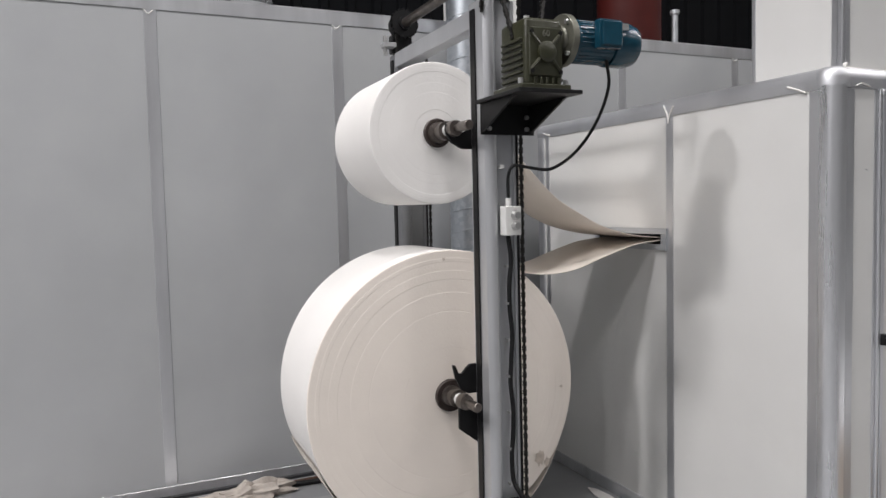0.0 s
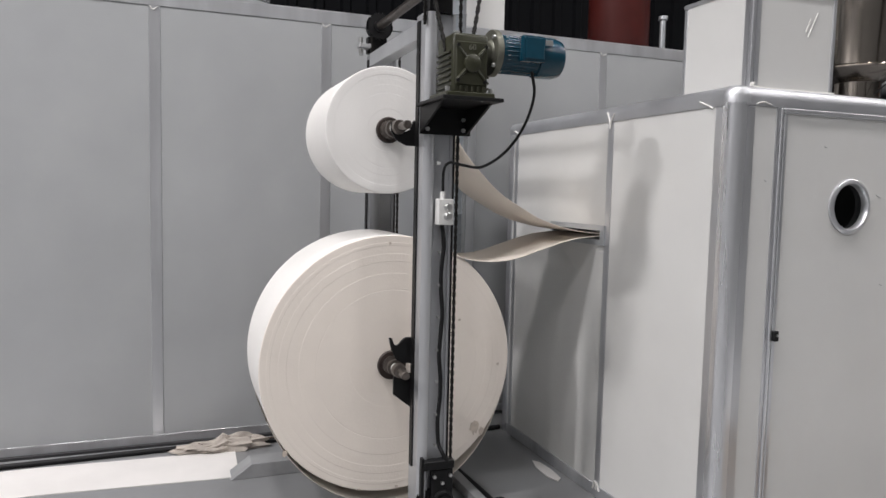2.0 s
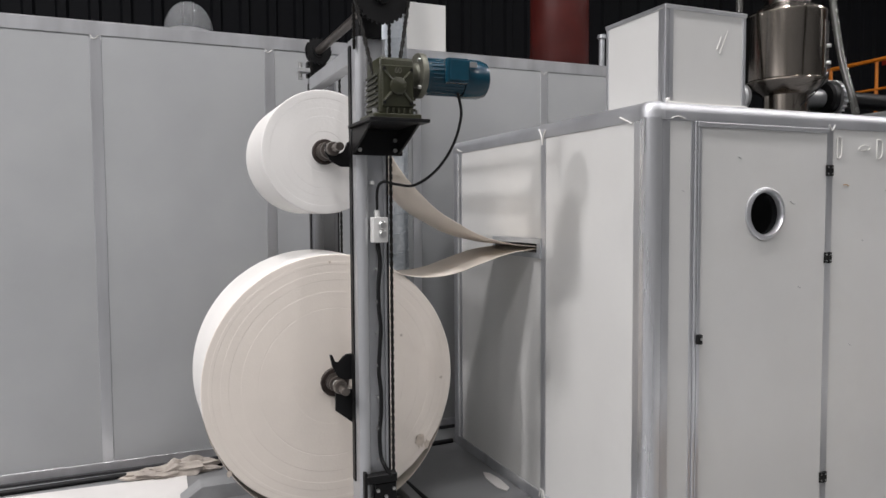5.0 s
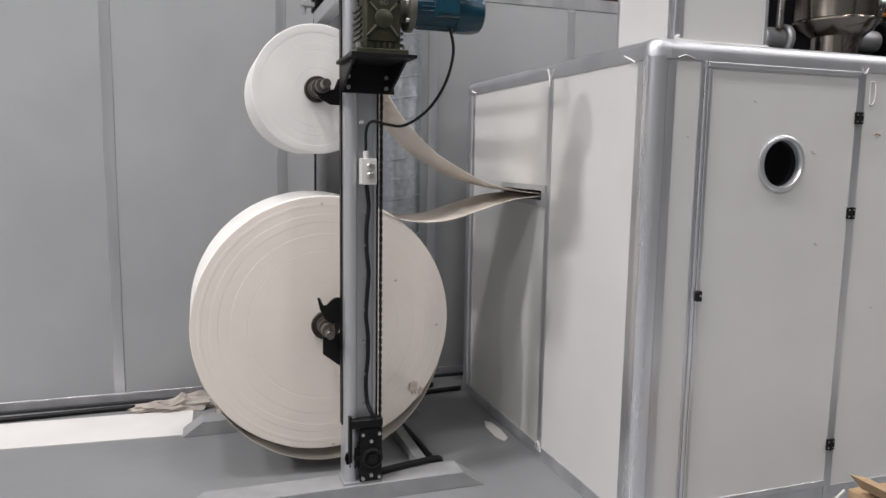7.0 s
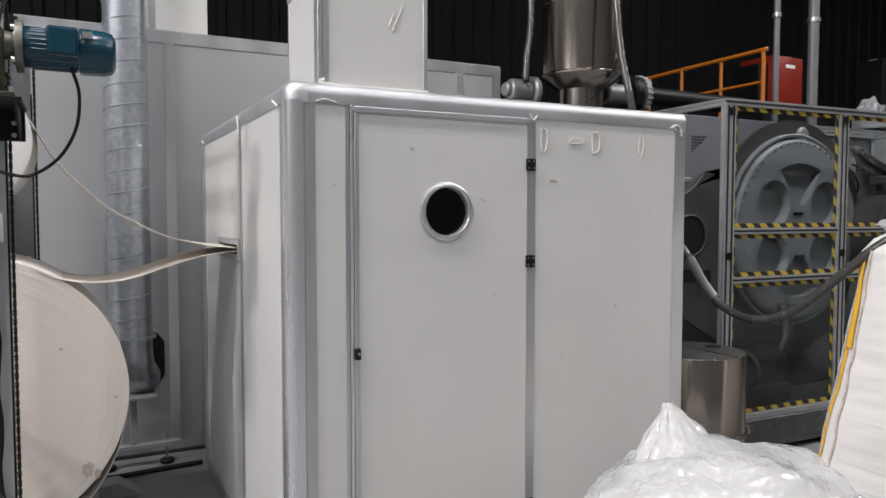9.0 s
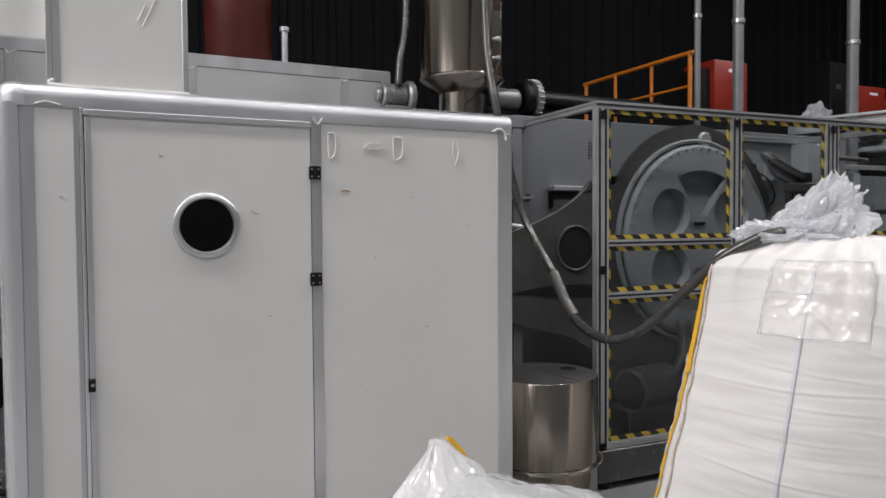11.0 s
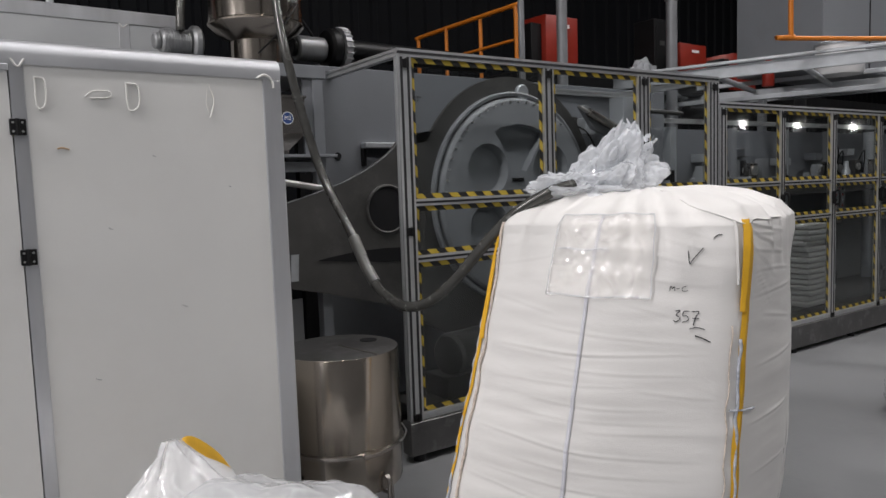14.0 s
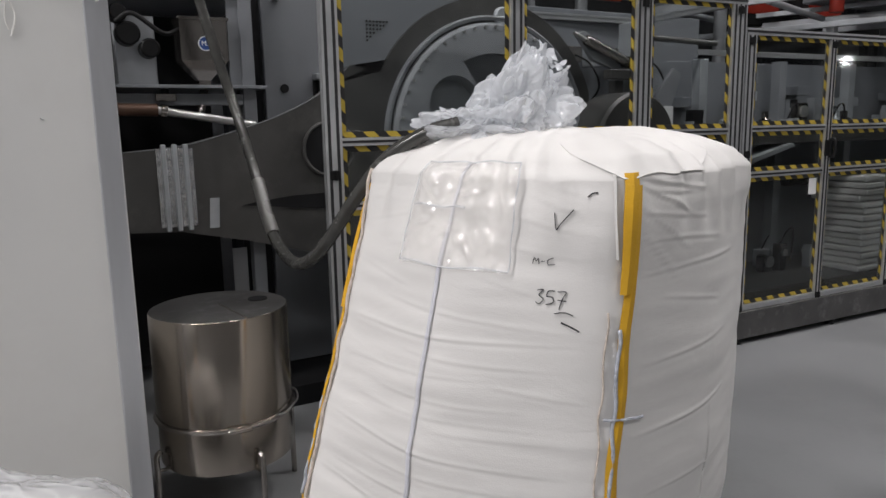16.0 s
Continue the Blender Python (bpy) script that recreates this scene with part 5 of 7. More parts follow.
    part("pipe", cyl((5.90, 3.72, 2.62), (7.4, 3.95, 2.66), 0.075, 20), BLACK, b, "black outlet pipe", smooth=40)
    part("wire", tube([(5.62, 3.62, 2.67), (5.52, 3.60, 2.78), (5.40, 3.66, 3.0), (5.33, 3.8, 3.5)], 0.009, 6), BLACK_RUBBER, b, smooth=180)


loader()


def feeder():
    """Open feeder frame with a small hopper between cabin and machine."""
    t = thing("feeder_frame", (5.0, 3.5, 0), "grey steel feeder frame with shelf and tray", "machine frame")
    for x, y in ((4.66, 3.14), (5.37, 3.14), (4.66, 3.95), (5.37, 3.95)):
        part("leg", box(x - 0.035, x + 0.035, y - 0.035, y + 0.035, 0.0, 2.30, 0.003), MACHINE, t)
    part("top_plate", box(4.60, 5.42, 3.10, 4.0, 2.301, 2.38, 0.004), MACHINE, t)
    part("blower_shelf", box(5.4205, 5.92, 3.58, 3.90, 2.33, 2.379, 0.003), BLACK, t)
    part("riser", box(4.98, 5.40, 3.40, 3.72, 2.3805, 2.40), BLACK, t)
    part("shelf", box(4.62, 5.45, 3.04, 3.60, 1.825, 1.842, 0.002), MACHINE, t)
    part("panel", box(5.275, 5.335, 3.12, 3.14, 1.843, 2.30), MACHINE, t)
    part("cross_bar", box(4.695, 5.335, 3.115, 3.165, 1.74, 1.80, 0.003), MACHINE, t)
    # near-black sheet paints the shade deep inside the frame
    part("back_shade_sheet", box(4.695, 5.335, 3.93, 3.95, 0.1, 2.30), CAVITY_SHADE, t)
    part("lower_bar", box(4.695, 5.335, 3.115, 3.165, 1.22, 1.27, 0.003), BLACK, t)
    h = thing("dosing_hopper", (5.15, 3.10, 1.842), "small stainless dosing hopper with a round blue badge", "hopper")
    own = bmesh.new()
    rows = [((5.02, 5.26, 3.075, 3.26), 2.175), ((5.02, 5.26, 3.075, 3.26), 1.97), ((5.11, 5.17, 3.13, 3.20), 1.87), ((5.11, 5.17, 3.13, 3.20), 1.8425)]
    vr = [[own.verts.new((x, y, z)) for x, y in ((a, c), (b, c), (b, d), (a, d))] for (a, b, c, d), z in rows]
    own.faces.new(vr[0])
    own.faces.new(vr[-1][::-1])
    for a, b in zip(vr, vr[1:]):
        for k in range(4):
            own.faces.new((a[k], a[(k + 1) % 4], b[(k + 1) % 4], b[k]))
    part("bin", own, STEEL, h)
    part("lid_rim", box(5.01, 5.27, 3.065, 3.27, 2.175, 2.19, 0.002), STEEL, h)
    part("badge", cyl((5.145, 3.0705, 2.055), (5.145, 3.0735, 2.055), 0.036, 28), BLUE_BADGE, h, "blue round badge with white letters")
    part("badge_rim", lathe([(0.033, 0), (0.037, 0), (0.037, -0.002), (0.033, -0.002)], (5.145, 3.0705, 2.055), "y", seg=28), WHITE_PAINT, h)
    part("badge_text", text_mesh("M2", 0.034, pose(5.145, 3.069, 2.055, 90)), WHITE_PAINT, h, "white letters M2")
    part("chute", cyl((5.14, 3.165, 1.8245), (5.10, 3.12, 1.68), 0.022, 14), STEEL, t, smooth=40)
    part("feed_tube", cyl((4.881, 3.07, 1.714), (5.38, 3.07, 1.632), 0.021, 18), BOLT, t, "bright steel feed tube", smooth=40)
    part("tube_clamp", cyl((4.895, 3.07, 1.712), (4.925, 3.07, 1.707), 0.034, 18), STEEL, t, smooth=40)
    part("feed_pipe", cyl((4.60, 3.07, 1.72), (4.88, 3.07, 1.715), 0.032, 16), BURNT, t, "brown heat-stained pipe", smooth=40)
    part("valve", box(4.88, 4.98, 3.08, 3.14, 1.76, 1.80, 0.004), STEEL, t)
    part("valve_stem", cyl((4.93, 3.11, 1.80), (4.93, 3.11, 1.8245), 0.02, 12), BLACK, t, smooth=40)
    for x, z, r in ((4.78, 2.10, 0.06), (4.88, 2.03, 0.05), (4.74, 2.20, 0.045)):
        part("solenoid", cyl((x, 3.12, z), (x, 3.24, z), r, 18, bevel=0.01), BLACK, t, smooth=40)
    part("manifold", box(4.72, 4.92, 3.22, 3.30, 1.843, 2.2, 0.006), GALV_BEAM, t)
    part("air_line", tube([(4.72, 3.12, 2.15), (4.80, 3.08, 2.19), (4.94, 3.08, 2.10), (5.03, 3.10, 2.13)], 0.012, 8), BLACK_RUBBER, t, smooth=180)


feeder()


# ---------- forming machine ----------
def arc_pts(cx, cz, r, a0, a1, n):
    return [(cx + r * math.cos(radians(a0 + (a1 - a0) * i / n)), cz + r * math.sin(radians(a0 + (a1 - a0) * i / n))) for i in range(n + 1)]


WX, WZ = 6.90, 1.52


def forming_machine():
    t = thing("forming_machine", (7.0, 3.3, 0), "grey forming machine with a large drum side plate", "machine")
    # rear casing
    ca = part("casing", box(5.56, 9.3, 3.46, 3.56, 0.12, 2.45, 0.006), MACHINE, t, "blue-grey machine casing")
    # port and gap are flat near-black pieces, their shade put into the colour
    part("port", cyl((5.679, 3.452, 1.85), (5.679, 3.4595, 1.85), 0.026, 20), CAVITY_SHADE, ca)
    part("gap_shade_sheet", box(5.41, 5.555, 3.50, 3.55, 0.12, 2.40), CAVITY_SHADE, t)
    part("plinth", box(5.3, 9.3, 3.0, 3.56, 0.0, 0.119), CAVITY_SHADE, t)
    # side plate: a long tongue that rises into a round shoulder
    top = [(4.62, 1.50), (4.95, 1.525), (5.20, 1.585), (5.45, 1.66), (5.65, 1.745), (5.82, 1.85), (5.93, 1.96)]
    arc = arc_pts(WX, WZ, 0.875, 152, 20, 26)
    out = top + arc + [(7.72, 1.20), (7.55, 0.72), (6.8, 0.42), (6.2, 0.62), (5.75, 0.875), (5.30, 1.00), (4.95, 1.08), (4.62, 1.10)]
    part("side_plate", prism(out, "y", 3.03, 3.06), PLATE, t, "dark machined steel side plate")
    # thin pale tube paints the soft highlight along the plate's top edge
    part("edge_highlight", tube([(x, 3.03, z) for x, z in top], 0.0025, 6, 3), MACHINE_PALE, t)
    # flat sheet on the plate; the opening's shade is its colour
    part("opening", prism([(5.27, 1.20), (5.36, 1.215), (5.55, 1.235), (5.75, 1.24), (6.0, 1.23), (6.0, 1.14), (5.75, 1.15), (5.5, 1.175)], "y", 3.024, 3.0295), CAVITY_SHADE, t, "near-black sheet painted as a shaded elongated opening")
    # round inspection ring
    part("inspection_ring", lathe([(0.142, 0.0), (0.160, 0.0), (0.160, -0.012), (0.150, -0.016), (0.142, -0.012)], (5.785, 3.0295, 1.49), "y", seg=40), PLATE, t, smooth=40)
    # near-black disc paints the dark inside of the ring
    part("inspection_shade_disc", cyl((5.785, 3.022, 1.49), (5.785, 3.0292, 1.49), 0.1415, 40), CAVITY_SHADE, t)
    # duct coupling
    for x in (4.87, 4.925, 4.98):
        part("clamp_strip", box(x, x + 0.024, 3.006, 3.0295, 1.09, 1.54, 0.004), GALV_BEAM, t)
    part("foil_sleeve", box(4.845, 5.03, 3.016, 3.029, 1.11, 1.52, 0.003), FOIL, t)
    part("tag", prism([(5.09, 1.09), (5.140, 1.09), (5.150, 1.25), (5.10, 1.25)], "y", 3.024, 3.029), GALV_BEAM, t)
    # the drum disc
    cut = bmesh.new()
    holes = [(WX + 0.37 * math.cos(radians(a)), WZ + 0.37 * math.sin(radians(a))) for a in (146, 34, 214, 326)]
    for hx, hz in holes:
        lathe([(0, 0), (0.185, 0), (0.160, 0.075), (0, 0.075)], (hx, 2.95, hz), "y", seg=40, bm=cut)
    for a in (90, 270):
        fan = arc_pts(WX, WZ, 0.20, a + 16, a - 16, 4) + arc_pts(WX, WZ, 0.53, a - 27, a + 27, 10)
        prism(fan, "y", 2.95, 3.02, bm=cut)
    bmesh.ops.recalc_face_normals(cut, faces=cut.faces)
    disc = lathe([(0, 0.0), (0.60, 0.0), (0.66, 0.004), (0.70, 0.012), (0.72, 0.03), (0.72, 0.073), (0, 0.073)], (WX, 2.955, WZ), "y", seg=96)
    bmesh.ops.recalc_face_normals(disc, faces=disc.faces)
    d = part("drum_disc", carve(disc, cut), MACHINE_PALE, t, "pale grey drum disc with cast openings", smooth=30)
    part("rim", lathe([(0.735, 0.0), (0.755, -0.006), (0.765, 0.0), (0.765, 0.03), (0.735, 0.03)], (WX, 3.0, WZ), "y", seg=96), MACHINE_PALE, t, smooth=40)
    for k in range(20):
        a = radians(175 - 6.5 * k)
        part("rim_bolt", cyl((WX + 0.69 * math.cos(a), 2.945, WZ + 0.69 * math.sin(a)), (WX + 0.69 * math.cos(a), 2.962, WZ + 0.69 * math.sin(a)), 0.010, 6), BOLT, d)
    part("hub_slot", box(WX - 0.09, WX + 0.02, 2.942, 2.9548, WZ + 0.12, WZ + 0.145, 0.003), BLACK, d)
    # pivot boss and bolt
    part("pivot", lathe([(0, -0.03), (0.05, -0.03), (0.06, -0.02), (0.06, 0.0), (0, 0.0)], (6.985, 3.03, 2.285), "y", seg=24), GALV_BEAM, t, smooth=40)
    # perforated guard mesh: near-black discs paint the shaded holes
    pg = bmesh.new()
    for i in range(13):
        for j in range(10):
            x, z = 6.24 + 0.024 * i, 2.06 + 0.024 * j
            if 0.905 ** 2 < (x - WX) ** 2 + (z - WZ) ** 2 < 1.03 ** 2:
                cyl((x, 3.456, z), (x, 3.4595, z), 0.0075, 6, bm=pg)
    part("perforations", pg, CAVITY_SHADE, t)
    part("handle", box(5.86, 6.16, 3.38, 3.4595, 1.90, 1.94, 0.006), GALV_BEAM, t)
    part("handle_arm", box(5.86, 5.885, 3.42, 3.4595, 1.78, 1.899, 0.004), BLACK, t)
    # linkage on the far side of the drum
    part("linkage_arm", prism([(7.55, 2.20), (7.62, 2.22), (8.05, 2.00), (8.02, 1.93), (7.7, 2.03)], "y", 2.96, 3.0, 0.003), MACHINE_PALE, t)
    part("link_block", box(7.80, 8.12, 2.90, 2.98, 1.90, 1.97, 0.008), PLATE, t)
    part("actuator", cyl((7.60, 2.93, 2.16), (7.98, 2.93, 2.02), 0.034, 18, bevel=0.006), STEEL, t, "bright steel actuator cylinder", smooth=40)
    part("actuator_rod", cyl((7.50, 2.93, 2.196), (7.60, 2.93, 2.16), 0.014, 12), BOLT, t, smooth=40)
    part("actuator_head", box(7.94, 8.06, 2.90, 2.96, 1.985, 2.06, 0.008), BLACK, t)
    part("strut", box(7.92, 8.0, 2.98, 3.05, 1.2, 1.9, 0.004), PLATE, t)
    part("lower_drum", lathe([(0, -0.30), (0.34, -0.30), (0.36, -0.28), (0.36, 0.0), (0, 0.0)], (7.9, 3.02, 1.45), "y", seg=48), PLATE, t, smooth=40)
    part("lower_motor", cyl((6.05, 2.78, 0.52), (6.45, 2.84, 0.52), 0.15, 28, bevel=0.02), PLATE, t, smooth=40)
    part("lower_motor_base", box(5.98, 6.5, 2.70, 2.95, 0.255, 0.40, 0.006), PLATE, t)
    part("lower_pipe", tube([(6.5, 2.85, 0.55), (6.62, 2.85, 0.70), (6.66, 2.9, 0.95)], 0.05, 12), PLATE, t, smooth=180)
    part("lower_tray", box(5.75, 8.6, 2.62, 3.02, 0.242, 0.254), PLATE, t)
    for k in range(5):
        x = 7.55 + 0.22 * k
        part("valve_block", box(x, x + 0.12, 3.30, 3.42, 2.02 + 0.03 * (k % 2), 2.16, 0.006), STEEL if k % 2 else GALV_BEAM, t)
        part("air_line", tube([(x + 0.06, 3.30, 2.10), (x + 0.10, 3.18, 2.02), (x + 0.16, 3.16, 1.86), (x + 0.12, 3.28, 1.70)], 0.008, 6), BLACK_RUBBER, t)
    part("tie_tube", cyl((8.3, 3.2, 2.24), (9.2, 3.2, 2.22), 0.022, 14), PLATE, t, smooth=40)
    part("bracket_plate", prism([(8.28, 1.62), (8.50, 1.70), (8.60, 1.95), (8.52, 2.0), (8.36, 1.82)], "y", 3.0, 3.03, 0.003), MACHINE_PALE, t)
    part("white_label", box(8.40, 8.52, 2.994, 2.9995, 1.55, 1.72), WHITE_PAINT, t)
    part("control_panel", box(8.42, 8.74, 2.72, 2.80, 1.28, 1.46, 0.004), MACHINE_PALE, t)
    for k in range(3):
        part("push_button", cyl((8.50 + 0.05 * k, 2.708, 1.40), (8.50 + 0.05 * k, 2.72, 1.40), 0.014, 12), LED_RED if k < 2 else BLACK, t)
    part("pale_column", box(8.05, 8.22, 2.95, 3.1, 0.3, 2.3, 0.006), GALV_BEAM, t)


forming_machine()


# ---------- guard frames of slotted aluminium ----------
def guard(name, loc, rot, posts, rails, top, depth, label, side):
    t = thing(name, loc, label, "machine guard", "machine guards")
    t.rotation_euler = (0, 0, radians(rot))
    z0 = 0.245
    for x, w in posts:
        part("upright", extr("z", x, 0.0, z0, top, w, 0.045), EXTRUSION, t, local=True)
        n = max(1, round(w / 0.045))
        for k in range(n):
            cx = x - w / 2 + w * (k + 0.5) / n
            part("slot_insert", box(cx - 0.0078, cx + 0.0078, -0.0245, -0.0155, z0 + 0.002, top - 0.002), EXTR_DARK, t, "black slot insert", local=True)
    a, b = posts[0][0] - posts[0][1] / 2, posts[-1][0] + posts[-1][1] / 2
    part("top_rail", prism([(u, top + 0.0225 + v) for u, v in slotted(0.045, 0.045)], "x", a, b), EXTRUSION, t, local=True)
    part("slot_insert", box(a + 0.002, b - 0.002, -0.0245, -0.0155, top + 0.015, top + 0.030), EXTR_DARK, t, local=True)
    part("top_rail_rear", prism([(depth + u, top + 0.0225 + v) for u, v in slotted(0.045, 0.045)], "x", a, b), EXTRUSION, t, local=True)
    for x in ([a + 0.0225] if side else []) + [b - 0.0225]:
        part("side_rail", prism([(x + u, top + 0.0225 + v) for u, v in slotted(0.045, 0.045)], "y", 0.0235, depth - 0.0235), EXTRUSION, t, local=True)
        part("rear_upright", extr("z", x, depth, 0.0, top, 0.045, 0.045), EXTRUSION, t, local=True)
    pl = part("plinth", box(a - 0.02, b, -0.05, 0.05, 0.045, z0, 0.004), STEEL_DULL, t, "stainless plinth", local=True)
    for i in range(int((b - a) / 0.9) + 1):
        x = a + 0.06 + (b - a - 0.12) * i / max(int((b - a) / 0.9), 1)
        part("foot", cyl((x, 0.0, 0.0), (x, 0.0, 0.045), 0.035, 14), BLACK_RUBBER, pl, local=True)
    for i, ((xa, wa), (xb, wb)) in enumerate(zip(posts, posts[1:])):
        l, r = xa + wa / 2, xb - wb / 2
        lv = [z0] + list(rails) + [top]
        for z in rails:
            part("rail", prism([(u, z + v) for u, v in slotted(0.04, 0.04)], "x", l + 0.0005, r - 0.0005), EXTRUSION, t, local=True)
            part("slot_insert", box(l + 0.002, r - 0.002, -0.0218, -0.0130, z - 0.0065, z + 0.0065), EXTR_DARK, t, local=True)
        part("sill_rail", prism([(u, z0 + 0.021 + v) for u, v in slotted(0.04, 0.04)], "x", l + 0.0005, r - 0.0005), EXTRUSION, t, local=True)
        for k, (za, zb) in enumerate(zip(lv, lv[1:])):
            za2 = za + (0.042 if k == 0 else 0.021)
            zb2 = zb - (0.0005 if k == len(lv) - 2 else 0.021)
            part("pane", box(l + 0.001, r - 0.001, -0.002, 0.002, za2, zb2), GLASS, t, "clear guard pane", local=True)
            f, w = -0.005, 0.030
            part("hazard_strip", box(l + 0.002, r - 0.002, f, -0.0025, za2 + 0.001, za2 + w), HAZARD, t, "yellow and black hazard tape", local=True)
            part("hazard_strip", box(l + 0.002, r - 0.002, f, -0.0025, zb2 - w, zb2 - 0.001), HAZARD, t, local=True)
            part("hazard_strip", box(l + 0.002, l + 0.028, f, -0.0025, za2 + w + 0.001, zb2 - w - 0.001), HAZARD, t, local=True)
            part("hazard_strip", box(r - 0.028, r - 0.002, f, -0.0025, za2 + w + 0.001, zb2 - w - 0.001), HAZARD, t, local=True)
    for x, w in posts:
        for z in (top - 0.04, 1.37, z0 + 0.02):
            h = bmesh.new()
            box(x - 0.026, x + 0.026, -0.034, -0.0235, z - 0.024, z + 0.024, 0.003, bm=h)
            cyl((x, -0.036, z - 0.026), (x, -0.036, z + 0.026), 0.006, 8, bm=h)
            part("hinge", h, BLACK_RUBBER, t, "black hinge", local=True)
    return t


GROT = -2.6
GX, GY = 5.627, 2.558
g1 = guard("machine_guard", (GX, GY, 0), GROT, [(0.0, 0.09), (1.10, 0.09), (2.03, 0.13), (2.86, 0.13)], [1.205, 1.535], 2.365, 1.0, "aluminium profile guard with clear panes and hazard tape", True)


def along(d, off=0.0):
    c, s = math.cos(radians(GROT)), math.sin(radians(GROT))
    return GX + d * c - off * s, GY + d * s + off * c


g2x, g2y = along(2.985)
g2 = guard("machine_guard", (g2x, g2y, 0), GROT, [(0.0, 0.09), (0.86, 0.07), (1.72, 0.09), (2.62, 0.07), (3.5, 0.09), (4.4, 0.07), (5.3, 0.09)], [1.225, 1.545], 2.175, 1.2, "lower aluminium profile guard with clear panes along the line", False)


def guard_fittings():
    for x in (0.83, 1.69, 2.59):
        part("door_handle", tube([(x + 0.06, -0.02, 1.455), (x + 0.06, -0.06, 1.445), (x + 0.06, -0.06, 1.335), (x + 0.06, -0.02, 1.325)], 0.011, 8), BLACK_RUBBER, g2, "black grab handle", local=True)
        part("door_latch", box(x - 0.01, x + 0.045, -0.04, -0.024, 1.33, 1.45, 0.004), BLACK_RUBBER, g2, local=True)
    cp = part("control_panel", box(1.80, 2.02, 0.02, 0.06, 1.27, 1.50, 0.004), MACHINE_PALE, g2, "grey panel with small red buttons", local=True)
    for i in range(3):
        for k in range(4):
            part("push_button", cyl((1.84 + 0.06 * i, 0.012, 1.305 + 0.052 * k), (1.84 + 0.06 * i, 0.02, 1.305 + 0.052 * k), 0.011, 10), (RED, BLACK, RED, GALV_BEAM)[(i + k) % 4], cp, local=True)
    part("paper_tag", box(0.70, 0.78, -0.010, -0.0055, 1.05, 1.17), WHITE_PAINT, g2, "white paper tag", local=True)


guard_fittings()


def line_machine():
    """What shows dimly behind the second guard."""
    x, y = along(5.6, 0.8)
    t = thing("converting_machine", (x, y, 0), "grey converting machine behind the guard panes", "machine")
    t.rotation_euler = (0, 0, radians(GROT))
    part("back_panel", box(-2.55, 2.7, 0.25, 0.32, 0.1, 2.1, 0.004), MACHINE, t, local=True)
    part("bed", box(-2.55, 2.7, -0.6, 0.24, 0.12, 0.30, 0.004), PLATE, t, local=True)
    part("deck", box(-2.55, 2.7, -0.5, 0.24, 1.42, 1.50, 0.004), PLATE, t, local=True)
    part("sloping_chute", prism([(-2.4, 1.28), (-2.35, 1.25), (-1.75, 1.40), (-1.78, 1.42)], "y", -0.55, -0.3), GALV_BEAM, t, local=True)
    rnd = random.Random(8)
    for i in range(16):
        px = -2.4 + 0.31 * i + rnd.uniform(-0.05, 0.05)
        r = rnd.uniform(0.03, 0.07)
        h = rnd.uniform(0.08, 0.26)
        u = part("unit", lathe([(0, 0), (r, 0), (r, h * 0.6), (r * 0.55, h * 0.7), (r * 0.55, h), (0, h)], (px, rnd.uniform(-0.35, 0.0), 1.501), seg=16), rnd.choice((GALV_BEAM, STEEL, BLACK, STEEL)), t, smooth=40, local=True)
    for i in range(7):
        px = -2.3 + 0.7 * i
        part("bracket", box(px, px + 0.18, 0.10, 0.245, 1.72 + 0.05 * (i % 3), 1.80 + 0.05 * (i % 3), 0.004), GALV_BEAM if i % 2 else MACHINE, t, local=True)
        part("roller", cyl((px - 0.1, 0.1, 1.05 + 0.06 * (i % 2)), (px + 0.5, 0.1, 1.05 + 0.06 * (i % 2)), 0.05, 18), STEEL, t, smooth=40, local=True)
    for i in range(40):
        px, py, pz = rnd.uniform(-2.5, 2.6), rnd.uniform(-0.3, 0.15), rnd.choice((1.501, 1.501, 0.301))
        w, h = rnd.uniform(0.02, 0.07), rnd.uniform(0.06, 0.30)
        m_ = rnd.choice((GALV_BEAM, STEEL, BLACK, MACHINE_PALE, PLATE))
        part("fitting", box(px - w, px + w, py - 0.04, py + 0.04, pz, pz + h, 0.004), m_, t, local=True)
        if i % 2:
            part("fitting_head", cyl((px, py - 0.06, pz + h * 0.7), (px, py + 0.06, pz + h * 0.7), w * 0.8, 14), BOLT, t, smooth=40, local=True)
        if i % 3 == 0:
            part("air_line", tube([(px, py, pz + h), (px + 0.05, py - 0.03, pz + h + 0.12), (px + 0.16, py, pz + h + 0.10), (px + 0.22, py + 0.05, pz + 0.05)], 0.007, 6, 5), BLACK_RUBBER, t, local=True)
    for i in range(5):
        px = -2.2 + 0.95 * i
        part("column", box(px, px + 0.09, 0.02, 0.11, 0.301, 2.1, 0.004), MACHINE_PALE if i % 2 else GALV_BEAM, t, local=True)
    part("green_light", box(-2.06, -2.03, -0.012, -0.006, 1.04, 1.055), LED_GREEN, t, local=True)
    part("display", box(-2.16, -1.9, 0.0, 0.06, 0.92, 1.10, 0.004), BLACK, t, local=True)
    for k in range(2):
        part("red_button", cyl((-2.55 + 0.05 * k, -0.62, 1.37), (-2.55 + 0.05 * k, -0.60, 1.37), 0.014, 12), LED_RED, t, local=True)
    s = thing("sheet_stack", (*along(4.85, 0.45), 0.30), "stack of white wrapped sheet packs", "stack")
    sx, sy = along(4.85, 0.45)
    for i in range(15):
        dx, dy = rnd.uniform(-0.03, 0.03), rnd.uniform(-0.02, 0.02)
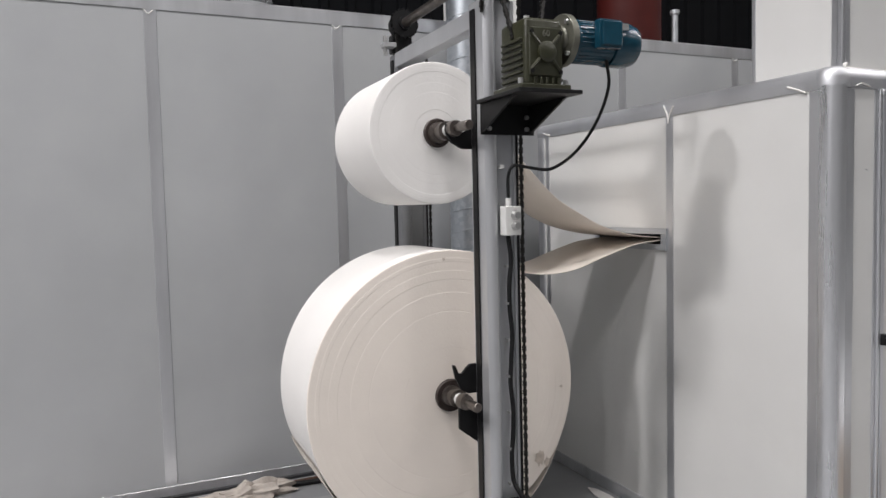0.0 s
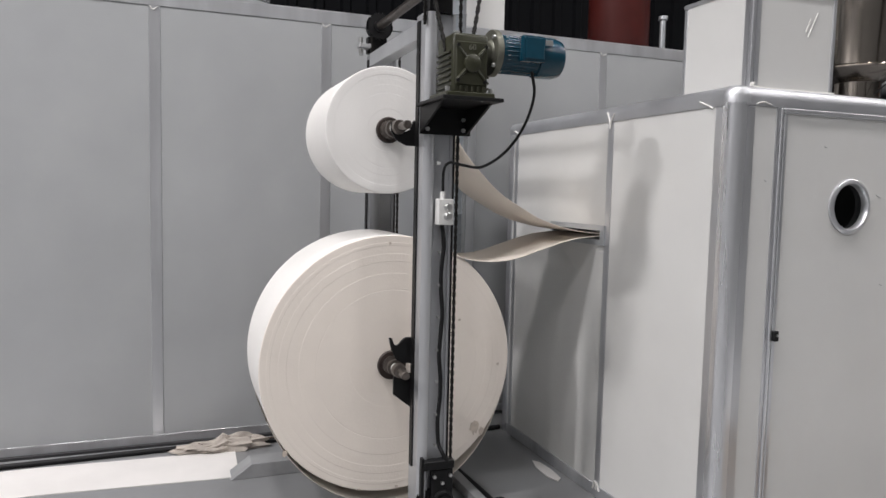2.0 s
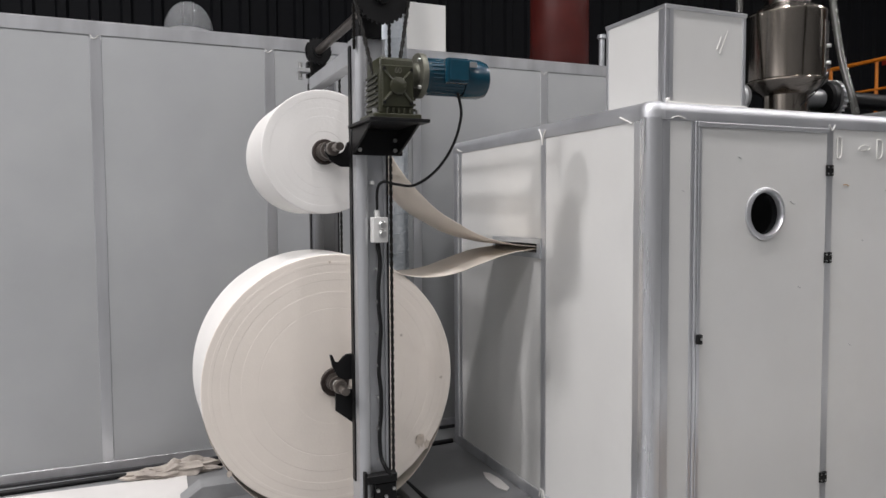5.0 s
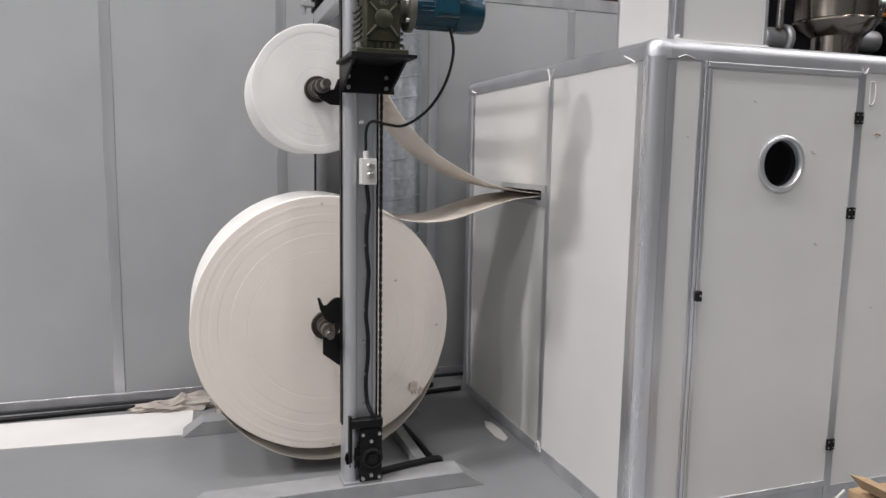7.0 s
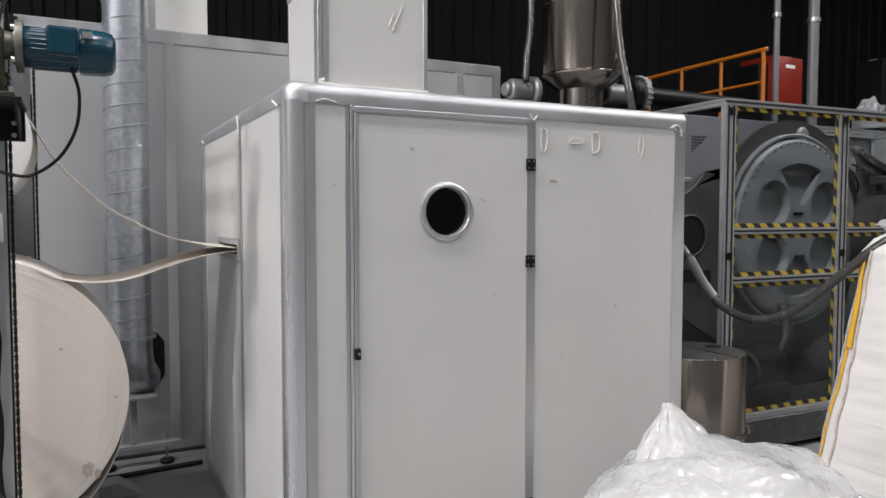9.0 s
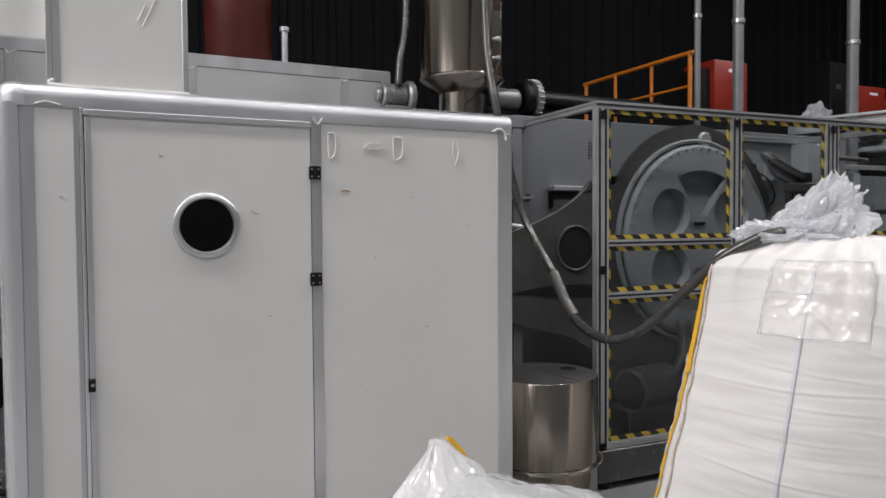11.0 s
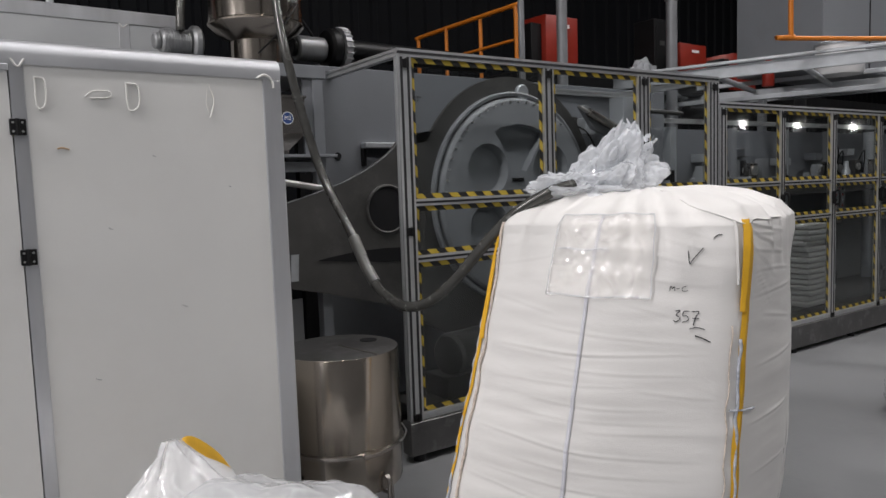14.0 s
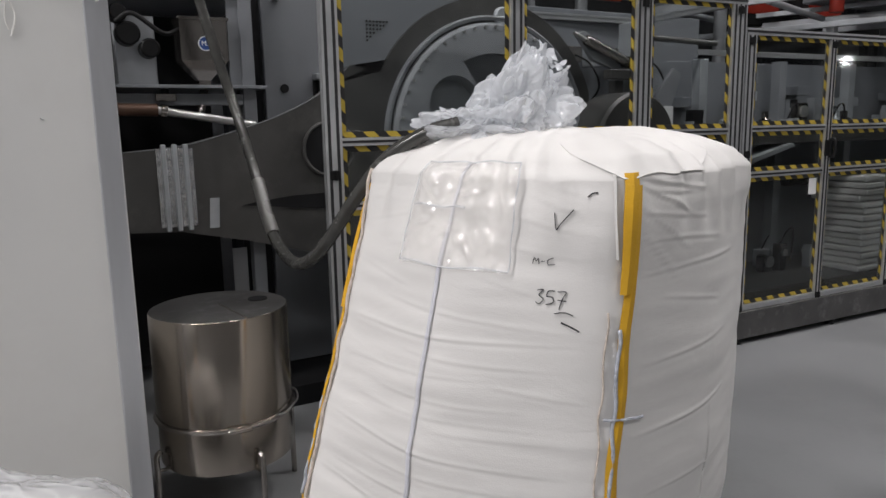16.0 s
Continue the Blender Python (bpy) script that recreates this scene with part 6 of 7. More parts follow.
        part("pack", box(sx - 0.14 + dx, sx + 0.28 + dx, sy - 0.22 + dy, sy + 0.22 + dy, 0.301 + 0.055 * i, 0.301 + 0.055 * i + 0.046, 0.010), SHEET, s)


line_machine()


# ---------- stainless drum ----------
def drum():
    c = (4.925, 2.16, 0)
    t = thing("steel_drum", (4.925, 2.16, 0), "stainless steel drum with a dusty lid on a tubular stand", "drum")
    r = 0.286
    part("shell", lathe([(r, 0.43), (r, 0.862), (r - 0.004, 0.868)], c, seg=64), BRUSHED, t, smooth=60)
    part("lid", lathe([(r - 0.004, 0.868), (r - 0.012, 0.871), (0.10, 0.874), (0, 0.876)], c, seg=48), STEEL_DULL, t, "dull dusty lid", smooth=30)
    # near-black disc on the lid paints the shaded hole
    part("lid_hole", cyl((5.095, 2.17, 0.873), (5.095, 2.17, 0.8775), 0.042, 28), CAVITY_SHADE, t)
    part("lid_seam", tube([(4.925, 2.16, 0.876), (4.97, 1.88, 0.872)], 0.004, 6, 3), STEEL, t)
    part("lower_shell", lathe([(0, 0.225), (r - 0.006, 0.225), (r - 0.002, 0.235), (r - 0.002, 0.405)], c, seg=64), BRUSHED, t, smooth=40)
    part("clamp_ring", lathe([(r - 0.004, 0.405), (r + 0.010, 0.41), (r + 0.013, 0.418), (r + 0.010, 0.426), (r - 0.004, 0.43)], c, seg=64), STEEL, t, smooth=40)
    part("clamp_lever", box(4.86, 4.96, 1.848, 1.862, 0.408, 0.428, 0.004), STEEL, t)
    for k in range(4):
        a = radians(-100 + 90 * k + 22)
        x, y = c[0] + 0.315 * math.cos(a), c[1] + 0.315 * math.sin(a)
        hi = 0.44 if k == 1 else 0.30
        part("leg", tube([(x, y, 0.0), (x, y, 0.20), (x, y, hi - 0.02), (c[0] + 0.294 * math.cos(a), c[1] + 0.294 * math.sin(a), hi)], 0.012, 10, 4), STEEL, t, smooth=180)
        part("foot_bar", cyl((x, y, 0.218), (c[0] + 0.24 * math.cos(a), c[1] + 0.24 * math.sin(a), 0.218), 0.008, 8), STEEL, t)
    part("outlet", cyl((c[0], c[1], 0.12), (c[0], c[1], 0.225), 0.06, 20), STEEL, t, smooth=40)
    part("welded_rope", tube([(4.925 + 0.308 * math.cos(radians(a)), 2.16 + 0.308 * math.sin(radians(a)), 0.434 + 0.004 * math.sin(a)) for a in range(-60, 30, 8)], 0.004, 6, 3), BOLT, t)


drum()


# ---------- bulk bag ----------
BC = (5.92, 1.10)
BROT = -72.0


# creases of the cloth: from angle, to angle, height there and there, sag, strength
CREASES = [(-128, -50, 0.99, 1.00, 0.05, 0.010), (-104, -52, 0.93, 0.92, 0.03, 0.006), (-130, -50, 0.66, 0.60, 0.05, 0.009), (-118, -52, 0.56, 0.53, 0.02, 0.005),
           (-130, -98, 0.46, 0.40, 0.01, 0.007), (-126, -60, 0.34, 0.30, 0.04, 0.008), (-84, -50, 1.30, 1.24, 0.02, 0.006), (-76, -49, 1.38, 1.31, 0.015, 0.007),
           (-70, -49, 1.44, 1.36, 0.01, 0.008), (-132, -104, 1.18, 1.12, 0.01, 0.005), (-112, -60, 0.80, 0.79, 0.03, 0.005), (-90, -50, 0.70, 0.70, 0.01, 0.004),
           (-38, 14, 0.72, 0.75, 0.03, 0.010), (-38, 20, 1.19, 1.20, -0.02, 0.008), (-38, -4, 1.37, 1.33, 0.02, 0.010), (-38, 4, 1.29, 1.26, -0.02, 0.007),
           (-36, 16, 0.52, 0.53, 0.02, 0.007), (-36, 10, 0.93, 0.96, 0.03, 0.005), (-36, -10, 1.43, 1.41, 0.02, 0.010),
           (-64, -47, 1.47, 1.40, 0.004, 0.009), (-60, -47, 1.41, 1.335, 0.004, 0.007), (-132, -116, 1.36, 1.44, 0.004, 0.007), (-132, -108, 1.30, 1.35, 0.006, 0.006),
           (-128, -70, 0.86, 0.875, 0.01, 0.004), (-120, -52, 0.745, 0.735, 0.012, 0.004), (-126, -54, 0.50, 0.455, 0.02, 0.006), (-124, -70, 0.24, 0.22, 0.02, 0.006),
           (-40, -12, 1.45, 1.33, 0.0, 0.016), (-40, -18, 1.40, 1.24, 0.0, 0.012), (-40, -4, 1.465, 1.41, 0.01, 0.014), (-40, -22, 1.34, 1.15, 0.0, 0.010), (-30, 6, 1.12, 1.06, 0.01, 0.006),
           (-116, -50, 1.08, 1.03, 0.005, 0.006), (-80, -48, 1.19, 1.10, 0.004, 0.006), (-70, -48, 0.86, 0.83, 0.004, 0.007), (-96, -48, 0.40, 0.41, 0.01, 0.006)]


def crease_at(th, z):
    t = (th + 180) % 360 - 180
    w = 0.0
    for a0, a1, za, zb, sag, amp in CREASES:
        if a0 < t < a1:
            f = (t - a0) / (a1 - a0)
            zc = za + (zb - za) * f - 0.25 * sag * math.sin(math.pi * f)
            q = (z - zc) / 0.0062
            if abs(q) < 3:
                w += amp * math.sin(math.pi * f) ** 0.6 * (math.exp(-q * q) - 0.6 * math.exp(-(q + 1.5) ** 2))
    return w


def bag_point(th, z, out=0.0):
    """Surface of the stuffed bag in its own space; th in degrees from its right side."""
    th = (th + 180) % 360 - 180
    keys = [(0.0, 0.90), (0.10, 1.02), (0.3, 1.06), (0.6, 1.06), (0.95, 1.05), (1.2, 1.055), (1.38, 1.065), (1.46, 1.05), (1.52, 0.95), (1.56, 0.76), (1.585, 0.45), (1.60, 0.0)]
    s = keys[-1][1]
    for (za, sa), (zb, sb) in zip(keys, keys[1:]):
        if za <= z <= zb:
            k = (z - za) / (zb - za)
            s = sa + (sb - sa) * k
            break
    c, sn = math.cos(radians(th)), math.sin(radians(th))
    a, b, n = 0.485, 0.475, 9.0
    r = 1 / ((abs(c) / a) ** n + (abs(sn) / b) ** n) ** (1 / n)
    r = r * s + out
    x, y = r * c, r * sn
    belly = 0.35 + 0.65 * math.sin(math.pi * min(max((z - 0.02) / 1.5, 0), 1)) if z < 1.5 else 0.35
    u, v = max(-1, min(1, x / 0.5)), max(-1, min(1, y / 0.5))
    y += math.copysign(0.115 if y < 0 else 0.06, y) * (1 - u * u) * belly * min(1, s) * abs(sn) ** 3
    x += math.copysign(0.075, x) * (1 - v * v) * belly * min(1, s) * abs(c) ** 3
    lean = max(0.0, 1 - z / 1.42)
    y -= 0.36 * lean * (0.5 - x) * (1 if y < 0 else 0.25)
    x -= 0.04 * lean + 0.11 * lean * max(0.0, min(1.0, -x / 0.4))
    w = 0.007 * noise.noise(Vector((th * 0.02, z * 7, 1.3))) + 0.0025 * noise.noise(Vector((th * 0.05, z * 20, 4.1)))
    w += crease_at(th, z) * (0.17 if th < -44 or th > 60 else 0.42)
    gather = max(0.0, (z - 1.25) / 0.3)
    w += 0.021 * gather * math.sin(th * 0.42 + 3 * noise.noise(Vector((th * 0.03, z * 2, 0))))
    k = 1 + w / max(r, 0.2)
    return Vector((x * k, y * k, z + (max(0, z - 1.40) * 5 * (0.022 * noise.noise(Vector((x * 5, y * 5, 2))) + 0.010 * noise.noise(Vector((x * 14, y * 14, 5)))))))


def bulk_bag():
    t = thing("bulk_bag", (BC[0], BC[1], 0), "full white woven bulk bag with yellow lifting loops", "bulk bag")
    t.rotation_euler = (0, 0, radians(BROT))
    own = bmesh.new()
    zs = [i * 1.46 / 280 for i in range(281)] + [1.475, 1.49, 1.505, 1.52, 1.535, 1.55, 1.562, 1.574, 1.586, 1.596]
    nt = 240
    grid = [[own.verts.new(bag_point(360 * i / nt, z)) for i in range(nt)] for z in zs]
    for a, b in zip(grid, grid[1:]):
        for i in range(nt):
            own.faces.new((a[i], a[(i + 1) % nt], b[(i + 1) % nt], b[i]))
    own.faces.new(grid[0][::-1])
    own.faces.new(grid[-1])
    part("sack", own, BAG, t, "white woven sack", smooth=180, local=True)

    def ribbon(ths, zs, width, thick, out, tilt=0.0):
        bm = bmesh.new()
        rows = []
        for i, z in enumerate(zs):
            th = ths[0] + (ths[1] - ths[0]) * i / (len(zs) - 1)
            wz = width[0] + (width[1] - width[0]) * i / (len(zs) - 1)
            dth = math.degrees(wz / 0.65) / 2
            row = []
            for k, (dd, o) in enumerate(((-dth, out), (0, out + 0.006), (dth, out), (dth, out + thick), (0, out + thick + 0.008), (-dth, out + thick))):
                row.append(bm.verts.new(bag_point(th + dd + 0.35 * math.sin(z * 17), z, o)))
            rows.append(row)
        for a, b in zip(rows, rows[1:]):
            for k in range(6):
                bm.faces.new((a[k], a[(k + 1) % 6], b[(k + 1) % 6], b[k]))
        bm.faces.new(rows[0][::-1])
        bm.faces.new(rows[-1])
        return bm
    # folded top cloth over the front corner
    fb = bmesh.new()
    g = []
    for j in range(15):
        row = []
        for i in range(41):
            th = -60 + 74 * i / 40
            f = j / 14
            ends = max(min((th + 60) / 17, 1), 0) * max(min((14 - th) / 20, 1), 0)
            edge = 1.585 - 0.115 * ends ** 0.8 - 0.012 * math.exp(-((th + 41) / 5) ** 2) + 0.008 * noise.noise(Vector((th * 0.14, 0, 3)))
            z = edge + (1.592 - edge) * f
            lift = 0.003 + (0.003 + 0.009 * (1 - f) ** 2 * (0.6 + 0.6 * noise.noise(Vector((th * 0.09, 1, 7))))) * ends + 0.004 * noise.noise(Vector((th * 0.25, f * 3, 9))) * ends
            row.append(fb.verts.new(bag_point(th, z, lift)))
        g.append(row)
    for a, b in zip(g, g[1:]):
        for i in range(40):
            fb.faces.new((a[i], a[i + 1], b[i + 1], b[i]))
    thicken(fb, 0.003)
    part("top_flap", fb, BAG, t, "folded cloth flap over the corner", smooth=60, local=True)
    zz = [1.475 - 0.0325 * i for i in range(46)]
    # corner seams: right front at about -45, left front at about -135 degrees
    part("lifting_loop", ribbon((-41.0, -42.0), zz[:11], (0.044, 0.028), 0.004, 0.010), YELLOW, t, "yellow webbing loop", smooth=40, local=True)
    part("lifting_loop", ribbon((-39.5, -44.8), zz[1:], (0.034, 0.026), 0.001, 0.004), YELLOW, t, smooth=40, local=True)
    part("lifting_loop", ribbon((-136.5, -134), zz[:16], (0.020, 0.034), 0.004, 0.010), YELLOW, t, "yellow webbing loop", smooth=40, local=True)
    part("lifting_loop", ribbon((-135, -139), zz[10:42], (0.022, 0.014), 0.002, 0.004), YELLOW, t, smooth=40, local=True)
    part("corner_flap", ribbon((-44.8, -44.0), zz[:8], (0.010, 0.005), 0.003, 0.003), BAG, t, smooth=40, local=True)
    for th, tb, z0, z1, r, m in ((-42.6, -43.6, 1.05, 0.05, 0.006, ROPE), (-137.5, -137.5, 1.06, 0.30, 0.006, ROPE), (-132.5, -131.5, 1.47, 0.20, 0.006, THREAD), (-45.2, -47.0, 1.10, 0.05, 0.003, THREAD)):
        n = 28
        pts = [bag_point(th + (tb - th) * i / n + 0.25 * math.sin(i * 1.3), z0 + (z1 - z0) * i / n, 0.008 + 0.003 * math.sin(i * 2.1)) for i in range(n + 1)]
        part("rope" if m is ROPE else "seam_cord", tube(pts, r, 7, 4), m, t, smooth=180, local=True)
    pts = [bag_point(-45 + 1.6 * i, 0.79 - 0.002 * i, 0.010 + 0.003 * (i % 2)) for i in range(7)]
    part("tie_string", tube(pts, 0.004, 6, 4), ROPE, t, local=True)
    def at(x, z, out):
        """Point on the front by its distance from the middle."""
        th = math.degrees(math.atan2(-0.52, x))
        return bag_point(th, z, out)

    def front_patch(x0, x1, z0, z1, out, nx, nz, thick, shear=0.0, wob=0.0):
        bm = bmesh.new()
        g = [[bm.verts.new(at(x0 + (x1 - x0) * i / nx + shear * (j / nz), z0 + (z1 - z0) * j / nz, out + wob * noise.noise(Vector((i * 0.22, j * 0.26, 3))) + 0.3 * wob * abs(noise.noise(Vector((i * 0.5, j * 0.45, 8)))))) for i in range(nx + 1)] for j in range(nz + 1)]
        for a, b in zip(g, g[1:]):
            for i in range(nx):
                bm.faces.new((a[i], a[i + 1], b[i + 1], b[i]))
        thicken(bm, thick)
        return bm
    part("woven_line", front_patch(-0.077, -0.063, 0.05, 1.5, 0.006, 1, 340, 0.001, 0.07), BLUE_LINE, t, "faint blue woven line", smooth=180, local=True)
    part("document_pouch", front_patch(-0.180, 0.215, 1.195, 1.500, 0.017, 60, 46, 0.001, 0.0, 0.007), FILM_THIN, t, "clear plastic document pouch", smooth=60, local=True).visible_shadow = False
    part("pouch_edge", tube([at(-0.180 + 0.0395 * i, 1.20 + 0.004 * math.sin(i), 0.016) for i in range(11)], 0.003, 6, 3), FILM, t, smooth=60, local=True)
    part("pouch_edge", tube([at(-0.180 + 0.0395 * i, 1.500 + 0.002 * math.sin(i * 2), 0.015) for i in range(11)], 0.0022, 6, 3), FILM, t, smooth=60, local=True)
    for ex in (-0.180, 0.215):
        part("pouch_edge", tube([at(ex + 0.002 * math.sin(i * 1.7), 1.20 + 0.030 * i, 0.015) for i in range(11)], 0.0025, 6, 3), FILM, t, smooth=60, local=True)
    part("pouch_crease", tube([at(-0.150 + 0.03 * i, 1.372 + 0.004 * math.sin(i * 1.3), 0.020) for i in range(8)], 0.0030, 6, 3), FILM, t, smooth=60, local=True)

    def ink(pts, r=0.0019):
        return tube([at(x + 0.012, z - 0.024, 0.0055) for x, z in pts], r, 6, 5)

    def small(pts, r=0.0015):
        return ink([(0.335 + 0.82 * (x - 0.335), 1.178 + 0.74 * (z - 1.178)) for x, z in pts], r)
    # handwritten figures 3 5 7
    x, z = 0.282, 1.150
    part("handwriting", small([(x, z + 0.028), (x + 0.020, z + 0.030), (x + 0.006, z + 0.010), (x + 0.022, z - 0.006), (x + 0.008, z - 0.024), (x - 0.004, z - 0.018)]), INK, t, "black handwritten figure 3", local=True)
    x += 0.034
    part("handwriting", small([(x + 0.026, z + 0.028), (x + 0.004, z + 0.026), (x, z + 0.006), (x + 0.018, z + 0.004), (x + 0.022, z - 0.016), (x - 0.002, z - 0.026)]), INK, t, "black handwritten figure 5", local=True)
    x += 0.036
    part("handwriting", small([(x, z + 0.026), (x + 0.030, z + 0.026), (x + 0.018, z), (x + 0.008, z - 0.040)]), INK, t, "black handwritten figure 7", local=True)
    part("handwriting", small([(x + 0.002, z - 0.006), (x + 0.032, z - 0.008)]), INK, t, local=True)
    part("handwriting", small([(0.345, 1.093), (0.378, 1.100), (0.410, 1.090)]), INK, t, local=True)
    part("handwriting", small([(0.370, 1.060), (0.405, 1.046), (0.435, 1.030)], 0.0024), INK, t, local=True)
    part("handwriting", ink([(0.322, 1.395), (0.330, 1.350), (0.342, 1.365), (0.378, 1.404)], 0.0015), INK, t, "black tick mark", local=True)
    part("handwriting", ink([(0.420, 1.438), (0.436, 1.448), (0.452, 1.450)], 0.002), INK, t, local=True)
    def tag(pts, r):
        return ink([(0.302 + 0.72 * (x - 0.297), 1.258 + 0.78 * (z - 1.247)) for x, z in pts], 0.0012)
    part("handwriting", tag([(0.252, 1.236), (0.258, 1.258), (0.266, 1.246), (0.274, 1.256), (0.278, 1.236)], 0.0015), INK, t, local=True)
    part("handwriting", tag([(0.285, 1.246), (0.300, 1.247)], 0.0015), INK, t, local=True)
    part("handwriting", tag([(0.334, 1.260), (0.314, 1.252), (0.316, 1.236), (0.342, 1.238)], 0.0015), INK, t, local=True)


bulk_bag()


def crumple(name, centre, size, seed, shape, mat_, parent, label="", sub=5, amp=0.35, local=False, floor=None, gain=0.46):
    """A crumpled plastic heap: folded noise on a ball."""
    own = bmesh.new()
    bmesh.ops.create_icosphere(own, subdivisions=sub, radius=1)
    off = Vector((seed * 3.7, seed * 1.3, seed * 7.1))
    for v in own.verts:
        d = v.co.normalized()
        n = 0
        a, f = amp, 1.6
        for _ in range(5):
            n += a * (abs(noise.noise(d * f + off)) * 2 - 0.45)
            a, f = a * gain, f * 2.1
        p = d * (1 + n)
        p = shape(p)
        v.co = Vector((centre[0] + size[0] * p.x, centre[1] + size[1] * p.y, centre[2] + size[2] * p.z))
        if floor is not None:
            v.co.z = max(v.co.z, floor)
    return part(name, own, mat_, parent, label, smooth=26, local=local)


def bag_liner():
    t = thing("film_liner", (BC[0], BC[1], 1.56), "crumpled clear polythene liner bunched on the bulk bag", "plastic film")
    t.rotation_euler = (0, 0, radians(BROT))

    def peak(p):
        z = p.z
        return Vector((p.x * (1.0 - 0.45 * max(z, 0)) + 0.35 * max(z, 0), p.y * (1 - 0.45 * max(z, 0)), z))
    crumple("bunched_film", (-0.15, -0.08, 0.07), (0.22, 0.18, 0.21), 2, peak, FILM, t, sub=6, amp=0.42, local=True, gain=0.41)
    crumple("low_film", (-0.27, -0.20, 0.03), (0.20, 0.15, 0.085), 5, lambda p: p, FILM, t, sub=5, amp=0.46, local=True, gain=0.38)
    own = bmesh.new()
    rnd = random.Random(4)
    for k in range(12):
        a = rnd.uniform(0, 360)
        base = Vector((-0.04 + 0.05 * math.cos(a), -0.06 + 0.05 * math.sin(a), 0.20 + rnd.uniform(-0.05, 0.06)))
        d = Vector((math.cos(a) * 0.03 + 0.012, math.sin(a) * 0.03, rnd.uniform(0.015, 0.055)))
        sd = Vector((-math.sin(a), math.cos(a), 0.3)) * rnd.uniform(0.012, 0.03)
        rows = []
        for i in range(6):
            f = i / 5
            w = 1 - 0.5 * f
            rows.append([own.verts.new(base + d * f + sd * w * (k2 / 3 - 0.5) * 2 + Vector((rnd.uniform(-.008, .008), rnd.uniform(-.008, .008), rnd.uniform(-.01, .01)))) for k2 in range(4)])
        for r0, r1 in zip(rows, rows[1:]):
            for k2 in range(3):
                own.faces.new((r0[k2], r0[k2 + 1], r1[k2 + 1], r1[k2]))
    thicken(own, 0.001)
    part("film_edges", own, FILM, t, smooth=30, local=True)


bag_liner()


def feed_hose():
    t = thing("suction_hose", (5.25, 2.4, 1.04), "grey spiral suction hose from loader to bulk bag", "hose")
    pts = [(5.13, 3.16, 3.6), (5.094, 3.065, 3.11), (5.055, 2.96, 2.73), (5.05, 2.86, 2.42), (5.11, 2.83, 2.10), (5.20, 2.78, 1.72), (5.21, 2.50, 1.40), (5.21, 2.29, 1.155), (5.215, 2.12, 1.065), (5.22, 1.96, 1.05), (5.235, 1.80, 1.10), (5.26, 1.65, 1.21), (5.30, 1.50, 1.36), (5.36, 1.36, 1.50), (5.46, 1.25, 1.585), (5.56, 1.20, 1.615)]
    part("tube", tube(pts, 0.024, 12, 10, ribs=0.10, rib_count=260), SMOKE_HOSE, t, smooth=60)
    part("sleeve", tube([(5.21, 2.47, 1.37), (5.21, 2.36, 1.23), (5.212, 2.27, 1.14)], 0.030, 14, 6), mat("clear_hose_sleeve", (0.13, 0.13, 0.122), 0.3, metal=0.1, vary=0.1, bump=0), t, "pale plastic sleeve", smooth=60)


feed_hose()


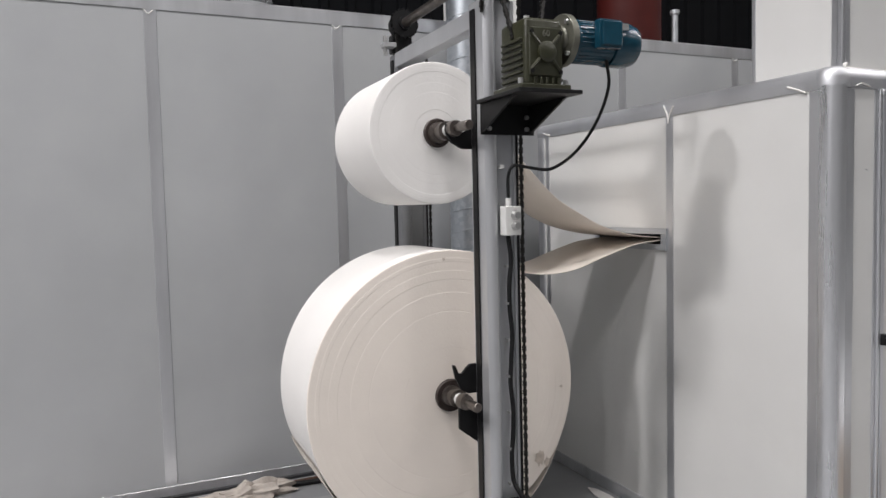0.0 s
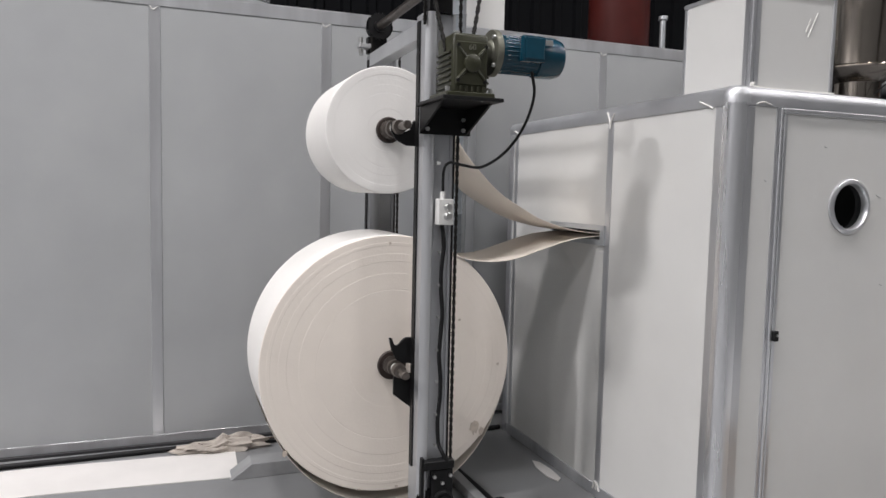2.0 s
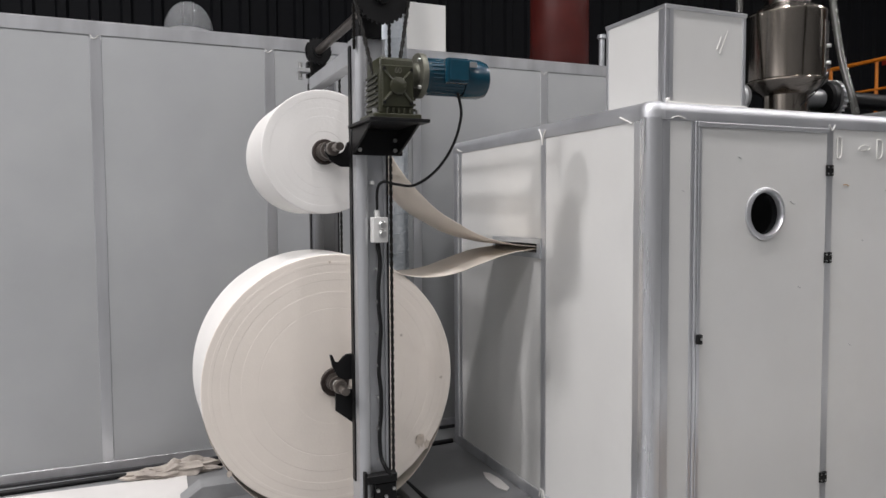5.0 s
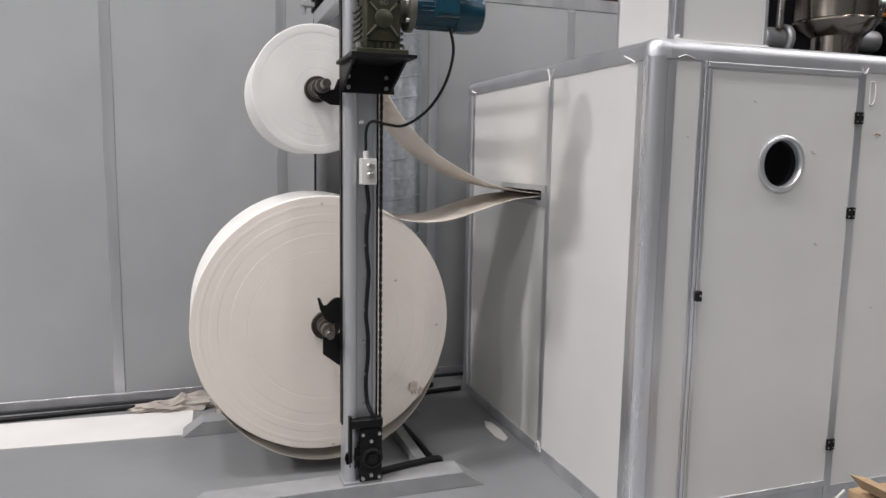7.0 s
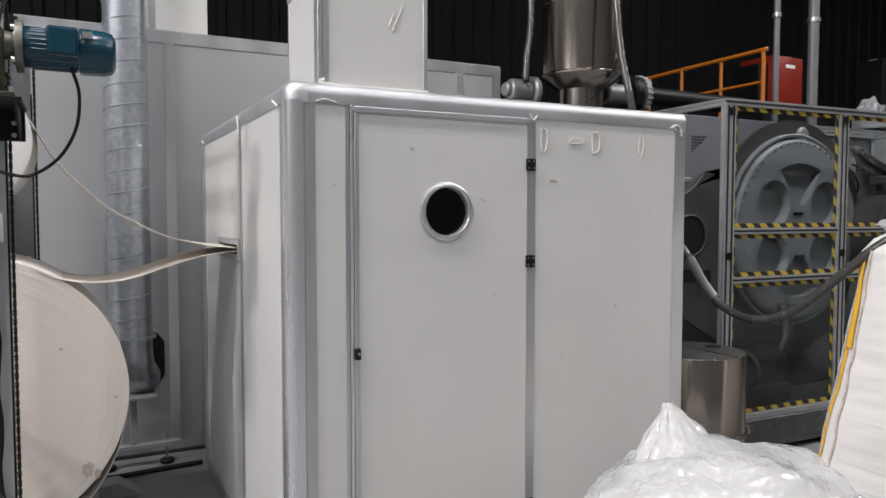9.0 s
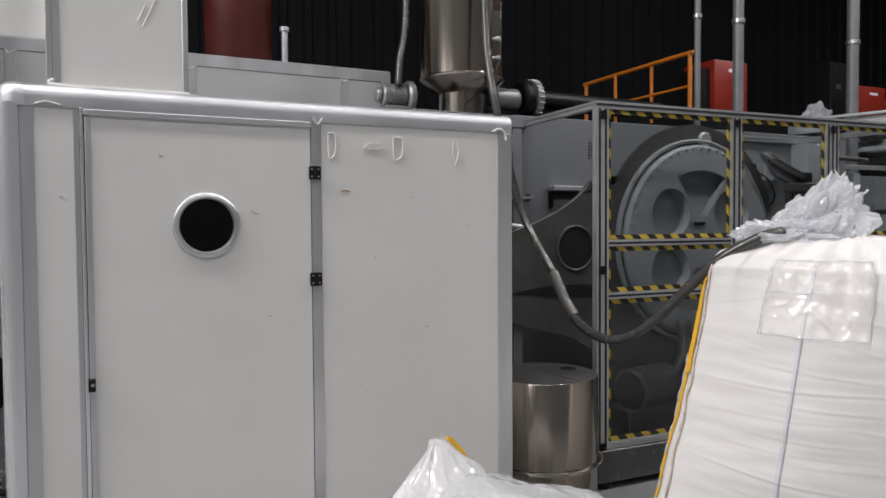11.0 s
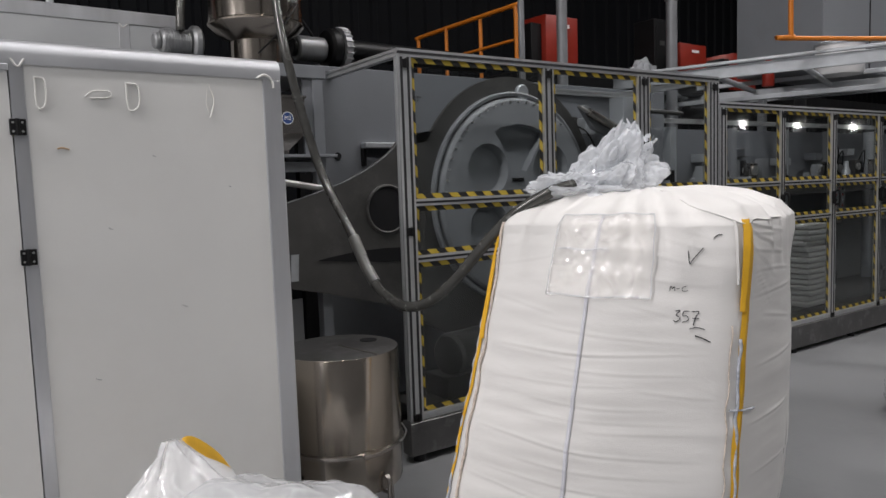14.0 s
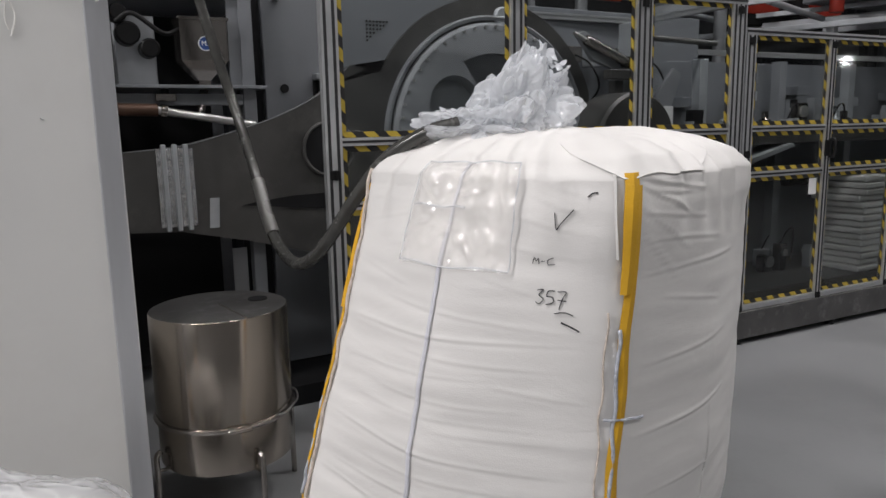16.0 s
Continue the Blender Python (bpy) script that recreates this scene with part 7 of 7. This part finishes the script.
# ---------- wrapped bag in front of the cabin ----------
def wrapped_bag():
    t = thing("wrapped_bag", (4.0, 1.0, 0), "half-empty white bag under crinkled clear film", "bag")

    def slump(p):
        z = p.z
        return Vector((p.x, p.y, z if z < 0 else z * 0.9))
    crumple("film_cover", (3.92, 1.05, 0.36), (0.70, 0.48, 0.46), 3, slump, FILM_COVER, t, "crinkled clear polythene film", sub=6, amp=0.10, floor=0.004, gain=0.40)
    crumple("sack", (3.92, 1.08, 0.32), (0.64, 0.43, 0.43), 8, slump, BAG, t, sub=5, amp=0.08, floor=0.002)
    tip = Vector((3.876, 1.286, 0.897))
    for name_, puff, m_, note in (("sack_corner", 0.0, BAG, "pinched corner of the sack"), ("corner_film", 0.022, FILM_COVER, "crinkled film round the corner")):
        own = bmesh.new()
        rows = []
        for i in range(24):
            f = i / 23
            ring = []
            for k in range(48):
                a = 2 * math.pi * k / 48
                r = puff * (0.3 + noise.noise(Vector((k * 0.5, f * 12, 5 + puff))) * 0.6) + (0.016 + 0.45 * f ** 1.1) * (1 + 0.10 * math.sin(k * 1.18 + 2 * f) * (1 - 0.6 * f) + 0.06 * noise.noise(Vector((k * 0.7, f * 9, 2))))
                ring.append(own.verts.new(tip + Vector((r * math.cos(a) * 0.95 + 0.02 * f, r * math.sin(a) * 0.55 - 0.14 * f, -0.40 * f)) * 1.0 + Vector((0.014 * noise.noise(Vector((k * 0.3, f * 5, 0))), 0.014 * noise.noise(Vector((k * 0.3, f * 5, 7))), 0))))
            rows.append(ring)
        for a, b in zip(rows, rows[1:]):
            for k in range(48):
                own.faces.new((a[k], a[(k + 1) % 48], b[(k + 1) % 48], b[k]))
        own.faces.new(rows[0][::-1])
        part(name_, own, m_, t, note, smooth=50)
    own = bmesh.new()
    path = smooth_path([(3.885, 1.285, 0.868), (3.925, 1.30, 0.876), (3.98, 1.34, 0.835), (4.05, 1.39, 0.765), (4.10, 1.43, 0.70)], 6)
    rows = []
    for i, p in enumerate(path):
        w = Vector((0.007, 0.013, 0.018)) * (0.55 + 0.5 * math.sin(math.pi * i / (len(path) - 1)))
        rows.append([own.verts.new(p + w), own.verts.new(p + Vector((0.0, -0.006, 0.004))), own.verts.new(p - w)])
    for a, b in zip(rows, rows[1:]):
        for k in range(2):
            own.faces.new((a[k], a[k + 1], b[k + 1], b[k]))
    thicken(own, 0.004)
    part("lifting_loop", own, YELLOW, t, "yellow webbing loop", smooth=60)
    for q in ([(3.66, 1.02, 0.76), (3.72, 0.94, 0.735), (3.80, 0.86, 0.70)], [(3.68, 1.0, 0.74), (3.67, 0.90, 0.64), (3.68, 0.80, 0.56)], [(3.84, 0.78, 0.66), (3.95, 0.72, 0.64), (4.08, 0.70, 0.63)]):
        part("blue_thread", tube(q, 0.0018, 6), BLUE_LINE, t, "faint blue thread")


wrapped_bag()


def carton():
    t = thing("open_carton", (3.2, 1.25, 0), "torn brown cardboard box beside the wrapped bag", "box")
    part("crate", box(3.20, 3.44, 1.10, 1.42, 0.0, 0.36, 0.006), CARD, t)
    part("flap", prism([(3.13, 0.455), (3.22, 0.43), (3.34, 0.37), (3.33, 0.362), (3.2, 0.385)], "y", 1.2, 1.36, 0.001), CARD, t, "torn cardboard flap")
    part("flap", prism([(3.22, 0.37), (3.42, 0.33), (3.40, 0.362), (3.24, 0.40)], "y", 1.05, 1.075), CARD, t)
    part("string", tube([(2.92, 1.55, 0.01), (3.05, 1.50, 0.15), (3.16, 1.40, 0.365)], 0.006, 6), SEALANT, t)


carton()


# ---------- platform and burners behind ----------
def platform():
    t = thing("burner_platform", (12.0, 5.5, 0), "raised steel platform with an orange handrail", "platform")
    part("deck", box(8.28, 17.0, 4.45, 6.6, 2.62, 2.74, 0.004), BLACK, t)
    for x in (8.4, 11.0, 13.6, 16.8):
        for y in (4.55, 6.5):
            part("leg", box(x - 0.06, x + 0.06, y - 0.06, y + 0.06, 0.0, 2.62), BLACK, t)
    r = part("handrail", tube([(8.34, 4.51, 2.74), (8.34, 4.51, 3.32), (8.34, 4.53, 3.385), (8.345, 4.60, 3.395), (8.40, 6.20, 3.395), (8.40, 6.27, 3.38), (8.40, 6.29, 3.30), (8.40, 6.29, 2.74)], 0.024, 10, 6), ORANGE, t, "orange tubular handrail", smooth=180)
    for y in (5.10, 5.70):
        part("baluster", cyl((8.37, y, 2.74), (8.37, y, 3.39), 0.020, 10), ORANGE, r, smooth=40)
    part("mid_rail", cyl((8.35, 4.52, 3.06), (8.40, 6.28, 3.06), 0.016, 10), ORANGE, r, smooth=40)


platform()


def burner(x, y, w, h, label):
    t = thing("burner_cabinet", (x, y, 2.74), label, "cabinet", "red burner cabinets")
    part("stand", box(x - w / 2 + 0.05, x + w / 2 - 0.05, y, y + 0.45, 2.741, 2.98), BLACK, t)
    b = part("body", box(x - w / 2, x + w / 2, y - 0.02, y + 0.5, 2.98, 2.98 + h, 0.015, seg=2), RED, t, smooth=40)
    part("side_box", box(x - w / 2 - 0.18, x - w / 2 - 0.005, y + 0.05, y + 0.4, 2.98, 2.98 + h * 0.85, 0.008), BLACK, t)
    part("plate", box(x - 0.05, x + 0.13, y - 0.024, y - 0.0205, 2.98 + h * 0.80, 2.98 + h * 0.86), WHITE_PAINT, b, "small white nameplate")


burner(10.13, 5.6, 0.58, 0.72, "red burner cabinet with a pale nameplate")
burner(12.95, 5.6, 0.66, 0.62, "red burner cabinet on the platform")
burner(14.35, 5.6, 0.66, 0.58, "red burner cabinet on the platform")


def columns():
    for x, y, r in ((8.02, 4.10, 0.030), (8.52, 4.06, 0.052), (10.35, 4.12, 0.062), (13.4, 4.2, 0.08)):
        t = thing("pipe_column", (x, y, 0), "galvanised vertical pipe rising to the roof", "pipe", "vertical pipes")
        part("tube", cyl((x, y, 0), (x, y, 9.59), r, 18), POST, t, smooth=40)
        part("clamp", lathe([(r, 0), (r + 0.012, 0), (r + 0.012, 0.04), (r, 0.04)], (x, y, 3.6), seg=18), BOLT, t)
    t = thing("film_bundle", (11.0, 5.05, 2.74), "crumpled translucent film bundle on the platform", "plastic film")
    crumple("film", (11.0, 5.05, 2.88), (0.26, 0.16, 0.26), 6, lambda p: Vector((p.x * (1 - 0.3 * max(p.z, 0)) + 0.25 * max(p.z, 0), p.y, p.z)), FILM, t, sub=5, amp=0.22, floor=2.741, gain=0.4)


columns()


def platform_things():
    # box added and sized to block the view of the work lamp
    t = thing("lamp_screen_box", (11.46, 5.2, 2.74), "tall matt black box added on the platform to hide the work lamp", "cabinet")
    part("body", box(11.31, 11.80, 5.06, 5.40, 2.741, 3.70, 0.008), BLACK, t)
    part("door", box(11.33, 11.78, 5.048, 5.0595, 2.80, 3.67, 0.004), BLACK, t)
    part("nameplate", box(11.40, 11.50, 5.044, 5.0475, 3.36, 3.42), PLATE, t)
    w = thing("work_lamp", (13.32, 6.4, 2.74), "bright work lamp on a thin pole", "lamp")
    part("pole", cyl((13.32, 6.4, 2.741), (13.32, 6.4, 3.70), 0.02, 10), BLACK, w)
    part("housing", lathe([(0.09, 0.0), (0.13, 0.02), (0.16, 0.16), (0.15, 0.34), (0.10, 0.42), (0, 0.44)], (13.32, 6.44, 3.70), seg=24), GALV_BEAM, w, smooth=40)
    part("bulb", lathe([(0, 0), (0.09, 0.02), (0.14, 0.14), (0.13, 0.30), (0, 0.36)], (13.32, 6.36, 3.73), seg=24), emit_mat("work_lamp_glow", (1, 0.99, 0.97), 18), w, smooth=60)


platform_things()


def conveyor():
    t = thing("overhead_conveyor", (10.6, 2.3, 2.6), "galvanised overhead conveyor channels across the line", "conveyor")
    d = Vector((0.31, -0.95, 0))
    s = Vector((0.95, 0.31, 0))

    def beam(p, l, w, h, name="channel"):
        p = Vector(p)
        bm = box(-w / 2, w / 2, 0, l, -h / 2, h / 2, 0.004)
        m = Matrix.Translation(p) @ Matrix(((s.x, d.x, 0, 0), (s.y, d.y, 0, 0), (0, 0, 1, 0), (0, 0, 0, 1)))
        bmesh.ops.transform(bm, matrix=m, verts=bm.verts)
        return part(name, bm, GALV_BEAM, t)
    beam((9.55, 4.35, 2.74), 6.5, 0.05, 0.03, "top_edge")
    beam((9.62, 4.35, 2.66), 6.5, 0.03, 0.12)
    beam((11.2, 4.9, 2.72), 7.0, 0.05, 0.05)
    beam((11.3, 4.9, 2.60), 7.0, 0.03, 0.10)
    beam((10.4, 4.6, 2.46), 6.6, 0.06, 0.05)
    beam((12.3, 5.2, 2.62), 7.2, 0.05, 0.06)
    for i in range(8):
        q = Vector((9.62, 4.35, 2.62)) + d * (0.3 + 0.8 * i)
        part("roller", cyl(q, q + s * 1.65, 0.03, 12), GALV_BEAM, t, smooth=40)
    for i in range(3):
        q = Vector((11.25, 4.9, 0)) + d * (1.2 + 2.2 * i)
        part("post", box(q.x - 0.04, q.x + 0.04, q.y - 0.04, q.y + 0.04, 0.0, 2.56, 0.004), GALV_BEAM, t)
        part("bracket", box(q.x - 0.06, q.x + 0.06, q.y - 0.06, q.y + 0.06, 2.745, 2.86, 0.006), GALV_BEAM, t)
    f = thing("yellow_guard_rail", (11.0, 2.0, 2.56), "orange-yellow tubular guard rail over the conveyor", "handrail")
    a = Vector((9.75, 2.45, 0))
    b = Vector((12.6, 1.0, 0))
    part("rail", tube([(a.x, a.y, 3.6), (a.x, a.y, 2.90), (a.x + 0.03, a.y - 0.015, 2.845), (a.x + 0.09, a.y - 0.045, 2.83), (b.x, b.y, 2.83)], 0.022, 10, 5), ORANGE, f, smooth=180)
    part("rail", tube([(a.x, a.y, 3.6), (b.x, b.y, 3.6)], 0.022, 10, 5), ORANGE, f, smooth=180)
    for k in (0.45, 0.95):
        q = a.lerp(b, k)
        part("baluster", cyl((q.x, q.y, 2.60), (q.x, q.y, 3.6), 0.02, 10), ORANGE, f, smooth=40)
    w = thing("white_drum", (11.35, 2.75, 2.65), "white plastic drum standing on the conveyor rollers", "drum")
    part("body", lathe([(0, 0), (0.22, 0), (0.235, 0.02), (0.235, 0.30), (0.225, 0.33), (0.21, 0.34), (0, 0.35)], (11.35, 2.75, 2.65), seg=32), WHITE_PAINT, w, smooth=40)
    part("lid_ring", lathe([(0.20, 0.30), (0.245, 0.305), (0.245, 0.33), (0.20, 0.335)], (11.35, 2.75, 2.65), seg=32), GALV_BEAM, w, smooth=40)
    c = thing("overhead_cabinet", (12.2, 3.2, 2.6), "grey sheet-metal cabinet above the conveyor", "cabinet")
    part("body", box(11.3, 13.6, 2.9, 3.9, 2.76, 4.6, 0.01), MACHINE, c)
    part("panel_joint", box(12.4, 12.42, 2.894, 2.9, 2.80, 4.56), BLACK, c)
    e = thing("fire_extinguisher", (11.1, 3.4, 2.6), "small red cylinder beside the conveyor", "extinguisher")
    part("cylinder", lathe([(0, 0), (0.06, 0.0), (0.065, 0.01), (0.065, 0.24), (0.03, 0.29), (0.02, 0.33), (0, 0.33)], (11.1, 3.4, 2.60), seg=20), RED, e, smooth=40)


conveyor()


def far_things():
    t = thing("film_roll", (8.65, 0.93, 0), "white film-wrapped roll lying on the floor", "roll")
    own = bmesh.new()
    bmesh.ops.create_icosphere(own, subdivisions=5, radius=1)
    for v in own.verts:
        d = v.co.normalized()
        q = Vector((d.x, d.y, d.z))
        k = 1 / (abs(d.x) ** 4 + abs(d.y) ** 4 + abs(d.z) ** 4) ** 0.25
        q = d * k * (1 + 0.03 * noise.noise(d * 5) + 0.015 * noise.noise(d * 13))
        v.co = Vector((8.72 + 0.26 * q.x, 0.93 + 0.24 * q.y, 0.15 + 0.15 * q.z))
    part("roll", own, FILM, t, smooth=40)
    part("core", lathe([(0, 0.006), (0.22, 0.006), (0.22, 0.28), (0, 0.28)], (8.72, 0.93, 0), seg=32), SHEET, t)
    t = thing("wheeled_rack", (8.53, 0.43, 0), "grey tubular trolley with blue plastic caps", "trolley")
    part("base", box(8.13, 8.98, 0.13, 0.70, 0.10, 0.19, 0.006), STEEL_DULL, t)
    for x in (8.20, 8.90):
        for y in (0.20, 0.63):
            w = part("castor", cyl((x - 0.015, y, 0.05), (x + 0.015, y, 0.05), 0.05, 18), BLACK_RUBBER, t, smooth=40)
            part("fork", box(x - 0.022, x + 0.022, y - 0.02, y + 0.02, 0.06, 0.099), BOLT, w)
    for y in (0.18, 0.65):
        part("upright", box(8.18, 8.23, y - 0.025, y + 0.025, 0.191, 1.5, 0.004), GALV_BEAM, t)
    for z in (0.45, 0.85, 1.25):
        part("peg", cyl((8.205, 0.65, z), (8.10, 0.73, z + 0.01), 0.022, 12), BOLT, t, smooth=40)
        part("cap", cyl((8.10, 0.73, z + 0.01), (8.06, 0.76, z + 0.013), 0.03, 14, bevel=0.006), mat("blue_cap", (0.02, 0.18, 0.42), 0.4), t, "blue plastic cap", smooth=40)


far_things()


def motions():
    """Nothing but the camera moves: the reels stand still."""
    return None


motions()
